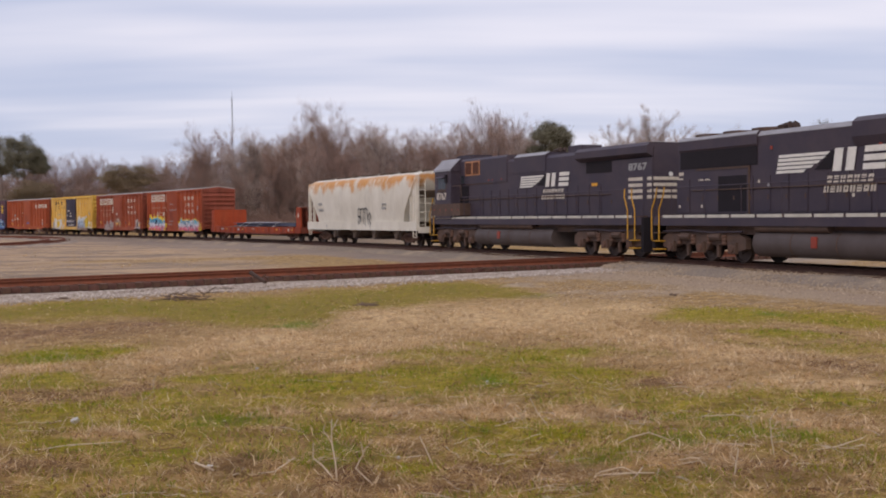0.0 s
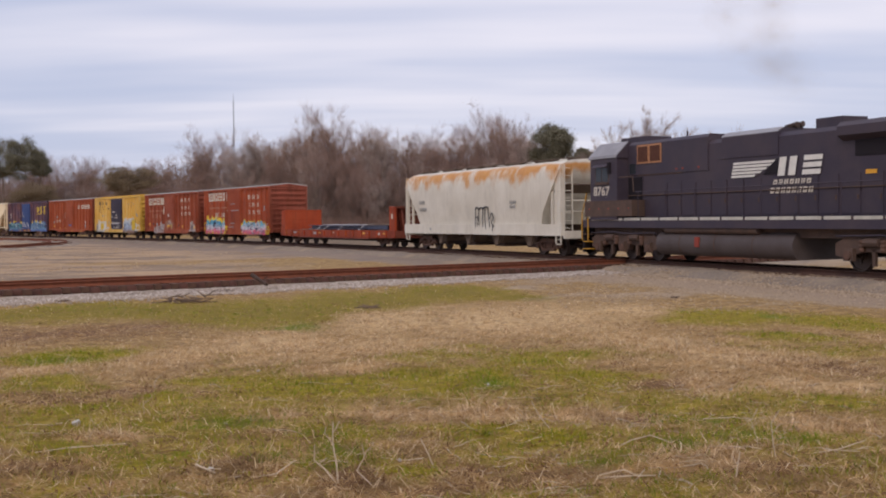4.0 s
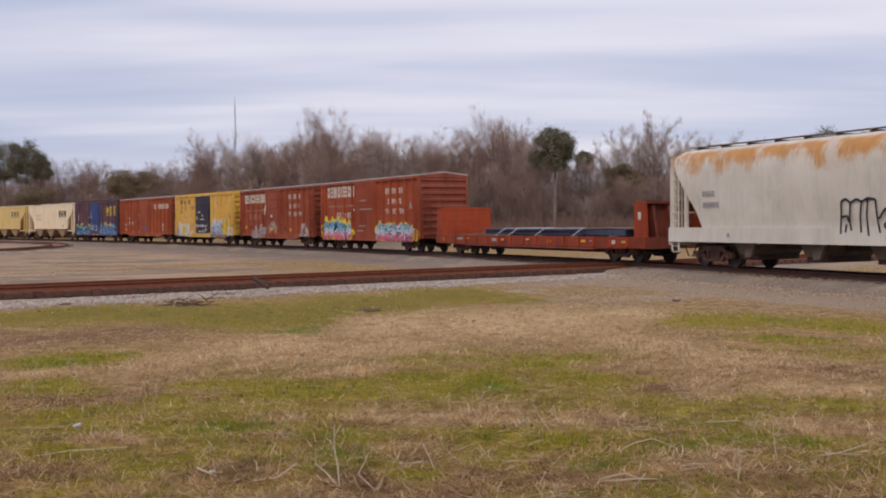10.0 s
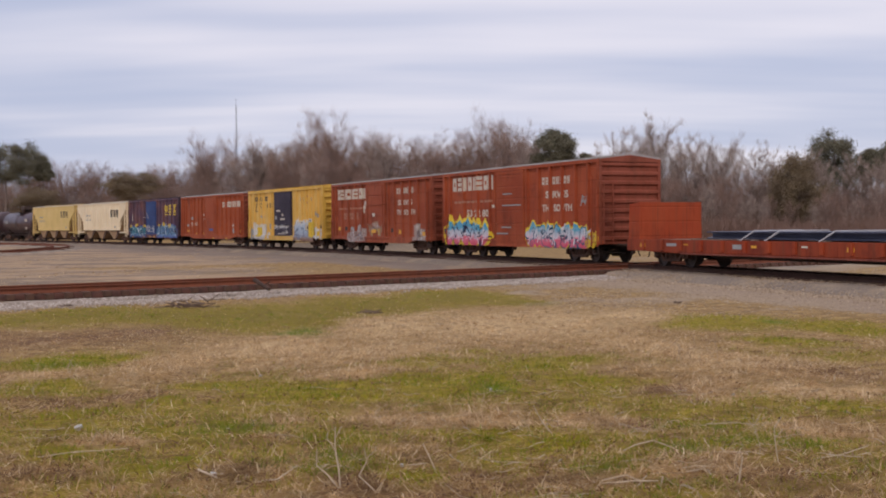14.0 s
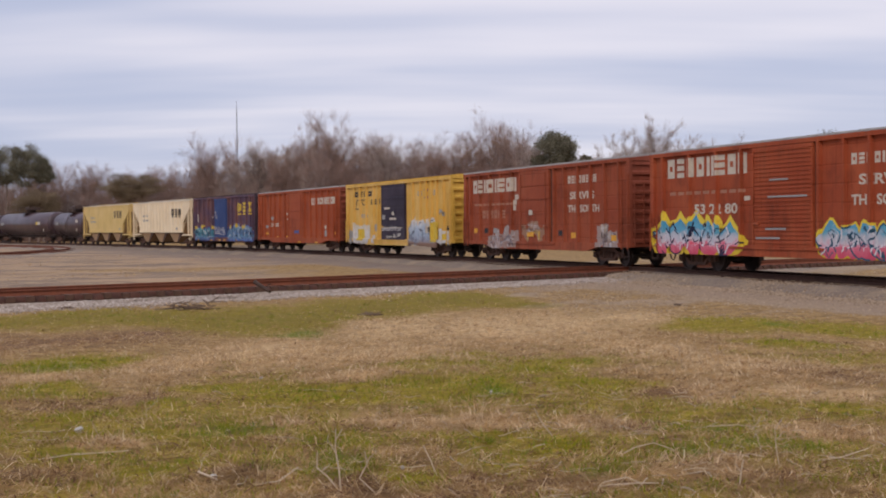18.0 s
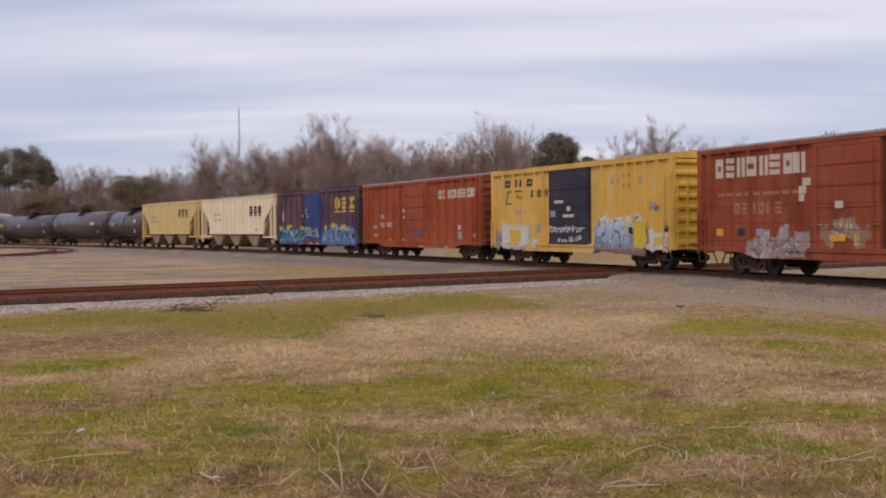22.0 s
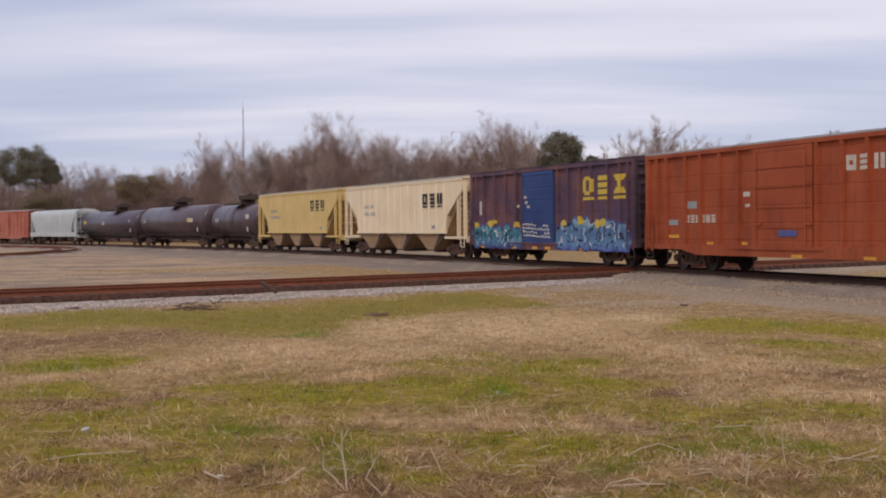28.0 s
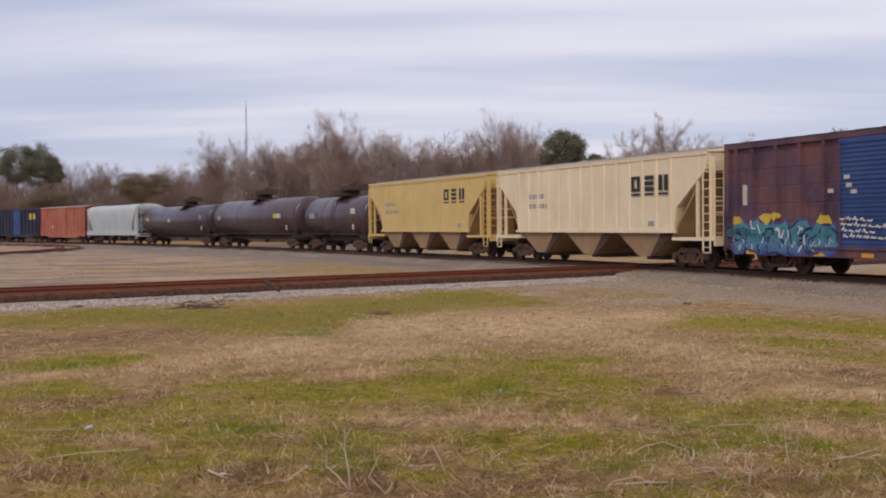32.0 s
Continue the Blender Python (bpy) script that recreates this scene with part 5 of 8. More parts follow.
def boxcar(front, rear, label, paint, roof_mat, end_mat, doors, posts, sill_drop=0.35, top=4.42, base=0.82, rod_mat=None, trucks=None, door_mat=None, ribs=9):
    """A 50-foot boxcar with outside posts: doors = list of (x0, x1, kind)."""
    long = rear - front
    half = long / 2
    root = tagged(new("boxcar"), label, "freight car", "cars of the train")
    SIDES[root.name] = [(x, 0.055 if abs(abs(x) - half) > 0.3 else 0.11) for x in posts], base + 0.16
    w = HALF_W
    part("floor", Form().box(-half + 0.1, half - 0.1, -w + 0.02, w - 0.02, base, base + 0.12), IRON, root)
    for s in (-1, 1):
        y0, y1 = sorted((s * (w - 0.10), s * (w - 0.14)))
        part("side_wall", Form().box(-half + 0.06, half - 0.06, y0, y1, base + 0.1, top - 0.12), paint, root)
        a, b = sorted((s * (w - 0.19), s * (w + 0.02)))
        part("top_chord", Form().box(-half, half, a, b, top - 0.18, top - 0.04), paint, root)
        part("side_sill", Form().prism([(-half, base + 0.16), (-half, base - 0.02), (-half + 2.4, base - 0.02), (-half + 3.3, base - sill_drop * 0.6), (half - 3.3, base - sill_drop * 0.6),
                                        (half - 2.4, base - 0.02), (half, base - 0.02), (half, base + 0.16)], "y", a, b), paint, root)
        for x in posts:
            wd = 0.055 if abs(abs(x) - half) > 0.3 else 0.11
            part("post", Form().prism([(x - wd - 0.02, s * (w - 0.10)), (x + wd + 0.02, s * (w - 0.10)), (x + wd, s * (w + 0.02)), (x - wd, s * (w + 0.02))], "z", base + 0.16, top - 0.18), paint, root)
        for x0, x1, kind in doors:
            d = part("door", Form().box(x0, x1, *sorted((s * (w - 0.16), s * (w + 0.035))), base + 0.12, top - 0.2), door_mat or paint, root, "sliding side door")
            for x in (x0 - 0.04, x1 + 0.04):
                part("door_gap", Form().box(x - 0.035, x + 0.035, *sorted((s * (w - 0.12), s * (w - 0.085))), base + 0.12, top - 0.2), IRON, d)
            f = Form()
            n = {"slats": 24, "plug": 5, "plain": 4}[kind]
            for k in range(1, n):
                z = base + 0.12 + (top - 0.32 - base) * k / n
                f.box(x0 + 0.06, x1 - 0.06, *sorted((s * (w + 0.035), s * (w + (0.06 if kind != "slats" else 0.065)))), z - 0.025, z + 0.025)
            part("door_rib", f, door_mat or paint, d)
            for x in ((x0 + 0.25, x1 - 0.25) if kind == "plug" else (x0 + 0.12,)):
                part("lock_rod", Form().rod((x, s * (w + 0.09), base + 0.2), (x, s * (w + 0.09), top - 0.3), 0.025, 6), rod_mat or paint, d)
                part("lock_handle", Form().box(x - 0.05, x + 0.28, *sorted((s * (w + 0.05), s * (w + 0.10))), base + 0.85, base + 0.93), rod_mat or paint, d)
            part("door_track", Form().box(x0 - 1.2, x1 + 0.5, *sorted((s * (w - 0.02), s * (w + 0.07))), base + 0.04, base + 0.11), paint, root)
        # ladders and steps at the corners
        for e in (-1, 1):
            xe = e * (half - 0.3)
            ladder("ladder", root, rod_mat or paint, xe - 0.22, xe + 0.22, s * (w + 0.06), base - 0.1, base + (1.3 if e * s > 0 else 2.9), 4 if e * s > 0 else 8)
            part("step", Form().path([(xe - 0.2, s * w, base), (xe - 0.2, s * w, base - 0.4), (xe + 0.2, s * w, base - 0.4), (xe + 0.2, s * w, base)], 0.02, 5), IRON, root)
    # ends: corrugated sheets
    for e in (-1, 1):
        prof, z, n = [], base, ribs
        pts = []
        for k in range(n):
            h = (top - 0.12 - base) / n
            pts += [(0.0, base + h * k), (0.0, base + h * (k + 0.3)), (0.09, base + h * (k + 0.48)), (0.09, base + h * (k + 0.72)), (0.0, base + h * (k + 0.9))]
        pts += [(0.0, top - 0.12), (-0.06, top - 0.12), (-0.06, base)]
        f = Form().prism([(e * (half - 0.06 + a), c) for a, c in pts], "y", -w + 0.12, w - 0.12)
        part("end_wall", f, end_mat, root, "horizontally corrugated steel end")
        part("corner_post", Form().box(*sorted((e * (half - 0.07), e * (half + 0.02))), -w + 0.0, -w + 0.13, base, top - 0.1), end_mat, root)
        part("corner_post", Form().box(*sorted((e * (half - 0.07), e * (half + 0.02))), w - 0.13, w, base, top - 0.1), end_mat, root)
        part("end_cap", Form().prism([(-w, top - 0.16), (w, top - 0.16), (w, top - 0.05), (0, top + 0.13), (-w, top - 0.05)], "x", *sorted((e * (half - 0.08), e * (half + 0.03)))), end_mat, root)
        end_ladder(root, rod_mat or end_mat, e * (half + 0.12), -w + 0.15, -w + 0.6, base, base + 2.6, 7)
        part("end_platform", Form().box(*sorted((e * (half + 0.03), e * (half + 0.35))), -0.7, 0.7, base - 0.05, base), IRON, root, "grated crossover platform")
        part("brake_wheel" if e < 0 else "tack_board", Form().turned([(0, 0.28), (0.03, 0.28)], "x", 14, (e * (half + 0.14), 0.65, base + 1.3)) if e < 0
             else Form().box(half + 0.02, half + 0.05, 0.5, 0.9, base + 1.0, base + 1.3), IRON, root)
    # roof: shallow peak with cross seams
    part("roof", Form().prism([(-w - 0.02, top - 0.04), (-w - 0.02, top), (0, top + 0.16), (w + 0.02, top), (w + 0.02, top - 0.04), (0, top + 0.11)], "x", -half, half), roof_mat, root, "shallow peaked steel roof")
    n = 14
    for k in range(n + 1):
        x = -half + 0.05 + (long - 0.1) * k / n
        part("roof_seam", Form().prism([(-w - 0.03, top - 0.02), (-w - 0.03, top + 0.035), (0, top + 0.195), (w + 0.03, top + 0.035), (w + 0.03, top - 0.02), (0, top + 0.12)], "x", x - 0.04, x + 0.04), roof_mat, root)
    part("centre_sill", Form().box(-half, half, -0.28, 0.28, 0.68, base), IRON, root)
    for x in np.arange(-half + 2.6, half - 2.4, 1.4):
        part("crossbearer", Form().box(x - 0.06, x + 0.06, -w + 0.15, w - 0.15, base - 0.22, base), IRON, root)
    part("brake_cylinder", Form().rod((-1.9, -0.9, 0.75), (-1.2, -0.9, 0.75), 0.16, 10), IRON, root)
    part("air_reservoir", Form().rod((0.6, 0.8, 0.72), (1.5, 0.8, 0.72), 0.2, 10), IRON, root)
    t = trucks or half - 2.35
    gear(root, half, (-t, t))
    joined_train(root, front, rear)
    return root, half


def spray(name, stops, z0, z1, seed):
    """Sprayed colours that change with height, with soft noisy edges and worn specks; stops = (share, colour)."""
    m, nt, b, where = surface(name, 0.6)
    z = node(nt, "SeparateXYZ", Vector=where).outputs[2]
    share = calc(nt, "DIVIDE", calc(nt, "SUBTRACT", z, z0), z1 - z0)
    share = calc(nt, "ADD", share, calc(nt, "MULTIPLY", calc(nt, "SUBTRACT", spots(nt, where, 2.6, 4.0, 0.6, at=(seed, 0, 0)), 0.5), 0.7))
    ramp = nt.nodes.new("ShaderNodeValToRGB")
    els = ramp.color_ramp.elements
    while len(els) < len(stops):
        els.new(0.5)
    for el, (at, colour) in zip(els, stops):
        el.position, el.color = at, (*colour, 1)
    plug(nt, ramp.inputs[0], share)
    worn = span(nt, spots(nt, where, 5.0, 6.0, 0.7, at=(0, seed, 2)), 0.56, 0.7)
    plug(nt, b.inputs["Base Color"], blend(nt, calc(nt, "MULTIPLY", worn, 0.5), ramp.outputs[0], tuple(v * 0.45 for v in stops[0][1])))
    return m


def blob(cx, cz, rx, rz, rng, ragged, count=13):
    """A rounded letter-like outline: a swelling ring with lobes."""
    turn = rng.uniform(0, 6.28)
    return [(cx + rx * math.cos(a) * (1 + ragged * math.sin(3 * a + turn) + rng.normal(0, ragged * 0.5)),
             cz + rz * math.sin(a) * (1 + ragged * math.cos(4 * a + turn) + rng.normal(0, ragged * 0.5))) for a in np.arange(count) * 2 * math.pi / count]


def ribbon(pts, wide, y):
    f = Form()
    for (ax, az), (bx, bz) in zip(pts, pts[1:]):
        n = math.hypot(bx - ax, bz - az) + 1e-6
        ox, oz = -(bz - az) / n * wide / 2, (bx - ax) / n * wide / 2
        f.prism([(ax - ox, az - oz), (bx - ox, bz - oz), (bx + ox, bz + oz), (ax + ox, az + oz)], "y", y, y - 0.002)
    return f


def mural(root, x0, x1, z0, z1, letters, rim, fill, ink, glint, seed, grow=0.17, arch=0.0, spikes=0.0, label="bright sprayed graffiti letter"):
    """A sprayed piece: fat letters with a rim round them, dark strokes inside and pale glints."""
    rng, side, y = np.random.RandomState(seed), SIDES[root.name], -(HALF_W - 0.10)
    step = (x1 - x0) / letters
    low, high = z0, z1
    for k in range(letters):
        u = (k + 0.5) / letters * 2 - 1
        top = high - arch * u * u * (high - low) - rng.uniform(0, 0.12)
        cx, cz = x0 + (k + 0.5) * step, (low + top) / 2
        rx, rz = step * rng.uniform(0.56, 0.68), (top - low) / 2 * rng.uniform(0.95, 1.05)
        shape = blob(cx, cz, rx, rz, rng, 0.17, 17)
        clip_z = lambda pts: [(px, max(0.62, pz)) for px, pz in pts]
        if rim:
            outer = [(cx + (px - cx) * (1 + grow * rng.uniform(0.5, 1.5) / rx), cz + (pz - cz) * (1 + grow * rng.uniform(0.5, 1.4) / rz)) for px, pz in shape]
            part("graffiti_rim", laid_over(Form().prism(clip_z(outer), "y", y - 0.001, y - 0.003), side), rim, root, label + " rim")
        part("graffiti_letter", laid_over(Form().prism(clip_z(shape), "y", y - 0.004 - 0.001 * (k % 2), y - 0.007 - 0.001 * (k % 2)), side), fill, root, label)
        for q in range(5):
            px, pz = cx + rng.uniform(-0.6, 0.6) * rx, cz + rng.uniform(-0.7, 0.7) * rz
            stroke = [(px, pz)]
            for _ in range(rng.randint(2, 4)):
                px, pz = px + rng.uniform(-0.3, 0.3) * rx * 1.6, pz + rng.uniform(-0.4, 0.4) * rz
                stroke.append((px, min(max(pz, cz - rz * 0.9), cz + rz * 0.85)))
            part("graffiti_stroke", laid_over(ribbon(clip_z(stroke), rng.uniform(0.025, 0.085), y - 0.009 - 0.0008 * q), side), ink, root, "dark sprayed inner line")
        edge = clip_z([shape[i % len(shape)] for i in range(rng.randint(4, 9), rng.randint(11, 16))])
        part("graffiti_stroke", laid_over(ribbon(edge, 0.05, y - 0.013), side), ink, root, "dark sprayed outline")
        for q in range(4 if glint else 0):
            gx, gz = cx + rng.uniform(-0.75, 0.75) * rx, cz + rz * rng.uniform(-0.75, 0.6)
            dx, dz = rng.uniform(-0.16, 0.16), rng.uniform(0.06, 0.26)
            part("graffiti_glint", laid_over(ribbon(clip_z([(gx, gz), (gx + dx, gz + dz), (gx + dx + rng.uniform(-0.1, 0.1), gz + dz + 0.08)]), rng.uniform(0.03, 0.075), y - 0.014 - 0.001 * q), side), glint, root, "pale sprayed glint")
        for _ in range(int(spikes)):
            px = cx + rng.uniform(-0.5, 0.5) * step
            f = Form().prism([(px - 0.13, top - 0.28), (px + 0.13, top - 0.28), (px + rng.normal(0, 0.06), top + rng.uniform(0.12, 0.42))], "y", y - 0.001, y - 0.003)
            part("graffiti_flare", laid_over(f, side), rim or glint, root, "pale sprayed flare")


def spaced(a, b, n):
    return [a + (b - a) * k / n for k in range(n + 1)]

# ---- the train, from its front: ends are distances behind the train's mark ----
NEAR = -(HALF_W - 0.10)          # plane of a boxcar's side sheets on the camera's side
DOOR = -(HALF_W + 0.035)
SILVER_ROOF = plain("weathered_galvanised_roof", (0.42, 0.40, 0.38), 0.6, 0.3, 0.3, 2.0)
BROWN_END = car_paint("oxide_brown_ends", (0.21, 0.05, 0.027), rust=0.35)
LOCO_BLACK = plain("dusty_black_locomotive_paint", (0.048, 0.037, 0.052), 0.55, 0.0, 0.35, 0.8, (0.078, 0.056, 0.062))
LOCO_GREY = plain("grimy_grey_underframe", (0.085, 0.054, 0.042), 0.75, 0.0, 0.45, 2.2, (0.135, 0.08, 0.056))
TANK_GREY = plain("dull_grey_tank_paint", (0.092, 0.072, 0.067), 0.6, 0.0, 0.35, 1.2, (0.06, 0.04, 0.034))
LOGO_WHITE = plain("clean_white_logo_paint", (0.74, 0.71, 0.64), 0.6, 0.0, 0.15, 4.0)
# black paint; on the hoods it also paints the shade inside recesses
BLACK_AND_SHADE = plain("black_paint_and_recess_shade", (0.014, 0.010, 0.013), 0.8, 0.0, 0.2, 2.0)
# pale grey that paints skylight on roof slopes; also one small mark
LOCO_ROOF = plain("lit_roof_edge_and_mark_grey", (0.30, 0.29, 0.30), 0.6, 0.0, 0.25, 2.0)
STRIPE = plain("cream_reflective_stripe", (0.55, 0.52, 0.44), 0.6, 0.0, 0.25, 3.0)
GRILLE = plain("dark_rust_ventilation_screen", (0.11, 0.04, 0.022), 0.75, 0.1, 0.3, 6.0)
SCREEN_RIM = plain("pale_rusty_screen_rim", (0.50, 0.24, 0.12), 0.75, 0.0, 0.3, 6.0)
GLASS = plain("dark_cab_glass", (0.03, 0.035, 0.04), 0.12, 0.0, 0.1, 2.0)
LAMP_LENS = plain("clear_headlight_lens", (0.7, 0.7, 0.66), 0.2, 0.0, 0.1, 3.0)
RED_MARK = plain("small_red_reflector", (0.30, 0.05, 0.03), 0.5, 0.0, 0.2, 5.0)


def axle_truck(x, root):
    """A locomotive's three-axle truck."""
    t = part("truck", Form().box(-2.4, 2.4, -0.35, 0.35, 0.5, 0.95), LOCO_GREY, root, "grimy six-wheel truck", at=pose(x, 0, 0))
    for s in (-1, 1):
        f = Form()
        y0, y1 = sorted((s * 0.98, s * 1.2))
        f.prism([(-2.5, 0.5), (-2.5, 0.85), (-2.1, 1.05), (2.1, 1.05), (2.5, 0.85), (2.5, 0.5), (2.1, 0.42), (1.4, 0.62), (0.45, 0.62), (0.3, 0.42), (-0.3, 0.42), (-0.45, 0.62), (-1.4, 0.62), (-2.1, 0.42)], "y", y0, y1)
        part("side_frame", f, LOCO_GREY, t)
        for ax in (-1.85, 0.0, 1.85):
            part("journal_box", Form().box(ax - 0.2, ax + 0.2, *sorted((s * 1.18, s * 1.32)), 0.34, 0.72), LOCO_GREY, t)
        for ax in (-0.92, 0.92):
            part("brake_rigging", Form().rod((ax - 0.3, s * 1.26, 0.9), (ax + 0.3, s * 1.26, 0.9), 0.13, 8).box(ax - 0.06, ax + 0.06, *sorted((s * 1.1, s * 1.2)), 0.2, 0.7), LOCO_GREY, t)
        for ax in (-1.85, 0.0, 1.85):
            part("axle_cap", Form().turned([(s * 1.31, 0.15), (s * 1.37, 0.14), (s * 1.38, 0.05)], "y", 14, (ax, 0, BIG_R)), RUSTY, t)
        for ax in (-1.35, -0.5, 0.5, 1.35):
            part("spring", Form().turned([(0.62, 0.09), (0.68, 0.11), (0.74, 0.09), (0.8, 0.11), (0.86, 0.09), (0.92, 0.11), (0.98, 0.09)], "z", 10, (ax, s * 1.24, 0)), RUSTY, t)
        part("truck_pipe", Form().path([(-2.4, s * 1.27, 1.08), (-0.6, s * 1.3, 1.12), (0.6, s * 1.3, 1.06), (2.4, s * 1.27, 1.1)], 0.03, 5), LOCO_BLACK, t)
    for ax in (-1.85, 0.0, 1.85):
        w = part("wheelset", WHEELSET_BIG, None, t, at=pose(ax, 0, BIG_R))
        SPINNING.append((w, ax, BIG_R))


def stripes_logo(root, x, z, wide, high, y):
    """The road's mark: five slanting bars cut to a curve, then two heavy shapes, with two small lines below."""
    for k in range(5):
        zz, cut = z + high * k / 5, 0.03 * (4 - k) + 0.006 * (4 - k) ** 2
        part("logo_bar", Form().prism([(x + 0.03 * k, zz), (x + wide * (0.47 - cut), zz), (x + wide * (0.5 - cut), zz + high * 0.145), (x + 0.03 * k + 0.02, zz + high * 0.145)], "y", y, y - 0.006), LOGO_WHITE, root)
    mane = [(x + wide * 0.36, z + high * 0.1), (x + wide * 0.45, z + high * 0.62), (x + wide * 0.5, z + high * 1.0), (x + wide * 0.57, z + high * 0.98), (x + wide * 0.53, z + high * 0.1)]
    part("logo_shade", Form().prism(mane, "y", y + 0.002, y - 0.002), BLACK_AND_SHADE, root, "dark curved shape in the logo")
    bx = x + wide * 0.52
    word(root, LOGO_WHITE, bx, z - high * 0.03, wide * 0.5, high * 1.1, 2, y, "heavy white logo shape", 0.12, "logo", shapes=(UPRIGHTS, LEVELS))
    word(root, WHITE, bx - wide * 0.05, z - high * 0.58, wide * 0.40, high * 0.34, 7, y, "white name drawn as plain shapes", 0.05)
    word(root, WHITE, bx - wide * 0.08, z - high * 1.05, wide * 0.45, high * 0.34, 8, y, "white name drawn as plain shapes", 0.05)


def locomotive(front, rear, label, cab_end, wide_radiator, hood_end):
    """A six-axle road switcher; cab_end is -1 where the cab trails."""
    half = (rear - front) / 2
    root = tagged(new("locomotive"), label, "locomotive", "locomotives of the train")
    c = cab_end
    deck = 1.62

    def bx(x0, x1, *rest):
        return Form().box(*sorted((c * x0, c * x1)), *rest)

    part("underframe", Form().box(-half + 0.3, half - 0.3, -1.42, 1.42, 1.30, deck), LOCO_BLACK, root)
    for s in (-1, 1):
        for k in range(15):
            x = -half + 0.9 + (2 * half - 1.8) * k / 15
            part("sill_stripe", Form().box(x + 0.06, x + (2 * half - 1.8) / 15 - 0.06, *sorted((s * 1.42, s * 1.428)), deck - 0.03, deck + 0.075), STRIPE, root)
        part("walkway", Form().box(-half + 0.5, half - 0.5, *sorted((s * 0.9, s * 1.42)), deck, deck + 0.05), LOCO_GREY, root)
    flank = [(-1.38 + 0.36 * (1 - math.cos(a)), 0.72 + 0.44 * math.sin(a)) for a in np.linspace(-1.45, 1.45, 11)]
    part("fuel_tank", Form().prism(flank + [(-y, z) for y, z in reversed(flank)], "x", -4.7 if wide_radiator else -5.1, 3.0), TANK_GREY, root, "long grey rounded fuel tank", True)
    for x in (-3.2, -1.1, 1.0):
        part("tank_seam", Form().prism([(y - 0.012, z) for y, z in flank] + [(y + 0.03, z) for y, z in reversed(flank)], "x", x - 0.02, x + 0.02), LOCO_GREY, root)
    part("air_tank", Form().rod((-4.2 if wide_radiator else -5.0, -1.22, 1.24), (1.2 if wide_radiator else -1.5, -1.22, 1.24), 0.15, 14), LOCO_GREY, root, "", True)
    for s in (-1, 1):
        part("side_skirt", Form().box(-half + 0.6, half - 0.6, *sorted((s * 1.0, s * 1.05)), 1.0, 1.31), LOCO_GREY, root, "grimy skirt and piping")
    part("filler_cap", Form().box(-2.2, -1.95, -1.41, -1.36, 0.62, 0.98), RED_MARK, root)
    for x in (-half + 3.15, half - 3.15):
        axle_truck(x, root)
    # long hood, away from the cab
    top = 4.48
    hood = part("hood", Form().prism([(-0.92, deck), (-0.92, top - 0.14), (-0.8, top), (0.8, top), (0.92, top - 0.14), (0.92, deck)], "x", *sorted((c * (half - 3.1), -c * (half - hood_end)))), LOCO_BLACK, root, "long black engine hood")
    for k in range(17):
        x = -c * (half - 1.6) + c * k * 0.92
        if abs(x) < half - 1.4 and c * x < half - 4.6:
            part("hood_door", Form().box(x - 0.4, x + 0.4, -0.945, -0.92, deck + 0.15, 3.0), LOCO_BLACK, hood)
            part("door_latch", Form().box(x + 0.28, x + 0.33, -0.965, -0.945, 2.2, 2.35), LOCO_GREY, hood)
    part("belt_rail", Form().rod((-half + 2.2, -0.97, 2.58), (half - 3.2, -0.97, 2.58), 0.022, 5), LOCO_GREY, hood)
    r0, r1 = -c * (half - hood_end - 0.05), -c * (half - (5.6 if wide_radiator else 5.95))
    if wide_radiator:
        part("radiator", Form().prism([(-0.93, 3.98), (-1.2, 4.14), (-1.2, 4.42), (-1.05, 4.56), (1.05, 4.56), (1.2, 4.42), (1.2, 4.14), (0.93, 3.98)], "x", *sorted((r0, r1))), LOCO_BLACK, root, "wide overhanging radiator housing")
        part("end_hood", Form().prism([(-1.0, deck), (-1.0, 3.95), (1.0, 3.95), (1.0, deck)], "x", *sorted((-c * (half - hood_end - 0.02), -c * (half - 3.0)))), LOCO_BLACK, root)
        part("exhaust_stack", Form().box(3.1, 4.3, -0.5, 0.5, top, top + 0.34), LOCO_BLACK, root)
        part("horn", Form().rod((1.3, -0.2, 4.72), (1.9, -0.2, 4.74), 0.05, 8, 0.11).rod((1.3, 0.1, 4.72), (1.8, 0.1, 4.78), 0.05, 8, 0.1).box(1.2, 1.7, -0.3, 0.2, top, 4.7), IRON, root)
        # flat panel: the shade under the radiator is put into its colour
        part("intake", Form().box(5.3, 9.4, -0.94, -0.915, 3.5, 3.98), BLACK_AND_SHADE, hood, "intake shade below the radiator, painted as a panel")
        part("engine_cover", Form().prism([(-0.95, 3.75), (-0.95, top + 0.02), (-0.72, top + 0.16), (0.72, top + 0.16), (0.95, top + 0.02), (0.95, 3.75)], "x", -1.2, 1.8), LOCO_BLACK, root)
        part("cover_edge", Form().prism([(-0.96, top + 0.02), (-0.955, top + 0.05), (-0.73, top + 0.19), (-0.72, top + 0.15)], "x", -1.2, 1.8), LOCO_ROOF, root, "engine cover edge painted pale as if lit")
        part("vent_grille", Form().box(-6.6, -3.6, -0.94, -0.915, 3.35, 4.0), LOCO_GREY, hood)
    else:
        part("radiator", Form().prism([(-0.93, 4.0), (-0.98, 4.08), (-0.98, 4.42), (-0.88, 4.52), (0.88, 4.52), (0.98, 4.42), (0.98, 4.08), (0.93, 4.0)], "x", *sorted((r0, r1))), LOCO_BLACK, root, "flared radiator section")
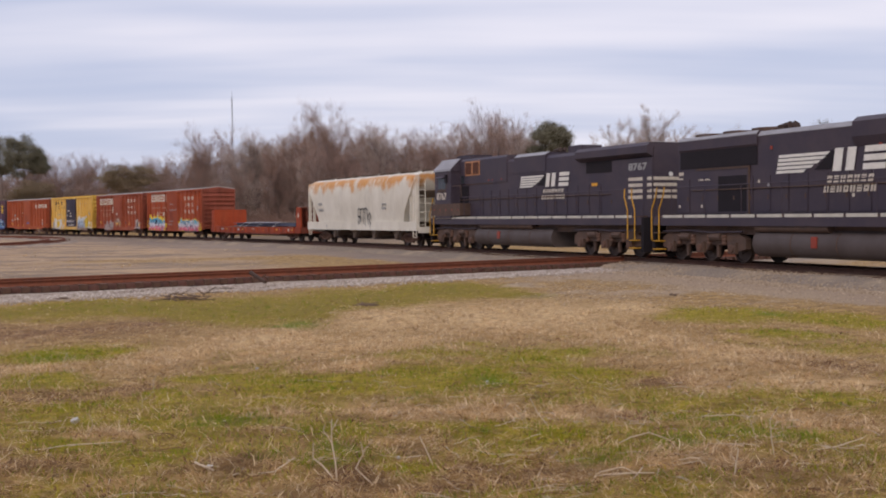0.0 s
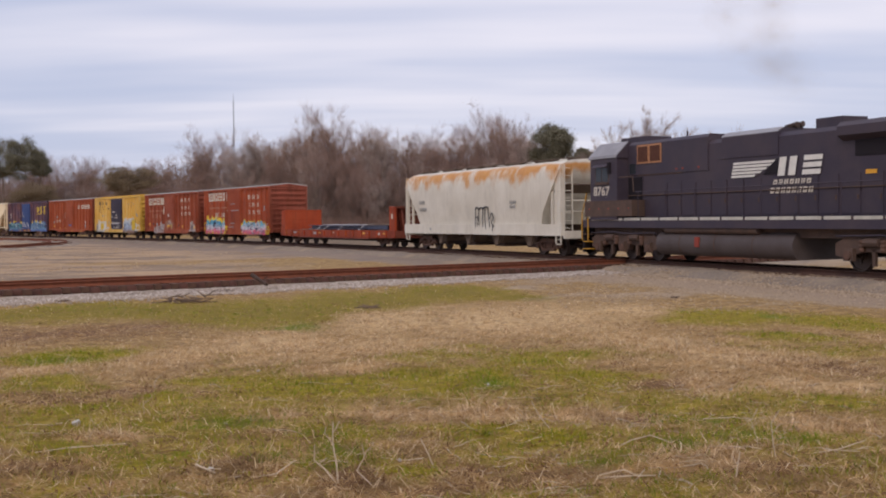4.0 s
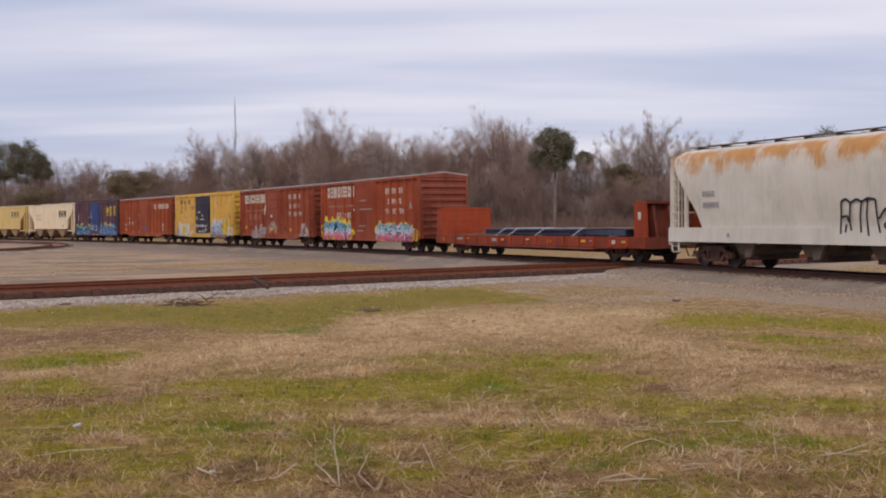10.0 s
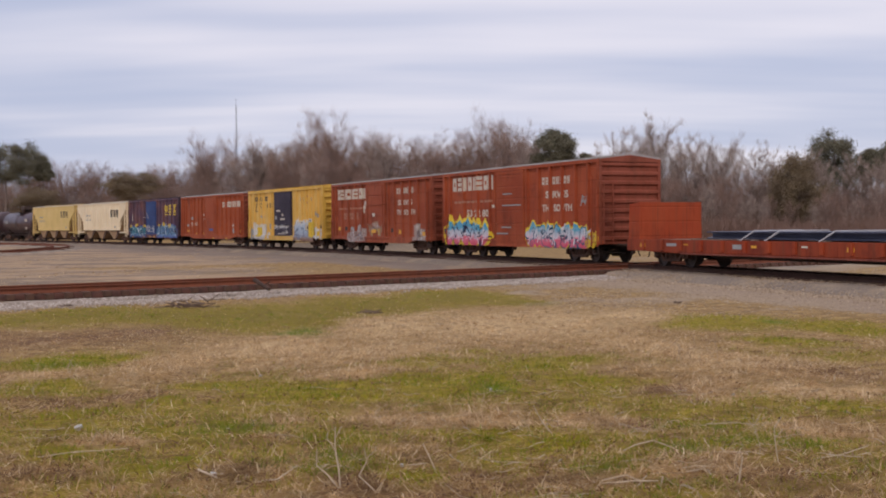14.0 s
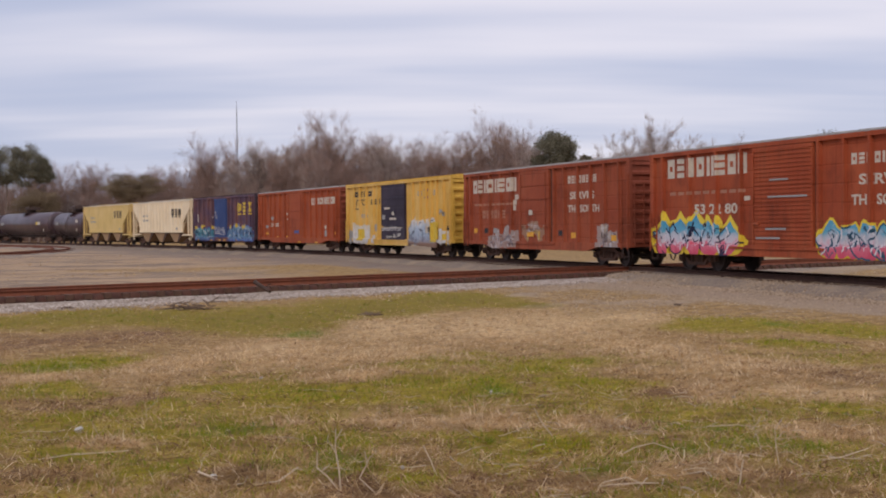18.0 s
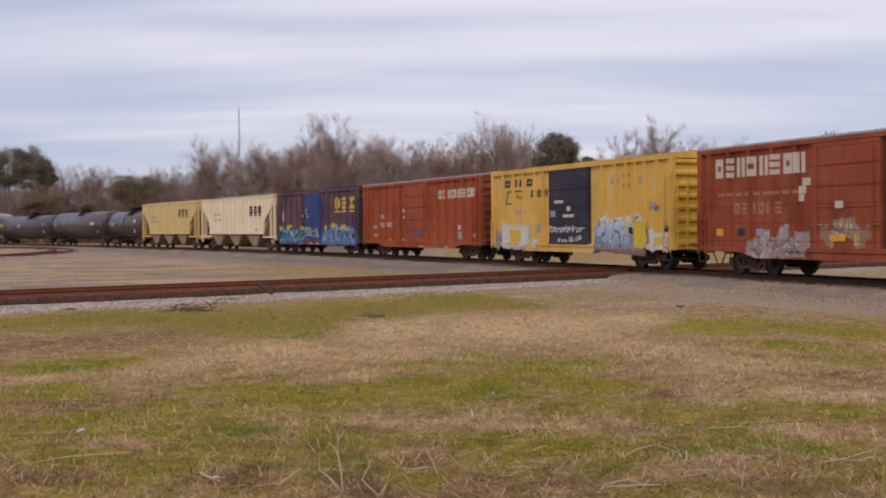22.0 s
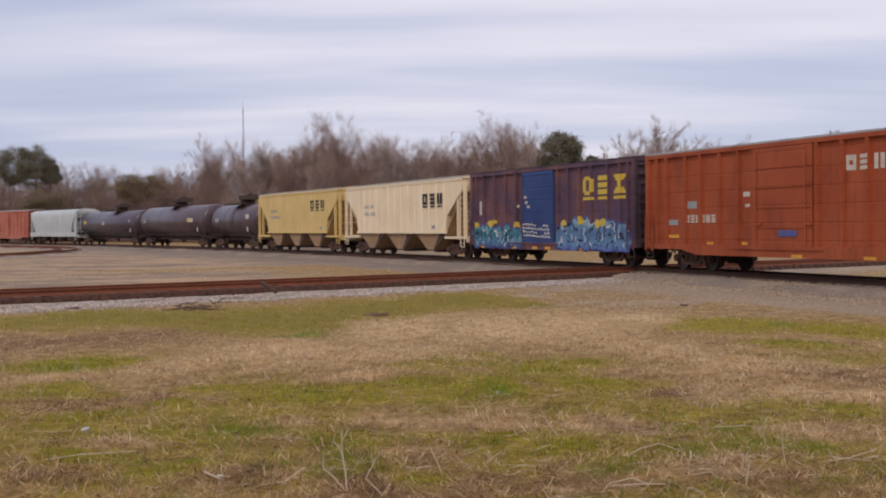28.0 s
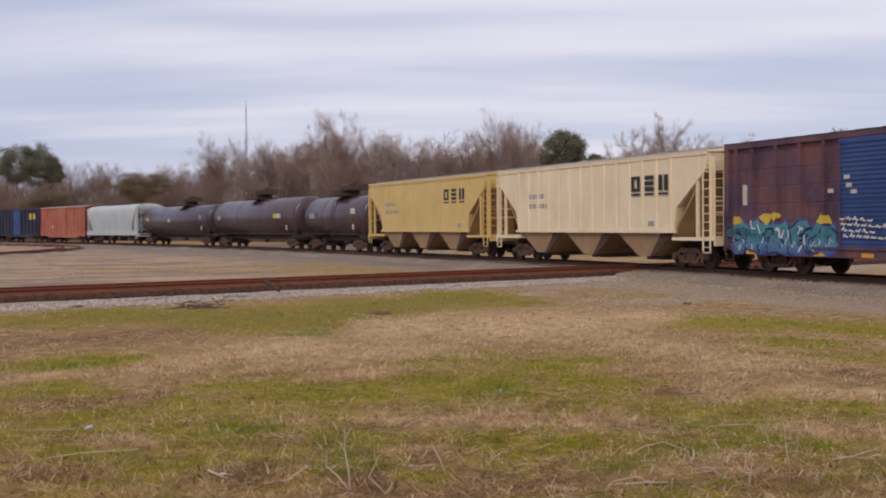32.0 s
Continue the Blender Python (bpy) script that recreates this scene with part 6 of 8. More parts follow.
        part("radiator_edge", Form().prism([(-0.99, 4.41), (-0.985, 4.44), (-0.89, 4.54), (-0.87, 4.5)], "x", r0, r1).prism([(-0.935, 4.33), (-0.93, 4.36), (-0.81, 4.5), (-0.79, 4.46)], "x", r1, -0.8), LOCO_ROOF, root, "roof edge painted pale as if lit")
        for k in range(3):
            part("fan", Form().turned([(4.5, 0.62), (4.66, 0.62), (4.68, 0.5)], "z", 18, (-9.2 + k * 1.65, 0, 0)), LOCO_GREY, root)
        part("dynamic_brake", Form().prism([(-0.93, 3.7), (-1.05, 4.0), (-1.05, 4.45), (-0.85, 4.6), (0.85, 4.6), (1.05, 4.45), (1.05, 4.0), (0.93, 3.7)], "x", -0.8, 5.0), LOCO_BLACK, root, "raised box over the engine")
        part("horn", Form().rod((-5.2, -0.2, 4.66), (-4.6, -0.2, 4.68), 0.05, 8, 0.12).rod((-5.2, 0.1, 4.66), (-4.7, 0.1, 4.72), 0.05, 8, 0.11).rod((-4.9, -0.05, 4.6), (-4.4, -0.05, 4.64), 0.05, 8, 0.11).box(-5.25, -4.8, -0.3, 0.2, 4.44, 4.62), IRON, root)
    # cab and nose
    cx0, cx1 = half - 3.1, half - 1.05
    cab = part("cab", bx(cx0, cx1, -1.5, 1.5, deck, 4.14), LOCO_BLACK, root, "square black driver's cab")
    part("cab_roof", Form().prism([(-1.54, 4.12), (-1.5, 4.22), (-0.95, 4.76), (0, 4.82), (0.95, 4.76), (1.5, 4.22), (1.54, 4.12)], "x", *sorted((c * (cx0 - 0.05), c * (cx1 + 0.1)))), LOCO_BLACK, cab)
    # light on the sloping cab roof, laid on as a pale sheet
    part("roof_flank", Form().prism([(-1.545, 4.13), (-1.505, 4.25), (-0.96, 4.79), (-0.94, 4.75)], "x", *sorted((c * (cx0 - 0.02), c * (cx1 + 0.12)))), LOCO_ROOF, cab, "sloping cab roof flank painted pale as if lit")
    part("roof_unit", bx(cx0 - 0.9, cx0 + 0.9, -0.7, 0.5, 4.7, 4.95), LOCO_BLACK, cab, "dark box on the cab roof")
    part("roof_aerial", Form().rod((c * (cx0 - 3.0), -0.2, 4.5), (c * (cx0 - 3.0), -0.2, 5.0), 0.03, 6), LOCO_BLACK, root)
    for s in (-1, 1):
        for x0, x1 in ((cx1 - 1.40, cx1 - 0.93), (cx1 - 0.89, cx1 - 0.44)):
            part("window", bx(x0, x1, *sorted((s * 1.495, s * 1.51)), 3.18, 3.78), GLASS, cab)
        part("window_frame", bx(cx1 - 1.46, cx1 - 0.38, *sorted((s * 1.49, s * 1.503)), 3.12, 3.84), LOCO_GREY, cab)
        part("sun_visor", Form().prism([(s * 1.5, 3.86), (s * 1.5, 3.9), (s * 1.72, 3.78), (s * 1.72, 3.76)], "x", *sorted((c * (cx1 - 1.5), c * (cx1 - 0.4)))), LOCO_BLACK, cab)
        part("mirror", bx(cx1 - 1.62, cx1 - 1.46, *sorted((s * 1.5, s * 1.6)), 3.5, 3.95), BLACK_AND_SHADE, cab)
        part("armrest", bx(cx1 - 1.45, cx1 - 0.4, *sorted((s * 1.5, s * 1.56)), 3.06, 3.12), LOCO_GREY, cab)
        part("side_window", bx(cx0 - 0.55, cx0 - 0.12, *sorted((s * 0.945, s * 0.965)), 3.45, 3.85), GLASS, root, "small window behind the cab")
        # no hollow here: a flat black panel stands for the recess's shade
        part("recess", bx(cx0 - 1.0, cx0 - 0.02, *sorted((s * 0.94, s * 0.955)), 2.4, 3.3), BLACK_AND_SHADE, root, "recess shade behind the cab, painted as a panel")
        part("grab_rail", Form().path([(c * (cx0 - 0.05), s * 1.42, 3.32), (c * (cx0 - 1.05), s * 1.42, 3.32), (c * (cx0 - 1.12), s * 1.42, 2.72)], 0.022, 5), LOCO_GREY, root)
        for x0 in (cx0 - 2.3, cx0 - 1.45):
            part("screen", bx(x0, x0 + 0.68, *sorted((s * 0.97, s * 1.0)), 3.9, 4.5), GRILLE, root, "dark rusty ventilation screen")
            part("screen_frame", bx(x0 - 0.07, x0 + 0.75, *sorted((s * 0.96, s * 0.985)), 3.83, 4.57), SCREEN_RIM, root, "pale rusty screen frame")
    part("equipment_hood", Form().prism([(-0.955, 3.4), (-0.955, top + 0.12), (-0.84, top + 0.24), (0.84, top + 0.24), (0.955, top + 0.12), (0.955, 3.4)], "x", *sorted((c * (cx0 + 0.02), c * (cx0 - 5.3)))), LOCO_BLACK, root, "raised hood section behind the cab")
    for x in (cx0 - 3.4, cx0 - 3.8, cx0 - 4.8):
        part("reflector", bx(x, x + 0.08, -0.975, -0.955, 3.5, 3.57), RED_MARK, root)
    part("battery_box", bx(cx0 - 1.15, cx1 + 0.45, -1.53, 1.53, deck + 0.14, 2.4), LOCO_GREY, root, "dusty grey battery box")
    for k in range(5):
        part("reflector", Form().box(c * (cx0 - 0.9 + k * 0.75) - 0.04, c * (cx0 - 0.9 + k * 0.75) + 0.04, -1.538, -1.53, 2.04, 2.11), RED_MARK, root)
    part("nose", bx(cx1, half - 0.42, -0.8, 0.8, deck, 3.1), LOCO_BLACK, root)
    part("headlight", bx(cx1 + 0.08, cx1 + 0.14, -0.3, 0.3, 3.98, 4.2), LAMP_LENS, cab)
    # ends: pilots, steps, handrails
    for e in (-1, 1):
        part("pilot", Form().box(*sorted((e * (half - 0.35), e * (half - 0.2))), -1.4, 1.4, 0.25, deck), BLACK_AND_SHADE, root)
        part("coupler", COUPLER, None, root, at=pose(e * (half + 0.12), 0, 0, 0, 0, 0 if e > 0 else 180))
        part("air_hose", HOSE, None, root, at=pose(e * half, 0, 0, 0, 0, 0 if e > 0 else 180))
        for s in (-1, 1):
            for k in range(4):
                part("step", Form().box(*sorted((e * (half - (1.15 if wide_radiator and e > 0 else 0.75)), e * (half - (0.7 if wide_radiator and e > 0 else 0.28)))), *sorted((s * 1.12, s * 1.44)), 0.38 + k * 0.31, 0.42 + k * 0.31), SAFETY if k < 2 else LOCO_GREY, root, "yellow-edged step" if k < 2 else "")
            for x in ((half - 1.2, half - 0.7) if wide_radiator and e > 0 else (half - 0.75, half - 0.25)):
                part("step_rail", Form().path([(e * x, s * 1.46, 0.75), (e * x, s * 1.46, 1.9), (e * (x - 0.25), s * 1.44, 2.4), (e * (x - 0.28), s * 1.4, 2.75)], 0.026, 6), SAFETY, root, "yellow grab rail")
        part("end_rail", Form().path([(e * (half - 0.35), -1.3, deck), (e * (half - 0.35), -1.3, 2.7), (e * (half - 0.35), 1.3, 2.7), (e * (half - 0.35), 1.3, deck)], 0.022, 5), LOCO_BLACK, root)
        part("light_pair", Form().rod((e * (half - hood_end - 0.1), -0.14, 3.3), (e * (half - hood_end + 0.04), -0.14, 3.3), 0.09, 10), LAMP_LENS, root)
    for s in (-1, 1):
        rail = Form().path([(-half + 1.4, s * 1.4, 2.72), (half - 4.3, s * 1.4, 2.72)] if c > 0 else [(-half + 4.3, s * 1.4, 2.72), (half - 1.4, s * 1.4, 2.72)], 0.02, 5)
        part("handrail", rail, LOCO_BLACK, root)
        for k in range(9):
            x = (-half + 1.5) + k * (2 * half - 6.0) / 8
            x = x if c > 0 else -x
            part("stanchion", Form().rod((x, s * 1.4, deck), (x, s * 1.4, 2.72), 0.018, 5), LOCO_BLACK, root)
    joined_train(root, front, rear)
    return root, half


loco, half = locomotive(-100.9, -78.25, "black diesel locomotive with white slanted stripes leading the train", 1, False, 1.3)
stripes_logo(loco, -4.4, 3.02, 5.1, 0.64, -0.95)
for k in range(4):
    patch(loco, WHITE, -half + 1.32, -half + 1.62 - 0.04 * (3 - k), 2.5 + k * 0.22, 2.62 + k * 0.22, -0.93, "stripe")
for x in (-8.75, -8.35):
    patch(loco, WHITE, x, x + 0.3, 2.93, 2.99, -0.945, "marker")
patch(loco, LOCO_BLACK, -8.8, -5.9, 1.75, 3.3, -0.945, "access_panel", "large access panel")
# recess shade as a flat black patch, likewise the intake below
patch(loco, BLACK_AND_SHADE, -7.55, -5.95, 1.8, 3.05, -0.952, "recess", "walkway door recess, its shade a painted patch")
part("panel_rim", Form().box(-8.85, -5.85, -0.975, -0.94, 3.3, 3.36).box(-5.85, -5.78, -0.975, -0.94, 1.7, 3.36), LOCO_GREY, loco)
patch(loco, BLACK_AND_SHADE, -9.9, -5.4, 3.38, 4.02, -0.935, "radiator_intake", "intake shade below the flared radiator, a painted patch")
for x, z, m in ((-10.0, 1.95, WHITE), (-8.6, 1.95, WHITE), (-5.35, 2.75, WHITE), (-4.85, 2.62, LOCO_ROOF), (-4.7, 3.85, RED_MARK), (-0.9, 2.2, WHITE), (0.2, 3.7, RED_MARK)):
    patch(loco, m, x, x + 0.11, z, z + 0.11, -0.95, "marker", "small painted mark")

loco, half = locomotive(-78.0, -57.2, "dusty black diesel locomotive with its cab trailing", -1, True, 0.15)
stripes_logo(loco, -0.65, 3.05, 4.7, 0.56, -0.955)
text(loco, WHITE, "8767", -9.1, 2.62, 0.52, -1.5, 1.25)
text(loco, GREY_INK, "8767", 8.6, 3.5, 0.38, -1.0, 1.3)
for k in range(4):
    patch(loco, WHITE, 8.6, 10.2, 2.35 + k * 0.24, 2.48 + k * 0.24, -1.0, "stripe")
    part("stripe", Form().box(half - 0.15, half - 0.14, -0.95, 0.95, 2.35 + k * 0.24, 2.48 + k * 0.24), WHITE, loco)
patch(loco, LOCO_BLACK, 9.6, 9.9, 2.32, 3.25, -1.008, "crest", "dark crest shape")
patch(loco, ORANGE, 5.75, 6.2, 2.95, 3.08, -0.955, "marker", "small yellow plate")
for k in range(4):
    patch(loco, WHITE, -10.2, -9.9, 2.45 + k * 0.16, 2.55 + k * 0.16, -0.82, "stripe")


def end_frame(root, material, e, half, inner, sill, top, y=1.5):
    """The open end of a hopper car: corner posts, braces, platform, ladders."""
    for s in (-1, 1):
        part("corner_post", Form().box(*sorted((e * (half - 0.12), e * (half - 0.28))), *sorted((s * y, s * (y - 0.14))), sill, top), material, root)
        part("brace_post", Form().box(*sorted((e * (half - 0.95), e * (half - 1.08))), *sorted((s * y, s * (y - 0.1))), sill, top - 0.75), material, root)
        ladder("ladder", root, material, min(e * (half - 0.2), e * (half - 0.62)), max(e * (half - 0.2), e * (half - 0.62)), s * (y + 0.02), sill - 0.5, top - 0.1, 11)
        part("step", Form().path([(e * (half - 0.2), s * y, sill), (e * (half - 0.2), s * y, sill - 0.55), (e * (half - 0.62), s * y, sill - 0.55), (e * (half - 0.62), s * y, sill)], 0.022, 5), material, root)
    part("end_platform", Form().box(*sorted((e * inner, e * half)), -y, y, sill - 0.12, sill), material, root)
    part("end_sill", Form().box(*sorted((e * (half - 0.02), e * (half + 0.04))), -y, y, sill - 0.3, sill + 0.05), material, root)
    part("end_cross_rail", Form().rod((e * (half - 0.2), -y, top - 1.6), (e * (half - 0.2), y, top - 1.6), 0.03, 5).rod((e * (half - 0.2), -y, sill + 0.9), (e * (half - 0.2), y, sill + 0.9), 0.03, 5), material, root)
    part("brake_housing", Form().box(*sorted((e * (half - 0.5), e * (half - 0.3))), 0.2, 0.6, sill, sill + 1.3), IRON, root)
    end_ladder(root, material, e * (half - 0.08), -y + 0.1, -y + 0.5, sill, top, 9)


def smooth_hopper(front, rear, label, paint, dark, outlets, graffiti=False):
    """A covered hopper with curved plain sides and a straight side sill."""
    half = (rear - front) / 2
    root = tagged(new("covered_hopper"), label, "freight car", "cars of the train")
    levels = [(1.42, 1.46, 2.0), (2.0, 1.53, 1.75), (2.7, 1.58, 1.15), (3.4, 1.58, 0.58), (3.78, 1.54, 0.36), (4.03, 1.42, 0.34), (4.22, 1.1, 0.36), (4.32, 0.6, 0.4), (4.35, 0.0, 0.42)]
    f = Form()
    ring = [(y, z, half - cut) for z, y, cut in levels] + [(-y, z, half - cut) for z, y, cut in reversed(levels[:-1])]
    for e in (-1, 1):
        f.v += [(e * x, y, z) for y, z, x in ring]
    n = len(ring)
    f.f += [(i, i + 1, n + i + 1, n + i) for i in range(n - 1)]
    f.f += [(i, i + 1, n - 2 - i, n - 1 - i) for i in range(n // 2)] + [(n + i, n + i + 1, 2 * n - 2 - i, 2 * n - 1 - i) for i in range(n // 2)]
    f.f.append((0, n, 2 * n - 1, n - 1))
    part("body", f, paint, root, "curved smooth steel body", True)
    for s in (-1, 1):
        part("side_sill", Form().box(-half + 0.05, half - 0.05, *sorted((s * 1.44, s * 1.58)), 0.92, 1.44), paint, root)
        part("running_board", Form().box(-half + 0.3, half - 0.3, *sorted((s * 0.55, s * 0.8)), 4.38, 4.41), dark, root)
    for k in range(12):
        x = -half + 0.8 + k * (2 * half - 1.6) / 11
        part("board_bracket", Form().box(x - 0.03, x + 0.03, -0.8, 0.8, 4.29, 4.38), dark, root)
    for k in range(5):
        x = -half + 2.2 + k * (2 * half - 4.4) / 4
        part("hatch", Form().turned([(4.26, 0.4), (4.38, 0.4), (4.43, 0.25)], "z", 14, (x, 0, 0)), paint, root)
    for x in outlets:
        b = part("hopper_bay", Form().prism([(x - 1.15, 1.42), (x + 1.15, 1.42), (x + 0.42, 0.5), (x - 0.42, 0.5)], "y", -0.95, 0.95), dark, root, "grimy discharge hopper")
        part("outlet_gate", Form().box(x - 0.5, x + 0.5, -0.85, 0.85, 0.34, 0.52), IRON, b)
        part("outlet_brace", Form().prism([(x + 0.35, 0.92), (x + 0.85, 0.92), (x + 0.6, 0.45), (x + 0.3, 0.42)], "y", -1.3, -1.2), dark, root)
    for e in (-1, 1):
        end_frame(root, paint, e, half, half - 2.0, 1.1, 4.08)
        part("slope_sheet", Form().prism([(e * (half - 0.6), 3.2), (e * (half - 3.2), 1.0), (e * (half - 3.3), 1.0), (e * (half - 0.7), 3.25)], "y", -1.4, 1.4), dark, root)
        for s in (-1, 1):
            part("corner_panel", Form().box(*sorted((e * (half - 0.08), e * (half - 0.75))), *sorted((s * 1.5, s * 1.45)), 1.1, 3.85) if e > 0 else Form().box(-half + 0.05, -half + 0.2, *sorted((s * 1.5, s * 1.45)), 1.1, 3.7), paint, root)
    part("centre_sill", Form().box(-half, half, -0.25, 0.25, 0.7, 1.1), IRON, root)
    gear(root, half, (-half + 2.1, half - 2.1))
    joined_train(root, front, rear)
    return root, half


# near-white strip colour: the light along the hoppers' roof edges is painted in
EDGE_WHITE = plain("painted_sunlight_roof_edge", (0.74, 0.68, 0.56), 0.6, 0.0, 0.2, 3.0)


def ribbed_hopper(front, rear, label, paint, dark, ribbed, hopper_mat):
    """A three-bay covered hopper with flat sides, cut-away ends and open V-shaped bays."""
    half = (rear - front) / 2
    root = tagged(new("covered_hopper"), label, "freight car", "cars of the train")
    w, top = 1.52, 4.28
    outline = [(-half + 0.35, top), (half - 0.35, top), (half - 0.45, 3.65), (half - 2.25, 2.3), (half - 2.45, 1.4), (-half + 2.45, 1.4), (-half + 2.25, 2.3), (-half + 0.45, 3.65)]
    part("body", Form().prism(outline, "y", -w, w), paint, root, "flat-sided steel body with cut-away ends")
    part("roof", Form().prism([(-w - 0.02, top), (-w - 0.02, top + 0.03), (0, top + 0.16), (w + 0.02, top + 0.03), (w + 0.02, top)], "x", -half + 0.3, half - 0.3), paint, root)
    part("hatch_trough", Form().box(-half + 1.2, half - 1.2, -0.3, 0.3, top + 0.14, top + 0.26), paint, root)
    part("running_board", Form().box(-half + 0.3, half - 0.3, -1.05, -0.75, top + 0.14, top + 0.18).box(-half + 0.3, half - 0.3, 0.75, 1.05, top + 0.14, top + 0.18), SILVER_ROOF, root)
    for s in (-1, 1):
        part("side_sill", Form().box(-half + 2.3, half - 2.3, *sorted((s * (w - 0.05), s * (w + 0.04))), 1.34, 1.46), paint, root)
        part("top_chord", Form().box(-half + 0.33, half - 0.33, *sorted((s * (w - 0.02), s * (w + 0.04))), top - 0.1, top + 0.02), paint, root)
        part("roof_edge", Form().box(-half + 0.3, half - 0.3, *sorted((s * (w - 0.04), s * (w + 0.05))), top + 0.022, top + 0.07), EDGE_WHITE, root, "thin roof edge painted pale for sunlight")
        if ribbed:
            for k in range(14):
                x = -half + 2.6 + k * (2 * half - 5.2) / 13
                part("side_post", Form().prism([(x - 0.07, s * w), (x + 0.07, s * w), (x + 0.04, s * (w + 0.05)), (x - 0.04, s * (w + 0.05))], "z", 1.46, top - 0.1), paint, root)
    span_x = (2 * half - 4.9) / 3
    for k in range(3):
        x = -half + 2.45 + span_x * (k + 0.5)
        b = part("hopper_bay", Form().prism([(x - span_x * 0.5, 1.4), (x + span_x * 0.5, 1.4), (x + 0.5, 0.42), (x - 0.5, 0.42)], "y", -w + 0.15, w - 0.15), hopper_mat, root, "sloping discharge bay")
        part("outlet_gate", Form().box(x - 0.6, x + 0.6, -0.9, 0.9, 0.28, 0.44), IRON, b)
        # dark leaning panel paints the shade between bays, near side only
        part("bay_shade", Form().prism([(x + span_x * 0.5, 1.4), (x + span_x * 0.5 - 0.95, 1.4), (x + 0.35, 0.42), (x + 0.6, 0.42)], "y", -w + 0.12, -w + 0.15), dark, b)
    for e in (-1, 1):
        end_frame(root, paint, e, half, half - 2.6, 1.18, 4.1)
        part("slope_sheet", Form().prism([(e * (half - 0.55), 3.6), (e * (half - 2.6), 1.2), (e * (half - 2.7), 1.2), (e * (half - 0.65), 3.65)], "y", -w + 0.1, w - 0.1), hopper_mat, root)
    part("centre_sill", Form().box(-half, half, -0.25, 0.25, 0.7, 1.1), IRON, root)
    gear(root, half, (-half + 2.1, half - 2.1))
    joined_train(root, front, rear)
    return root, half


WHITE_RUST = car_paint("chalky_white_paint_with_rust", (0.60, 0.555, 0.46), (0.70, 0.66, 0.565), rust=0.12, top_rust=(2.8, 4.0), seams=0.0)
GRIMY = plain("grimy_rusty_underside", (0.19, 0.14, 0.105), 0.85, 0.0, 0.4, 1.5, (0.11, 0.075, 0.058))
car, half = smooth_hopper(-55.9, -38.3, "chalky white covered hopper streaked with orange rust along the top", WHITE_RUST, GRIMY, (-4.9, -1.5, 1.6, 4.9))
SCRAWL = ([(0.35, 1.25), (0.38, 1.8), (0.36, 2.22), (0.55, 2.3), (0.75, 2.18), (1.0, 2.28), (1.2, 2.2), (1.45, 2.3), (1.75, 2.26)], [(0.75, 2.18), (0.72, 1.7), (0.8, 1.35)], [(1.2, 2.2), (1.16, 1.75), (1.2, 1.3)],
          [(1.45, 2.3), (1.42, 1.8), (1.5, 1.2)], [(1.75, 2.26), (1.82, 1.8), (1.95, 1.3)], [(0.4, 1.75), (0.62, 1.8), (0.7, 1.6)], [(1.9, 1.7), (2.15, 2.0), (2.35, 1.75), (2.1, 1.5), (2.4, 1.3)], [(0.55, 1.3), (0.6, 1.55)], [(2.2, 1.1), (2.25, 1.45)])
for pts in SCRAWL:
    part("graffiti", ribbon(pts, 0.075, -1.588), BLACK_INK, car, "black sprayed scrawl")
word(car, GREY_INK, -6.6, 2.55, 0.75, 0.18, 4, -1.59, "grey stencil")
word(car, GREY_INK, -6.6, 2.15, 0.95, 0.18, 6, -1.57, "grey stencil")
word(car, GREY_INK, 4.0, 2.42, 0.7, 0.13, 4, -1.585, "grey stencil")
word(car, GREY_INK, 4.0, 2.2, 0.6, 0.13, 4, -1.585, "grey stencil")
patch(car, GREY_INK, -5.2, -5.05, 1.1, 1.25, -1.585)

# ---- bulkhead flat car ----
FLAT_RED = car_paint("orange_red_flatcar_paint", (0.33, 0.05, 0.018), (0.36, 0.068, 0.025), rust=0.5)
# sill red darkened for grime and for the flange's shadow
FLAT_SILL = car_paint("grimy_shaded_red_flatcar_sill", (0.25, 0.042, 0.02), (0.31, 0.06, 0.025), rust=0.6)
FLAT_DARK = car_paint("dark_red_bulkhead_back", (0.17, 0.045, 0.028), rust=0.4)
DECK = plain("worn_grey_timber_deck", (0.22, 0.17, 0.13), 0.9, 0.0, 0.4, 3.0)
flat = tagged(new("bulkhead_flatcar"), "orange-red bulkhead flatcar with a timber deck", "freight car", "cars of the train")
half = 10.05
for k in range(66):
    x = -half + 0.75 + k * (2 * half - 1.5) / 66
    part("deck_plank", Form().box(x + 0.008, x + (2 * half - 1.5) / 66 - 0.008, -1.42, 1.42, 0.98, 1.04), DECK, flat)
for s in (-1, 1):
    part("side_sill", Form().prism([(-half + 0.1, 1.06), (half - 0.1, 1.06), (half - 0.1, 0.62), (half - 3.2, 0.56), (-half + 3.2, 0.56), (-half + 0.1, 0.62)], "y", *sorted((s * 1.42, s * 1.5))), FLAT_SILL, flat)
    part("lower_flange", Form().box(-half + 3.8, half - 3.8, *sorted((s * 1.38, s * 1.55)), 0.52, 0.57), FLAT_DARK, flat)
    for k in range(15):
        x = -half + 1.3 + k * (2 * half - 2.6) / 14
        part("stake_pocket", Form().box(x - 0.08, x + 0.08, *sorted((s * 1.5, s * 1.56)), 0.66, 1.04), FLAT_RED, flat)
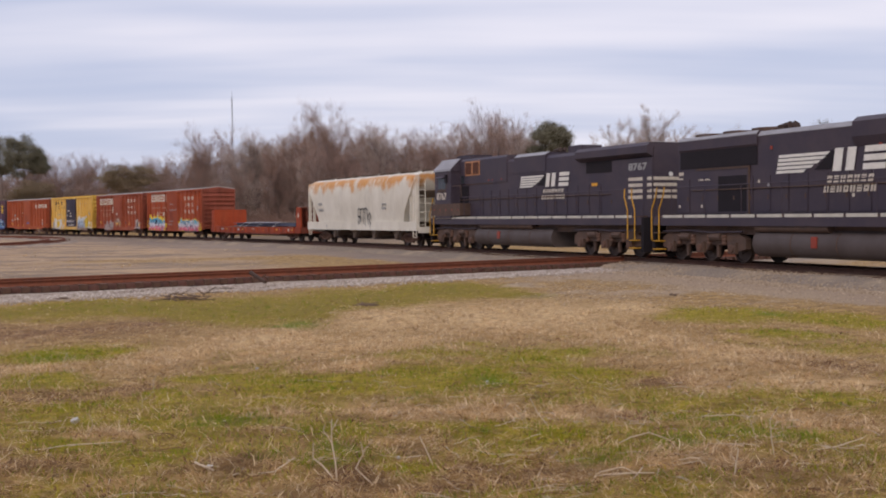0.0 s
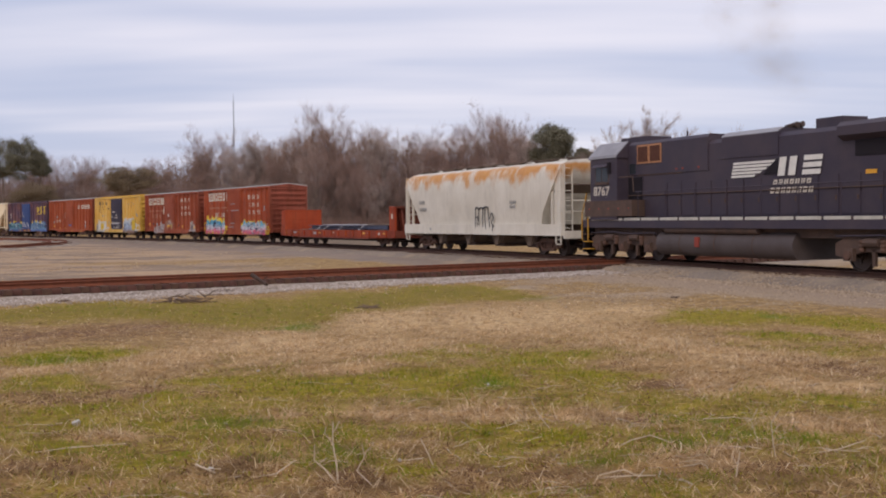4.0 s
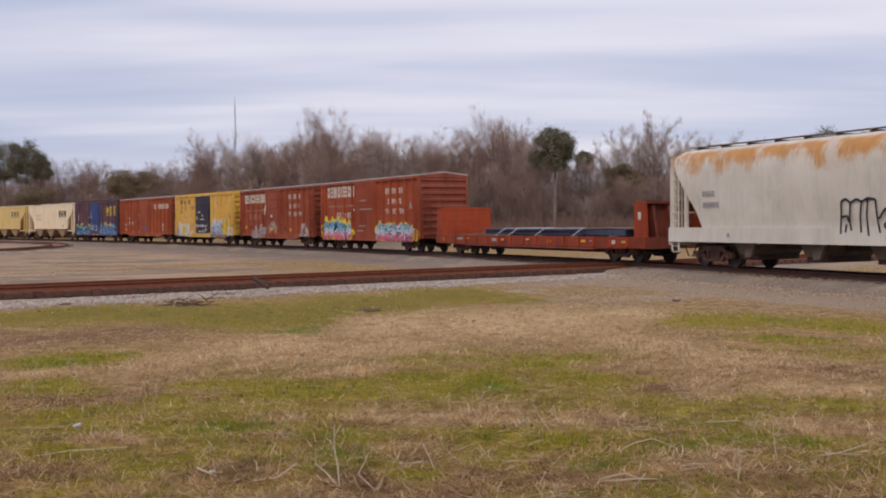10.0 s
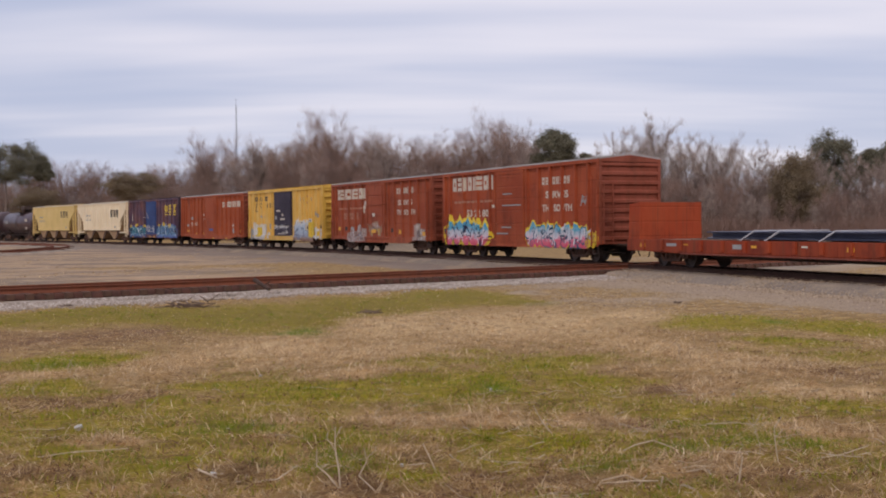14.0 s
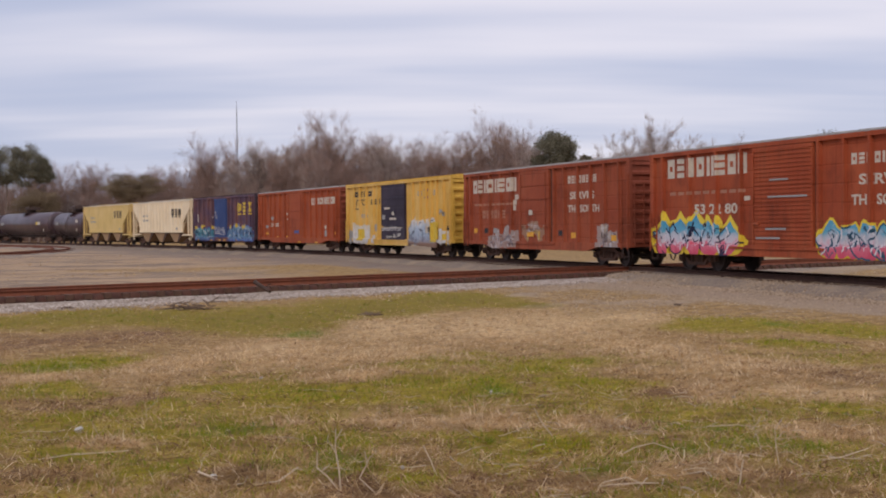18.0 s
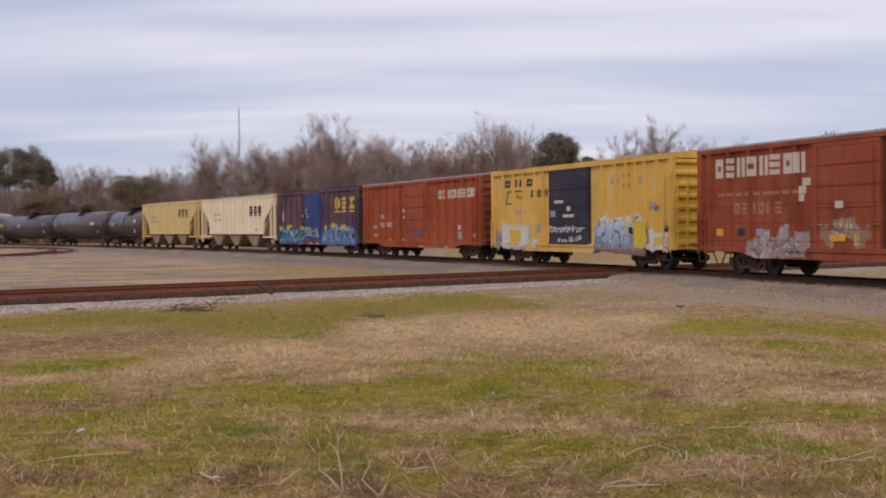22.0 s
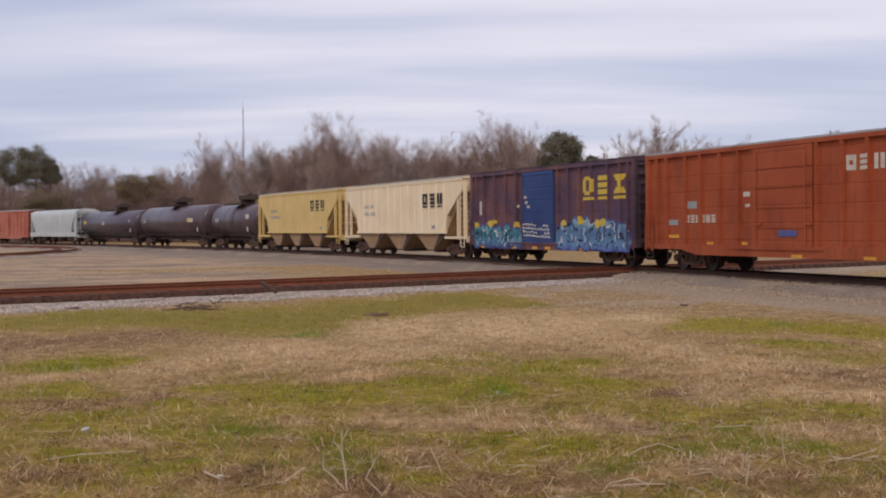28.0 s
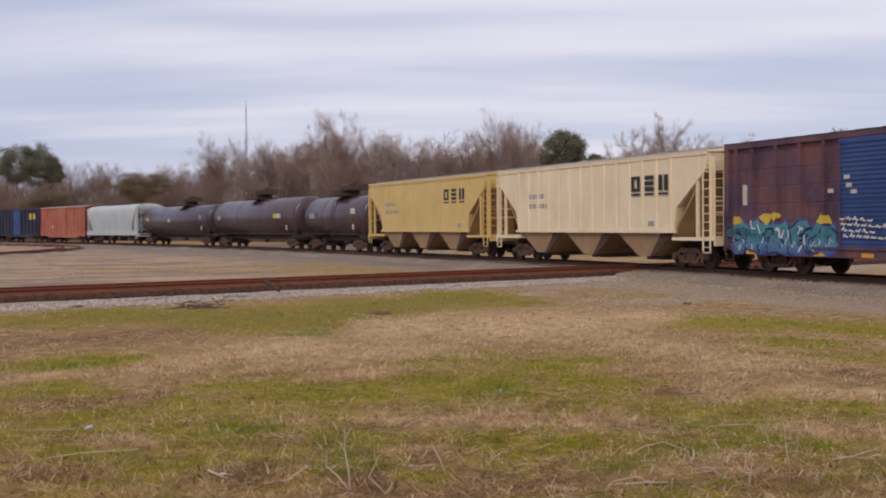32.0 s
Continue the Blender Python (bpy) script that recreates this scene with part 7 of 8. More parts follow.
for e in (-1, 1):
    wall = part("bulkhead", Form().box(*sorted((e * 9.12, e * 9.2)), -1.45, 1.45, 1.0, 2.5), FLAT_RED, flat, "flat orange-red end bulkhead")
    for y in (-1.45, 1.33):
        part("side_plate", Form().prism([(e * 9.2, 0.95), (e * 9.2, 2.5), (e * 9.85, 2.44), (e * 9.95, 0.6), (e * 9.3, 0.6)], "y", y, y + 0.12), FLAT_RED, wall)
    for y in (-0.75, 0.0, 0.75):
        part("stiffener", Form().prism([(e * 9.2, 1.0), (e * 9.2, 2.46), (e * 9.4, 2.4), (e * 9.75, 1.0)], "y", y - 0.06, y + 0.06), FLAT_DARK, wall)
    part("back_rail", Form().box(*sorted((e * 9.2, e * 9.5)), -1.33, 1.33, 2.38, 2.5), FLAT_DARK, wall)
    part("back_panel", Form().box(*sorted((e * 9.203, e * 9.21)), -1.33, 1.33, 1.0, 2.4), FLAT_DARK, wall)
    part("end_sill", Form().box(*sorted((e * (half - 0.2), e * half)), -1.45, 1.45, 0.6, 1.05), FLAT_DARK, flat)
part("centre_sill", Form().prism([(-half, 0.98), (half, 0.98), (half, 0.66), (half - 3.4, 0.66), (half - 4.2, 0.36), (-half + 4.2, 0.36), (-half + 3.4, 0.66), (-half, 0.66)], "y", -0.35, 0.35), IRON, flat)
gear(flat, half, (-half + 2.5, half - 2.5))
for k, (x, wd, m) in enumerate(((-9.0, 0.5, ORANGE), (-7.2, 0.9, GREY_INK), (-6.1, 0.4, ORANGE), (-3.2, 0.7, GREY_INK), (-2.2, 0.4, ORANGE), (0.3, 0.4, WHITE), (2.3, 0.45, ORANGE), (5.2, 0.5, ORANGE), (5.9, 0.45, GREY_INK), (7.5, 0.5, WHITE), (8.3, 0.55, ORANGE))):
    patch(flat, m, x, x + wd * 0.7, 0.76 + 0.05 * (k % 3), 0.90 + 0.02 * (k % 2), -1.502, "stencil", "worn reflector and stencil plate")
part("number_mark", Form().box(9.4, 9.6, -1.458, -1.45, 1.75, 2.05), WHITE, flat)
joined_train(flat, -36.7, -16.6)

BLUE_STEEL = plain("dark_blue_steel", (0.045, 0.05, 0.085), 0.45, 0.3, 0.35, 1.5, (0.10, 0.11, 0.16))
STRAP = plain("pale_load_strap", (0.5, 0.5, 0.52), 0.6, 0.0, 0.2, 4.0)
load = tagged(new("steel_load"), "stack of dark blue steel sections strapped on the flatcar", "cargo")
for y in (-1.05, -0.35, 0.35):
    part("beam", Form().prism([(y, 1.10), (y + 0.62, 1.10), (y + 0.62, 1.14), (y + 0.36, 1.17), (y + 0.36, 1.3), (y + 0.6, 1.32), (y + 0.6, 1.36), (y, 1.36), (y, 1.32), (y + 0.26, 1.3), (y + 0.26, 1.17), (y, 1.14)], "x", -5.3, 4.6), BLUE_STEEL, load)
for y in (-0.9, 0.0):
    part("beam", Form().prism([(y, 1.10), (y + 0.7, 1.10), (y + 0.7, 1.34), (y, 1.34)], "x", 3.2, 7.7), BLUE_STEEL, load)
part("plank", Form().box(4.4, 8.5, -0.9, 0.7, 1.37, 1.42), DECK, load, "pale timber sheet")
for x in (-6.0, -2.5, 1.0, 4.0, 7.0):
    part("bearer", Form().box(x - 0.08, x + 0.08, -1.2, 1.1, 1.04, 1.10), DECK, load)
for x in (-2.9, -1.6, 1.0, 4.3):
    part("strap", Form().path([(x, -1.44, 1.05), (x + 0.35, -1.08, 1.4), (x + 0.35, 0.95, 1.4), (x, 1.4, 1.05)], 0.026, 4), STRAP, load, "pale webbing strap")
joined_train(load, -36.7, -16.6)

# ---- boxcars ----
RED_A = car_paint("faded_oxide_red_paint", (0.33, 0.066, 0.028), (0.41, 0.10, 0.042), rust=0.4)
LEMON_RIM = spray("lemon_yellow_spray", ((0.0, (0.62, 0.42, 0.03)), (1.0, (0.74, 0.56, 0.06))), 0.6, 1.9, 3)
CANDY = spray("pink_white_and_cyan_spray", ((0.05, (0.60, 0.08, 0.13)), (0.26, (0.66, 0.16, 0.22)), (0.38, (0.56, 0.52, 0.56)), (0.52, (0.42, 0.48, 0.54)), (0.64, (0.10, 0.36, 0.50)), (0.95, (0.05, 0.30, 0.47))), 0.6, 1.95, 5)
INK_BLUE = plain("dark_blue_spray", (0.025, 0.03, 0.07), 0.6, 0.0, 0.2, 5.0)
INK_TEAL = plain("dark_teal_spray", (0.03, 0.10, 0.16), 0.6, 0.0, 0.2, 5.0)
GLINT = plain("white_spray", (0.66, 0.66, 0.68), 0.6, 0.0, 0.2, 5.0)
FADED_INK = plain("ghost_of_white_lettering", (0.42, 0.19, 0.12), 0.7, 0.0, 0.3, 5.0)

car, half = boxcar(-14.6, 1.0, "oxide-red boxcar with bright blue, pink and yellow graffiti", RED_A, SILVER_ROOF, BROWN_END, [(-1.64, 1.3, "slats")],
                   [-7.68, -7.0, -5.32, -3.7, -2.34, 1.5, 2.59, 3.67, 4.7, 5.81, 6.87, 7.68])
word(car, WHITE, -6.75, 3.42, 4.85, 0.7, 8, NEAR, "large white name drawn as plain shapes", 0, "lettering", over=True)
word(car, FADED_INK, -6.6, 2.78, 4.6, 0.12, 9, NEAR, "faint white bar of a line", 0, "lettering", True, over=True)
mural(car, -7.5, -2.55, 0.55, 2.0, 5, LEMON_RIM, CANDY, INK_BLUE, GLINT, 21, 0.22, 0.32)
mural(car, 1.65, 6.9, 0.55, 1.72, 7, LEMON_RIM, CANDY, INK_TEAL, GLINT, 22, 0.09, 0.0)
mural(car, 6.75, 7.65, 0.7, 1.35, 2, LEMON_RIM, LEMON_RIM, FADED_INK, None, 23, 0.05, label="yellow sprayed blot")
text(car, WHITE, "53 22 80", -5.1, 2.08, 0.48, NEAR, 2.5)
word(car, WHITE, 2.85, 3.45, 2.5, 0.33, 8, NEAR, "white name drawn as blocks")
text(car, WHITE, "SERVES", 3.15, 2.85, 0.42, NEAR, 2.0)
text(car, WHITE, "THE SOUTH", 2.85, 2.25, 0.42, NEAR, 2.6)
for x0, x1, z in ((-0.7, 0.2, 3.1), (-0.8, 1.1, 2.55), (-0.9, 0.1, 1.5), (-1.4, -0.2, 1.2)):
    patch(car, GREY_INK, x0, x1, z, z + 0.06, DOOR - 0.03, "smear", "pale paint smear")
patch(car, WHITE, -2.2, -1.9, 2.5, 2.65, NEAR - 0.005)
part("graffiti", Form().path([(6.2, NEAR, 2.45), (6.35, NEAR, 2.9), (6.55, NEAR, 2.5), (6.7, NEAR, 3.0), (6.62, NEAR, 2.62), (6.3, NEAR, 2.6), (6.5, NEAR, 2.85)], 0.03, 4), GREY_INK, car, "pale sprayed scribble")

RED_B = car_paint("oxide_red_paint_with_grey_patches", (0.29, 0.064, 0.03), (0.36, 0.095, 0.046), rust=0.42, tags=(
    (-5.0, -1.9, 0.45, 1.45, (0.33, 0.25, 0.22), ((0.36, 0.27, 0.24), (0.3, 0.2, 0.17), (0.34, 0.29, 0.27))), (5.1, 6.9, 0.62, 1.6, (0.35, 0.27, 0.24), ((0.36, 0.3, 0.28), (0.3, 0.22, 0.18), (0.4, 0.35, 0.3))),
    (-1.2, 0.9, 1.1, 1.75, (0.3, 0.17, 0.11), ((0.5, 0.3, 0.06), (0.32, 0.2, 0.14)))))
car, half = boxcar(2.5, 17.9, "oxide-red boxcar with worn white lettering and grey patches", RED_B, SILVER_ROOF, BROWN_END, [(-1.6, 1.27, "plug")],
                   [-7.58, -7.0, -5.92, -4.8, -3.61, -2.45, 1.6, 2.49, 3.64, 4.68, 5.76, 6.86, 7.58])
word(car, WHITE, -6.75, 3.36, 4.85, 0.66, 8, NEAR, "large white name drawn as plain shapes", 0, "lettering", over=True)
word(car, FADED_INK, -6.6, 2.72, 4.4, 0.1, 9, NEAR, "faint white bar of a line", 0, "lettering", True, over=True)
word(car, FADED_INK, -5.7, 2.08, 2.6, 0.4, 6, NEAR, "white number drawn as blocks")
word(car, WHITE, 2.75, 3.52, 2.4, 0.33, 8, NEAR, "white name drawn as blocks")
text(car, WHITE, "SERVES", 2.9, 2.85, 0.42, NEAR, 2.0)
text(car, WHITE, "THE SOUTH", 2.75, 2.28, 0.42, NEAR, 2.55)
for x, z, m in ((-6.7, 1.35, ORANGE), (-5.5, 1.35, BLACK_INK), (-4.5, 1.35, GREY_INK), (-2.4, 2.7, WHITE), (-2.5, 2.45, WHITE), (-2.2, 2.95, WHITE), (1.9, 1.25, BLACK_INK), (3.0, 1.15, ORANGE), (5.4, 1.5, WHITE), (5.45, 1.15, BLACK_INK), (6.2, 1.05, ORANGE)):
    patch(car, m, x, x + 0.38, z, z + 0.24, NEAR - 0.003, "sticker", "worn stencil plate")
patch(car, WHITE, -0.55, -0.2, 2.2, 2.42, DOOR - 0.03, "sticker", "white door plate")
patch(car, ORANGE, -0.7, -0.1, 1.2, 1.4, DOOR - 0.03, "sticker", "yellow door plate")

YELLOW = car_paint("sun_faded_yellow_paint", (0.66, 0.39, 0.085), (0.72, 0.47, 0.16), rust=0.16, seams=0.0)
FROST = spray("pale_grey_blue_spray", ((0.02, (0.24, 0.17, 0.16)), (0.2, (0.30, 0.32, 0.38)), (0.5, (0.36, 0.45, 0.55)), (0.75, (0.45, 0.52, 0.58)), (1.0, (0.62, 0.62, 0.62))), 0.6, 2.1, 7)
WHITE_RIM = spray("chalk_white_spray", ((0.0, (0.55, 0.53, 0.50)), (1.0, (0.66, 0.65, 0.62))), 0.6, 2.3, 9)
YELLOW_END = car_paint("yellow_paint_of_the_ends", (0.56, 0.34, 0.06), rust=0.25)
DOOR_BLACK = car_paint("black_door_paint", (0.036, 0.029, 0.044), (0.066, 0.054, 0.076), rust=0.1)
car, half = boxcar(19.5, 34.8, "faded yellow boxcar with a black door and pale graffiti", YELLOW, YELLOW_END, YELLOW_END, [(-1.81, 1.6, "plain")],
                   [-7.52, -6.4, -5.35, -4.34, -3.17, -2.43, 2.65, 3.65, 4.46, 5.12, 5.75, 6.61, 7.52], door_mat=DOOR_BLACK, ribs=8)
rng = np.random.RandomState(77)
for row, (count, x0, step, z, tall) in enumerate(((10, -1.65, 0.29, 1.42, 0.32), (7, -0.85, 0.3, 1.02, 0.26))):
    for k in range(count):
        x, z, tall = x0 + k * step + rng.uniform(-0.07, 0.07), z + rng.normal(0, 0.02), 0.3 * rng.uniform(0.5, 1.15)
        pts = [(x + rng.uniform(0, 0.06), z + tall * rng.uniform(0.75, 1.1)), (x + rng.uniform(0, 0.1), z + rng.uniform(0, 0.08)), (x + 0.2, z + tall * rng.uniform(0.2, 0.5)), (x + rng.uniform(0.08, 0.24), z + tall * rng.uniform(0.7, 1.0))]
        part("graffiti", ribbon(pts, 0.05, DOOR - 0.034), GLINT if row == 0 else LOGO_WHITE, car, "white sprayed scribble on the door")
SLATE = plain("slate_blue_spray", (0.12, 0.14, 0.19), 0.7, 0.0, 0.4, 3.0, (0.22, 0.25, 0.30))
CHALK = spray("blotchy_white_overpaint", ((0.0, (0.34, 0.25, 0.19)), (0.16, (0.52, 0.50, 0.47)), (0.6, (0.60, 0.58, 0.54)), (1.0, (0.56, 0.50, 0.38))), 0.6, 1.9, 8)
RUSTED = spray("rust_brown_smear", ((0.0, (0.17, 0.095, 0.06)), (0.5, (0.25, 0.15, 0.11)), (1.0, (0.40, 0.34, 0.30))), 0.5, 1.0, 4)


def smear(x0, x1, z0, z1, material, label, out, ragged=0.05, name="graffiti"):
    """A sprayed or rolled patch with uneven edges, lying over the posts."""
    n, edge = 7, []
    for (xa, za), (xb, zb) in (((x0, z0), (x1, z0)), ((x1, z0), (x1, z1)), ((x1, z1), (x0, z1)), ((x0, z1), (x0, z0))):
        for k in range(n):
            edge.append((xa + (xb - xa) * k / n + rng.normal(0, ragged), za + (zb - za) * k / n + rng.normal(0, ragged)))
    part(name, laid_over(Form().prism(edge, "y", -(HALF_W - 0.10) - out, -(HALF_W - 0.10) - out - 0.003), SIDES[car.name]), material, car, label)


smear(-6.45, -3.9, 0.68, 1.82, CHALK, "blotchy white painted-over patch", 0.012, 0.07)
smear(-5.85, -4.75, 0.85, 1.58, YELLOW_INK, "yellow square on a white patch", 0.017, 0.015)
smear(-7.3, -6.75, 0.75, 1.45, GREY_INK, "faint grey tag", 0.012, 0.09)
smear(-3.45, -3.0, 0.7, 1.2, CHALK, "faded white smear", 0.012, 0.05)
mural(car, 2.1, 5.6, 0.6, 2.0, 5, WHITE_RIM, FROST, SLATE, None, 31, 0.07, 0.0, 2, label="pale blue-grey sprayed letter")
smear(2.2, 5.9, 0.62, 0.84, RUSTED, "rust-brown smear under the letters", 0.026, 0.085)
smear(5.1, 5.85, 0.85, 1.95, YELLOW_INK, "yellow painted-over square", 0.03, 0.02)
smear(6.0, 7.3, 0.7, 1.5, CHALK, "white painted-over patch", 0.012, 0.08)
smear(6.3, 6.85, 0.95, 1.3, YELLOW_INK, "small yellow square", 0.017, 0.015)
smear(6.05, 6.6, 2.35, 2.62, GREY_INK, "faint grey tag", 0.012, 0.1)
smear(4.5, 4.95, 1.35, 1.75, WHITE, "small white plate", 0.03, 0.01, "sticker")
smear(4.58, 4.86, 1.42, 1.66, BLACK_INK, "black mark on a white plate", 0.034, 0.02, "sticker")
word(car, BLACK_INK, -6.35, 3.62, 3.0, 0.34, 4, NEAR - 0.003, "black name drawn as blocks", 0.05)
word(car, BLACK_INK, -3.7, 3.1, 1.8, 0.32, 3, NEAR - 0.003, "black name drawn as blocks", 0.05)
mark = Form().path([(-5.35, NEAR, 2.85), (-6.2, NEAR, 2.85), (-6.0, NEAR, 3.42), (-4.4, NEAR, 3.42), (-4.5, NEAR, 3.1), (-5.0, NEAR, 3.12), (-5.1, NEAR, 3.28)], 0.035, 4)
part("logo", mark, BLACK_INK, car, "black angular line mark")
word(car, GREY_INK, -5.5, 2.3, 1.4, 0.22, 4, NEAR, "faded number drawn as blocks")
word(car, GREY_INK, 3.2, 3.45, 0.7, 0.26, 2, NEAR, "faded grey blocks")
word(car, GREY_INK, 5.0, 3.45, 0.6, 0.26, 2, NEAR, "faded grey blocks")
cross = plain("faded_violet_red_mark", (0.34, 0.16, 0.22), 0.7)
part("logo", Form().path([(4.15, NEAR, 3.3), (4.6, NEAR, 3.8)], 0.045, 4).path([(4.6, NEAR, 3.3), (4.15, NEAR, 3.8)], 0.045, 4), cross, car, "faded red and violet crossed bars")
for x0, x1, z, hgt, m in ((-1.2, -0.4, 2.75, 0.13, WHITE), (-1.55, -1.1, 2.15, 0.28, GREY_INK), (-0.1, 0.2, 2.4, 0.2, WHITE), (-0.45, 0.5, 2.12, 0.13, WHITE), (-1.7, 1.4, 1.62, 0.05, WHITE)):
    patch(car, m, x0, x1, z, z + hgt, DOOR - 0.03, "stencil", "white door stencil")
for x, z, wd, hgt, m in ((-3.25, 1.45, 0.5, 0.42, GREY_INK), (6.9, 1.5, 0.45, 0.22, BLACK_INK)):
    patch(car, m, x, x + wd, z, z + hgt, NEAR - 0.003, "sticker", "painted-over patch")

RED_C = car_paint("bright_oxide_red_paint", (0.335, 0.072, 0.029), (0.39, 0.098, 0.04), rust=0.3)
car, half = boxcar(36.0, 52.1, "clean oxide-red boxcar with small white lettering", RED_C, SILVER_ROOF, BROWN_END, [(-1.48, 1.47, "plug")],
                   [-7.93, -7.3, -6.67, -5.46, -4.5, -3.39, -2.33, 1.62, 2.74, 3.8, 4.8, 5.9, 6.9, 7.5, 7.93])
word(car, WHITE, 2.85, 3.3, 4.6, 0.46, 8, NEAR - 0.003, "white name drawn as plain shapes", 0, "lettering", over=True)
word(car, WHITE, -5.5, 1.78, 1.9, 0.28, 6, NEAR - 0.003, "white number drawn as blocks")
for x, z, wd, hgt, m in ((-6.75, 1.22, 0.8, 0.12, ORANGE), (-4.2, 1.0, 0.4, 0.08, ORANGE), (-2.2, 1.0, 0.3, 0.1, ORANGE), (-5.5, 2.3, 0.7, 0.26, GREY_INK), (-6.75, 1.7, 0.75, 0.2, GREY_INK), (-2.1, 2.65, 0.35, 0.16, WHITE), (-2.0, 2.3, 0.25, 0.1, WHITE),
                        (-1.6, 2.6, 0.12, 0.35, WHITE), (5.2, 1.1, 0.65, 0.4, GREY_INK), (5.2, 1.6, 0.3, 0.25, WHITE), (6.6, 1.2, 1.0, 0.2, ORANGE)):
    patch(car, m, x, x + wd, z, z + hgt, NEAR - 0.003, "sticker", "worn stencil plate")
for x in (0.5, 3.7):
    patch(car, ORANGE, x, x + 0.5, 0.62, 0.72, -(HALF_W + 0.02), "reflector", "yellow reflector")
patch(car, plain("blue_scribble", (0.1, 0.11, 0.28), 0.7), -0.1, 0.8, 1.3, 1.5, DOOR - 0.03, "smear", "blue smear")

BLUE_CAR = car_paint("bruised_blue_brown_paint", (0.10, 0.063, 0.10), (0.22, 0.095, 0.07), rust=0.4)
SEA = spray("teal_and_blue_spray", ((0.0, (0.05, 0.07, 0.24)), (0.3, (0.09, 0.23, 0.31)), (0.5, (0.04, 0.17, 0.22)), (0.8, (0.07, 0.28, 0.31)), (0.92, (0.5, 0.36, 0.05)), (1.0, (0.62, 0.44, 0.05))), 0.6, 2.0, 11)
ICE = spray("light_blue_spray", ((0.0, (0.08, 0.12, 0.36)), (0.25, (0.12, 0.25, 0.36)), (0.5, (0.09, 0.17, 0.30)), (0.78, (0.17, 0.32, 0.40)), (1.0, (0.30, 0.40, 0.44))), 0.6, 2.15, 13)
NAVY_RIM = spray("deep_blue_spray", ((0.0, (0.06, 0.07, 0.26)), (1.0, (0.09, 0.09, 0.24))), 0.6, 2.2, 15)
BLUE_DOOR = car_paint("bright_blue_door_paint", (0.04, 0.075, 0.20), (0.06, 0.105, 0.25), rust=0.12)
BLUE_END = car_paint("dark_purple_brown_ends", (0.06, 0.04, 0.05), rust=0.4)
car, half = boxcar(52.9, 68.2, "dark blue and brown boxcar with blue graffiti and yellow blocks", BLUE_CAR, BLUE_END, BLUE_END, [(-1.87, 1.02, "slats")],
                   [-7.52, -7.0, -6.12, -4.89, -3.71, -2.59, 1.42, 2.32, 3.31, 4.26, 5.54, 6.5, 7.1, 7.52], door_mat=BLUE_DOOR)
OCTAGON = ((0.14, 0, 0.86, 0.2), (0, 0.14, 0.28, 0.86), (0.14, 0.8, 0.86, 1), (0.72, 0.14, 1, 0.86))
WAISTED = ((0, 0, 1, 0.17), (0, 0.83, 1, 1), (0.14, 0.17, 0.86, 0.32), (0.14, 0.68, 0.86, 0.83), (0.3, 0.32, 0.7, 0.68))
for x, shape in ((3.5, OCTAGON), (4.72, LEVELS), (5.95, WAISTED)):
    word(car, YELLOW_INK, x, 3.02, 1.22, 0.78, 1, NEAR - 0.003, "large yellow plain shape", shapes=(shape,), over=True)
    word(car, YELLOW_INK, x, 2.8, 1.22, 0.12, 1, NEAR - 0.003, "yellow underline", 0, "underline", True, over=True)
mural(car, -7.4, -2.15, 0.6, 1.8, 5, NAVY_RIM, SEA, INK_BLUE, GLINT, 41, 0.1, 0.0, 0, label="teal sprayed graffiti letter")
mural(car, 1.4, 7.1, 0.6, 2.0, 6, NAVY_RIM, ICE, INK_BLUE, GLINT, 42, 0.1, 0.1, 0, label="light blue sprayed graffiti letter")
for k, x in enumerate((-7.1, -5.5, -5.0, -2.6, 1.9, 3.3, 4.7, 5.2)):
    tip = blob(x, 1.78 + 0.06 * (k % 3), 0.26 + 0.05 * (k % 2), 0.17, np.random.RandomState(60 + k), 0.25, 9)
    part("graffiti_flare", laid_over(Form().prism(tip, "y", NEAR - 0.018, NEAR - 0.021), SIDES[car.name]), YELLOW_INK, car, "yellow sprayed tip")
rng = np.random.RandomState(78)
for row in range(4):
    for k in range(9):
        x, z = -1.75 + k * 0.29 + 0.05 * row, 1.78 - row * 0.17 - 0.012 * k
        if k in (5, 6) and row in (0, 2):
            continue
        pts = [(x, z), (x + 0.09, z + rng.uniform(0.02, 0.11)), (x + 0.14, z - 0.02), (x + 0.23, z + rng.uniform(-0.02, 0.08))]
        part("graffiti", ribbon(pts, 0.045, DOOR - 0.07), LOGO_WHITE, car, "white sprayed stroke")
patch(car, WHITE, -6.75, -6.5, 2.3, 3.0, NEAR, "stencil", "white stencil column")
for x, z in ((-2.3, 2.6), (-1.5, 2.75), (-1.3, 2.55), (-1.6, 3.0)):
    patch(car, WHITE, x, x + 0.25, z, z + 0.12, DOOR - 0.03, "sticker", "white plate")
for x in (-6.4, -3.0, -0.9, 0.3, 3.4):
    patch(car, ORANGE, x, x + 0.5, 0.64, 0.76, -(HALF_W + 0.02), "reflector", "orange reflector")

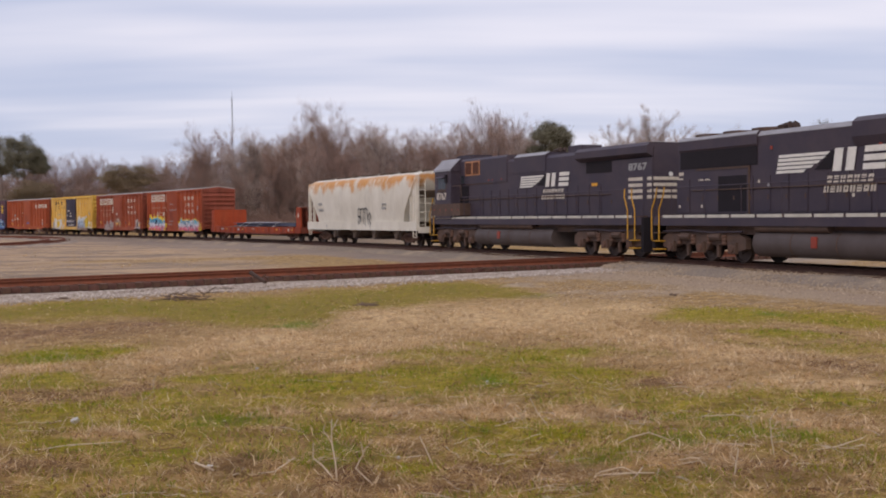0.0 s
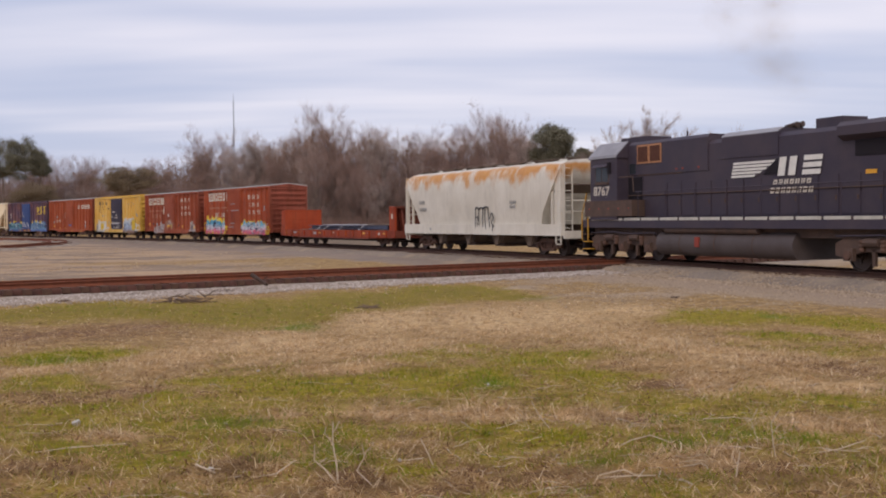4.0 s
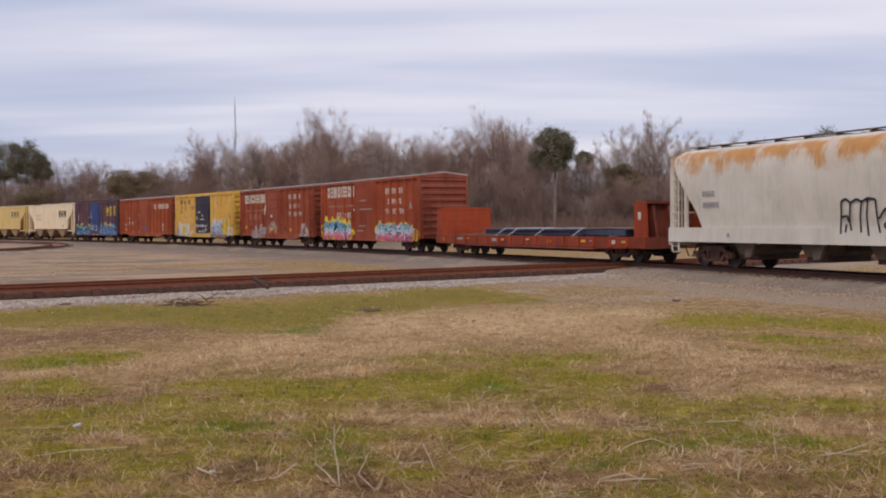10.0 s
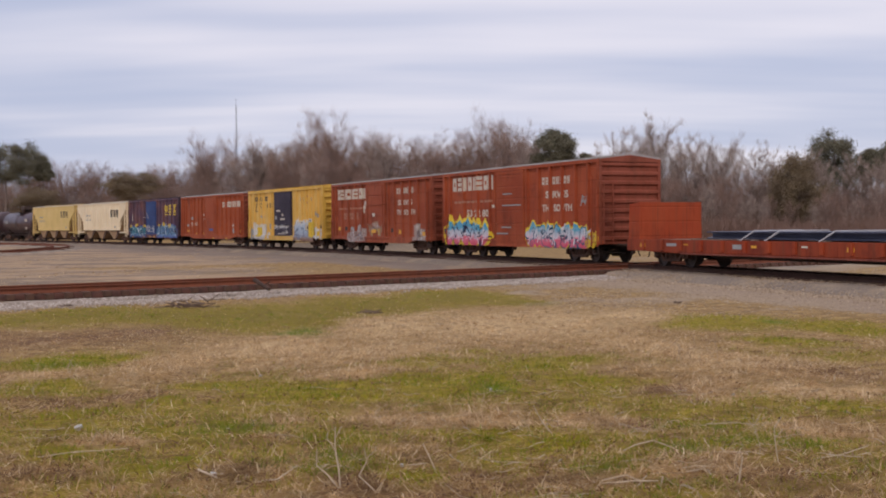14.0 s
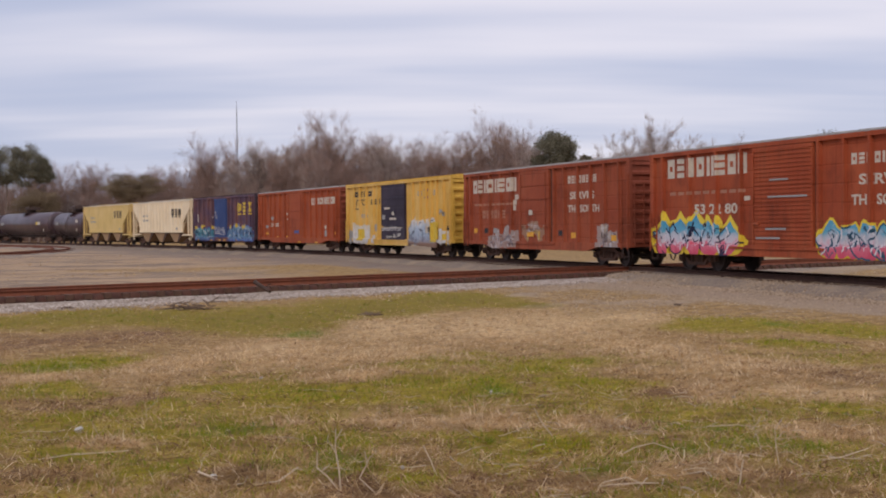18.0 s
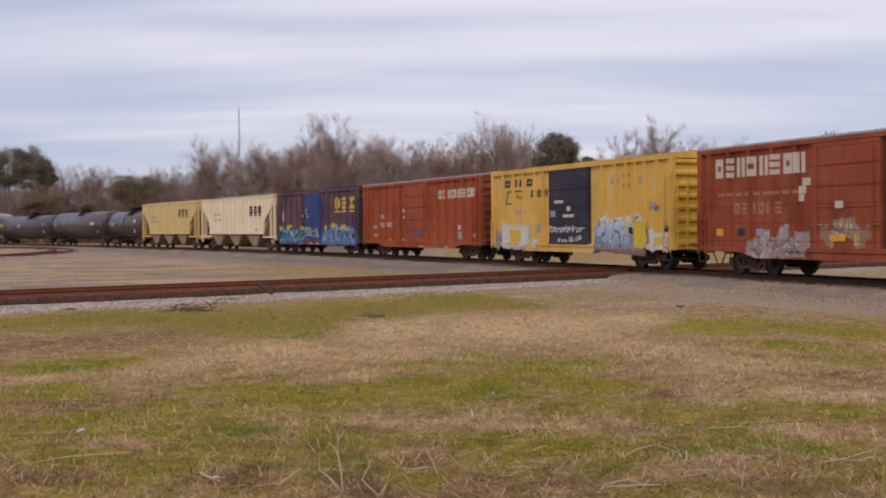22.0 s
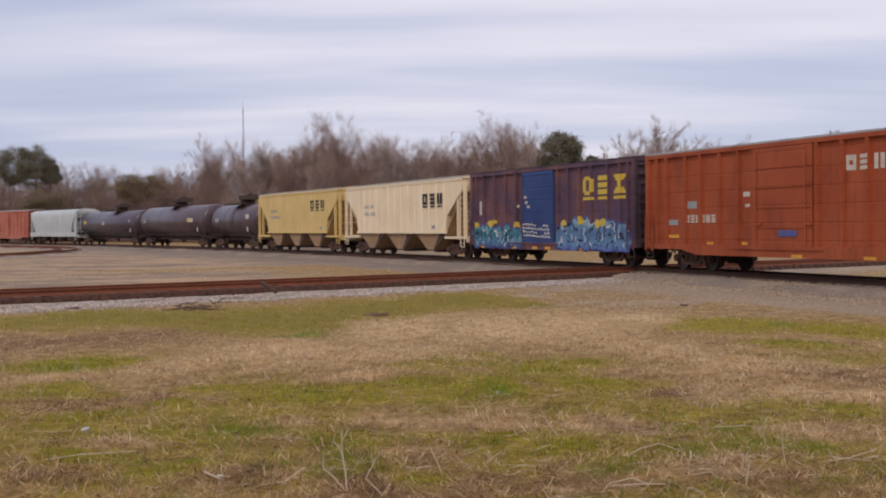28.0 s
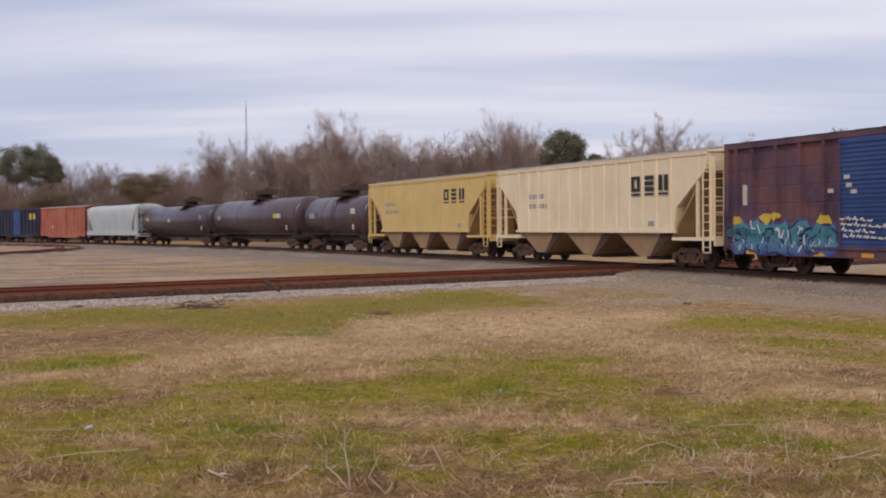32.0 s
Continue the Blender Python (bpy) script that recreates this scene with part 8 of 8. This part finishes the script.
# ---- covered hoppers and tank cars ----
CREAM = car_paint("cream_hopper_paint", (0.78, 0.63, 0.41), (0.84, 0.71, 0.50), rust=0.10, seams=0.0)
MUSTARD = car_paint("mustard_yellow_hopper_paint", (0.64, 0.455, 0.165), (0.70, 0.51, 0.22), rust=0.12, seams=0.0)
BAY_TAN = plain("rust_stained_tan_bays", (0.38, 0.24, 0.125), 0.8, 0.0, 0.35, 1.0, (0.24, 0.145, 0.085))
# brown for the shadow stripes painted on the bays
BAY_DARK = plain("dark_brown_bay_shade", (0.09, 0.05, 0.035), 0.85, 0.0, 0.3, 2.0)
for front, rear, label, paint, ribbed, lx, lz in ((68.9, 86.6, "cream covered hopper with ribbed sides and black blocks", CREAM, True, 3.6, 2.85), (87.4, 104.0, "mustard-yellow covered hopper with smooth flat sides", MUSTARD, False, 3.0, 2.95)):
    car, half = ribbed_hopper(front, rear, label, paint, BAY_DARK, ribbed, BAY_TAN)
    for k in range(3):
        word(car, BLACK_INK, lx + k * 0.95, lz + 0.12, 0.85, 0.6, 1, -1.572 if ribbed else -1.524, "black plain shape", shapes=(RINGED, LEVELS, UPRIGHTS)[k:k + 1])
        patch(car, BLACK_INK, lx + k * 0.95, lx + k * 0.95 + 0.62, lz - 0.04, lz + 0.04, -1.572 if ribbed else -1.524, "underline")
    word(car, GREY_INK, -5.3, 2.9, 1.6, 0.2, 4, -1.524, "faint grey number blocks")
    word(car, GREY_INK, -5.3, 2.45, 2.1, 0.2, 5, -1.524, "faint grey number blocks")
    patch(car, GREY_INK, 4.7, 5.1, 1.6, 1.8, -1.524)

TANK_DARK = car_paint("sooty_black_tank_paint", (0.05, 0.032, 0.042), (0.085, 0.055, 0.066), rust=0.4, seams=0.0, rough=0.3, gloss=0.5)
TANK_BROWN = car_paint("rust_stained_black_tank", (0.062, 0.036, 0.042), (0.105, 0.062, 0.064), rust=0.5, seams=0.0, rough=0.3, gloss=0.5)


def tank_car(front, rear, label, paint, radius, dome_x, rails, plates):
    half = (rear - front) / 2
    root = tagged(new("tank_car"), label, "freight car", "cars of the train")
    mid, body = 0.98 + radius, half - 0.5
    rings = [(-body, 0.15), (-body + 0.04, radius * 0.5), (-body + 0.14, radius * 0.85), (-body + 0.24, radius * 0.96), (-body + 0.36, radius)]
    part("tank", Form().turned(rings + [(-d, r) for d, r in reversed(rings)], "x", 40, (0, 0, mid)), paint, root, "dark cylindrical tank with domed ends", True)
    top = mid + radius
    part("dome", Form().turned([(top - 0.3, 0.6), (top + 0.42, 0.6), (top + 0.5, 0.45)], "z", 20, (dome_x, 0, 0)), IRON, root, "", True)
    part("valve_housing", Form().prism([(-0.75, top + 0.4), (0.75, top + 0.4), (0.75, top + 0.72), (0.6, top + 0.82), (-0.6, top + 0.82), (-0.75, top + 0.72)], "x", dome_x - 0.2, dome_x + 1.25), IRON, root)
    part("valve", Form().turned([(top + 0.8, 0.12), (top + 0.95, 0.12)], "z", 10, (dome_x + 0.55, 0.1, 0)), IRON, root)
    for x in (-body + 0.5, -body * 0.34, body * 0.34, body - 0.5):
        part("weld_band", Form().turned([(x - 0.05, radius), (x - 0.05, radius + 0.012), (x + 0.05, radius + 0.012), (x + 0.05, radius)], "x", 40, (0, 0, mid)), paint, root, "", True)
    part("platform", Form().box(dome_x - 1.4, dome_x + 1.4, -1.25, 1.25, top + 0.02, top + 0.07), IRON, root)
    if rails:
        for s in (-1, 1):
            rail = Form().path([(dome_x - 1.4, s * 1.22, top + 0.75), (dome_x + 1.4, s * 1.22, top + 0.75)], 0.022, 5)
            for x in (-1.4, -0.5, 0.5, 1.4):
                rail.rod((dome_x + x, s * 1.22, top), (dome_x + x, s * 1.22, top + 0.75), 0.022, 5)
            part("platform_rail", rail, IRON, root)
    for s in (-1, 1):
        part("side_rail", Form().path([(-half + 0.4, s * 1.42, 1.18), (half - 0.4, s * 1.42, 1.18)], 0.03, 5), IRON, root)
        if s > 0 or half < 7:
            part("ladder", Form().path([(dome_x - 0.3, s * 1.3, 0.7), (dome_x - 0.3, s * (radius + 0.08), mid), (dome_x - 0.3, s * 1.1, top - 0.25)], 0.02, 5).path([(dome_x + 0.2, s * 1.3, 0.7), (dome_x + 0.2, s * (radius + 0.08), mid), (dome_x + 0.2, s * 1.1, top - 0.25)], 0.02, 5), IRON, root)
        for e in (-1, 1):
            part("grab_iron", Form().path([(e * (half - 0.35), s * 1.4, 0.7), (e * (half - 0.35), s * 1.4, 1.75), (e * (half - 0.75), s * 1.4, 1.75), (e * (half - 0.75), s * 1.4, 0.7)], 0.025, 5), IRON, root)
    for e in (-1, 1):
        part("end_platform", Form().box(*sorted((e * (half - 1.5), e * half)), -1.35, 1.35, 0.95, 1.06), IRON, root)
        part("saddle", Form().prism([(-1.2, 1.9), (-1.05, 1.35), (-0.5, 0.98), (0.5, 0.98), (1.05, 1.35), (1.2, 1.9), (0.8, 1.2), (-0.8, 1.2)], "x", *sorted((e * (half - 2.2), e * (half - 2.7)))), IRON, root)
    part("centre_sill", Form().box(-half, half, -0.22, 0.22, 0.7, 0.98), IRON, root)
    part("bottom_outlet", Form().turned([(0.45, 0.2), (1.05, 0.28)], "z", 12), IRON, root)
    gear(root, half, (-half + 2.0, half - 2.0))
    for x, up, wd, m in plates:
        z = mid + up
        part("placard", Form().box(x, x + wd, -radius - 0.03, -radius, z - 0.15, z + 0.2), m, root, "small plate on a bracket")
    joined_train(root, front, rear)


tank_car(104.4, 116.6, "short rust-stained black tank car", TANK_BROWN, 1.4, 0.2, False, ((3.4, 0.3, 0.75, WHITE), (-4.2, 0.05, 1.0, GREY_INK), (3.7, -0.75, 0.25, WHITE)))
tank_car(117.2, 137.4, "long brown-black tank car with a railed platform", TANK_BROWN, 1.5, -0.6, True, ((-8.2, 0.05, 0.8, GREY_INK), (5.2, 0.05, 0.6, YELLOW_INK), (5.85, 0.05, 0.9, WHITE), (7.9, -0.85, 0.2, WHITE)))
tank_car(138.0, 159.0, "long sooty black tank car", TANK_DARK, 1.42, 1.6, False, ((-8.2, 0.15, 0.9, YELLOW_INK), (-1.2, 0.0, 0.55, WHITE), (7.7, 0.25, 0.5, GREY_INK), (8.2, -0.75, 0.25, WHITE)))
WHITE_CAR = car_paint("clean_pale_grey_paint", (0.44, 0.47, 0.45), (0.52, 0.55, 0.53), rust=0.06, seams=0.0)
smooth_hopper(159.6, 177.4, "pale grey covered hopper with smooth curved sides", WHITE_CAR, GRIMY, (-4.9, -1.5, 1.6, 4.9))
PINK_RED = car_paint("sun_bleached_red_paint", (0.42, 0.13, 0.085), (0.50, 0.19, 0.13), rust=0.2)
car, half = boxcar(178.3, 195.5, "sun-bleached red boxcar with a plain door", PINK_RED, SILVER_ROOF, BROWN_END, [(-1.6, 1.4, "plain")], spaced(-8.4, -2.0, 5) + spaced(1.8, 8.4, 5))
word(car, WHITE, -5.0, 1.8, 2.0, 0.3, 5, NEAR - 0.003, "white number drawn as blocks")
NAVY = car_paint("dark_navy_paint", (0.03, 0.032, 0.06), (0.05, 0.05, 0.08), rust=0.25)
car, half = boxcar(196.1, 211.6, "dark navy boxcar with a blue door and a yellow block", NAVY, BLUE_END, NAVY, [(-2.0, 0.6, "plain")], spaced(-7.6, -2.3, 4) + spaced(1.0, 7.6, 5), door_mat=BLUE_DOOR)
patch(car, YELLOW_INK, 3.6, 5.9, 3.0, 3.8, NEAR - 0.003, "logo", "yellow block mark")
smooth_hopper(212.3, 230.0, "pale covered hopper at the far end of the train", WHITE_CAR, GRIMY, (-4.9, -1.5, 1.6, 4.9))

# ---- exhaust of the trailing locomotive: loose puffs of fine specks ----
EXHAUST = plain("brown_grey_exhaust", (0.52, 0.44, 0.38), 1.0, 0.0, 0.2, 2.0)
PUFFS = []


def puff_mesh(seed, radius, specks=15000):
    rng = np.random.RandomState(seed)
    o = rng.normal(0, 1, (specks, 3))
    o = o / np.linalg.norm(o, axis=1)[:, None] * rng.uniform(0, 1, (specks, 1)) ** 0.6 * [radius * 1.5, 0.85, radius]
    d, e = rng.normal(0, 0.0036, (specks, 3)), rng.normal(0, 0.0036, (specks, 3))
    return sheet("smoke_puff", np.stack([o, o + d, o + e], 1).reshape(-1, 3), np.arange(specks * 3).reshape(-1, 3), EXHAUST)


PUFF_MESHES = [puff_mesh(300 + k, 0.6 + 0.1 * k) for k in range(3)]
for k in range(15):
    puff = tagged(new("smoke_puff", PUFF_MESHES[k % 3]), "thin brown-grey puff of diesel exhaust over the locomotive", "smoke", "puffs of exhaust")
    PUFFS.append((puff, 0.35 + k * 0.14, k))

# ---- what moves: the train rolls along its track, every car on its two trucks, every wheel turning ----
RUN = [-28.819, -20.949, -13.052, -4.746, 3.701, 12.468, 21.684, 31.085, 40.696, 50.456, 60.226, 70.251, 80.385, 90.527, 100.799, 111.207, 121.698]


def rolled(t):
    """How far the train's mark has come by t seconds: a smooth curve through a value every two seconds."""
    i = min(int(t // 2), len(RUN) - 2)
    s, p1, p2 = t / 2 - i, RUN[i], RUN[i + 1]
    p0 = RUN[i - 1] if i > 0 else 2 * p1 - p2
    p3 = RUN[i + 2] if i + 2 < len(RUN) else 2 * p2 - p1
    return 0.5 * (2 * p1 + (p2 - p0) * s + (2 * p0 - 5 * p1 + 4 * p2 - p3) * s**2 + (3 * p1 - p0 - 3 * p2 + p3) * s**3)


def car_pose(t, middle, long):
    s = rolled(t) - middle
    a, b = on_track(s - long * 0.33), on_track(s + long * 0.33)
    return pose((a[0] + b[0]) / 2, (a[1] + b[1]) / 2, 0, 0, 0, math.degrees(math.atan2(b[1] - a[1], b[0] - a[0])))


def puff_pose(t, born, k):
    """A puff waits inside the hood, leaves the stack when it is born, lags behind the train and rises away."""
    stack = car_pose(t, -67.6, 20.8) @ Vector((3.7, 0.0, 4.0 if t >= born else 3.2))
    if t < born:
        return pose(*stack)
    age = min(t - born, 5.5)
    start = car_pose(born, -67.6, 20.8) @ Vector((3.7, 0.0, 4.0))
    gone = car_pose(born + age, -67.6, 20.8) @ Vector((3.7, 0.0, 4.0))
    place = start.lerp(gone, 0.62 - 0.02 * (k % 4))
    return pose(place.x + 0.34 * age * math.sin(k * 2.4), place.y, 4.0 + 0.9 * age + 0.2 * age**2 + 0.05 * age**3, 0, 0, 40 * math.sin(k))


def motions():
    for puff, born, k in PUFFS:
        walk(puff, [(q * 0.25, puff_pose(q * 0.25, born, k)) for q in range(129)])
    for thing, middle, long in TRAIN:
        walk(thing, [(k * 0.5, car_pose(k * 0.5, middle, long)) for k in range(65)])
    for wheel, x, r in SPINNING:
        walk(wheel, [(k * 0.1, pose(x, 0, r, 0, math.degrees(rolled(k * 0.1) / r), 0)) for k in range(321)])


motions()
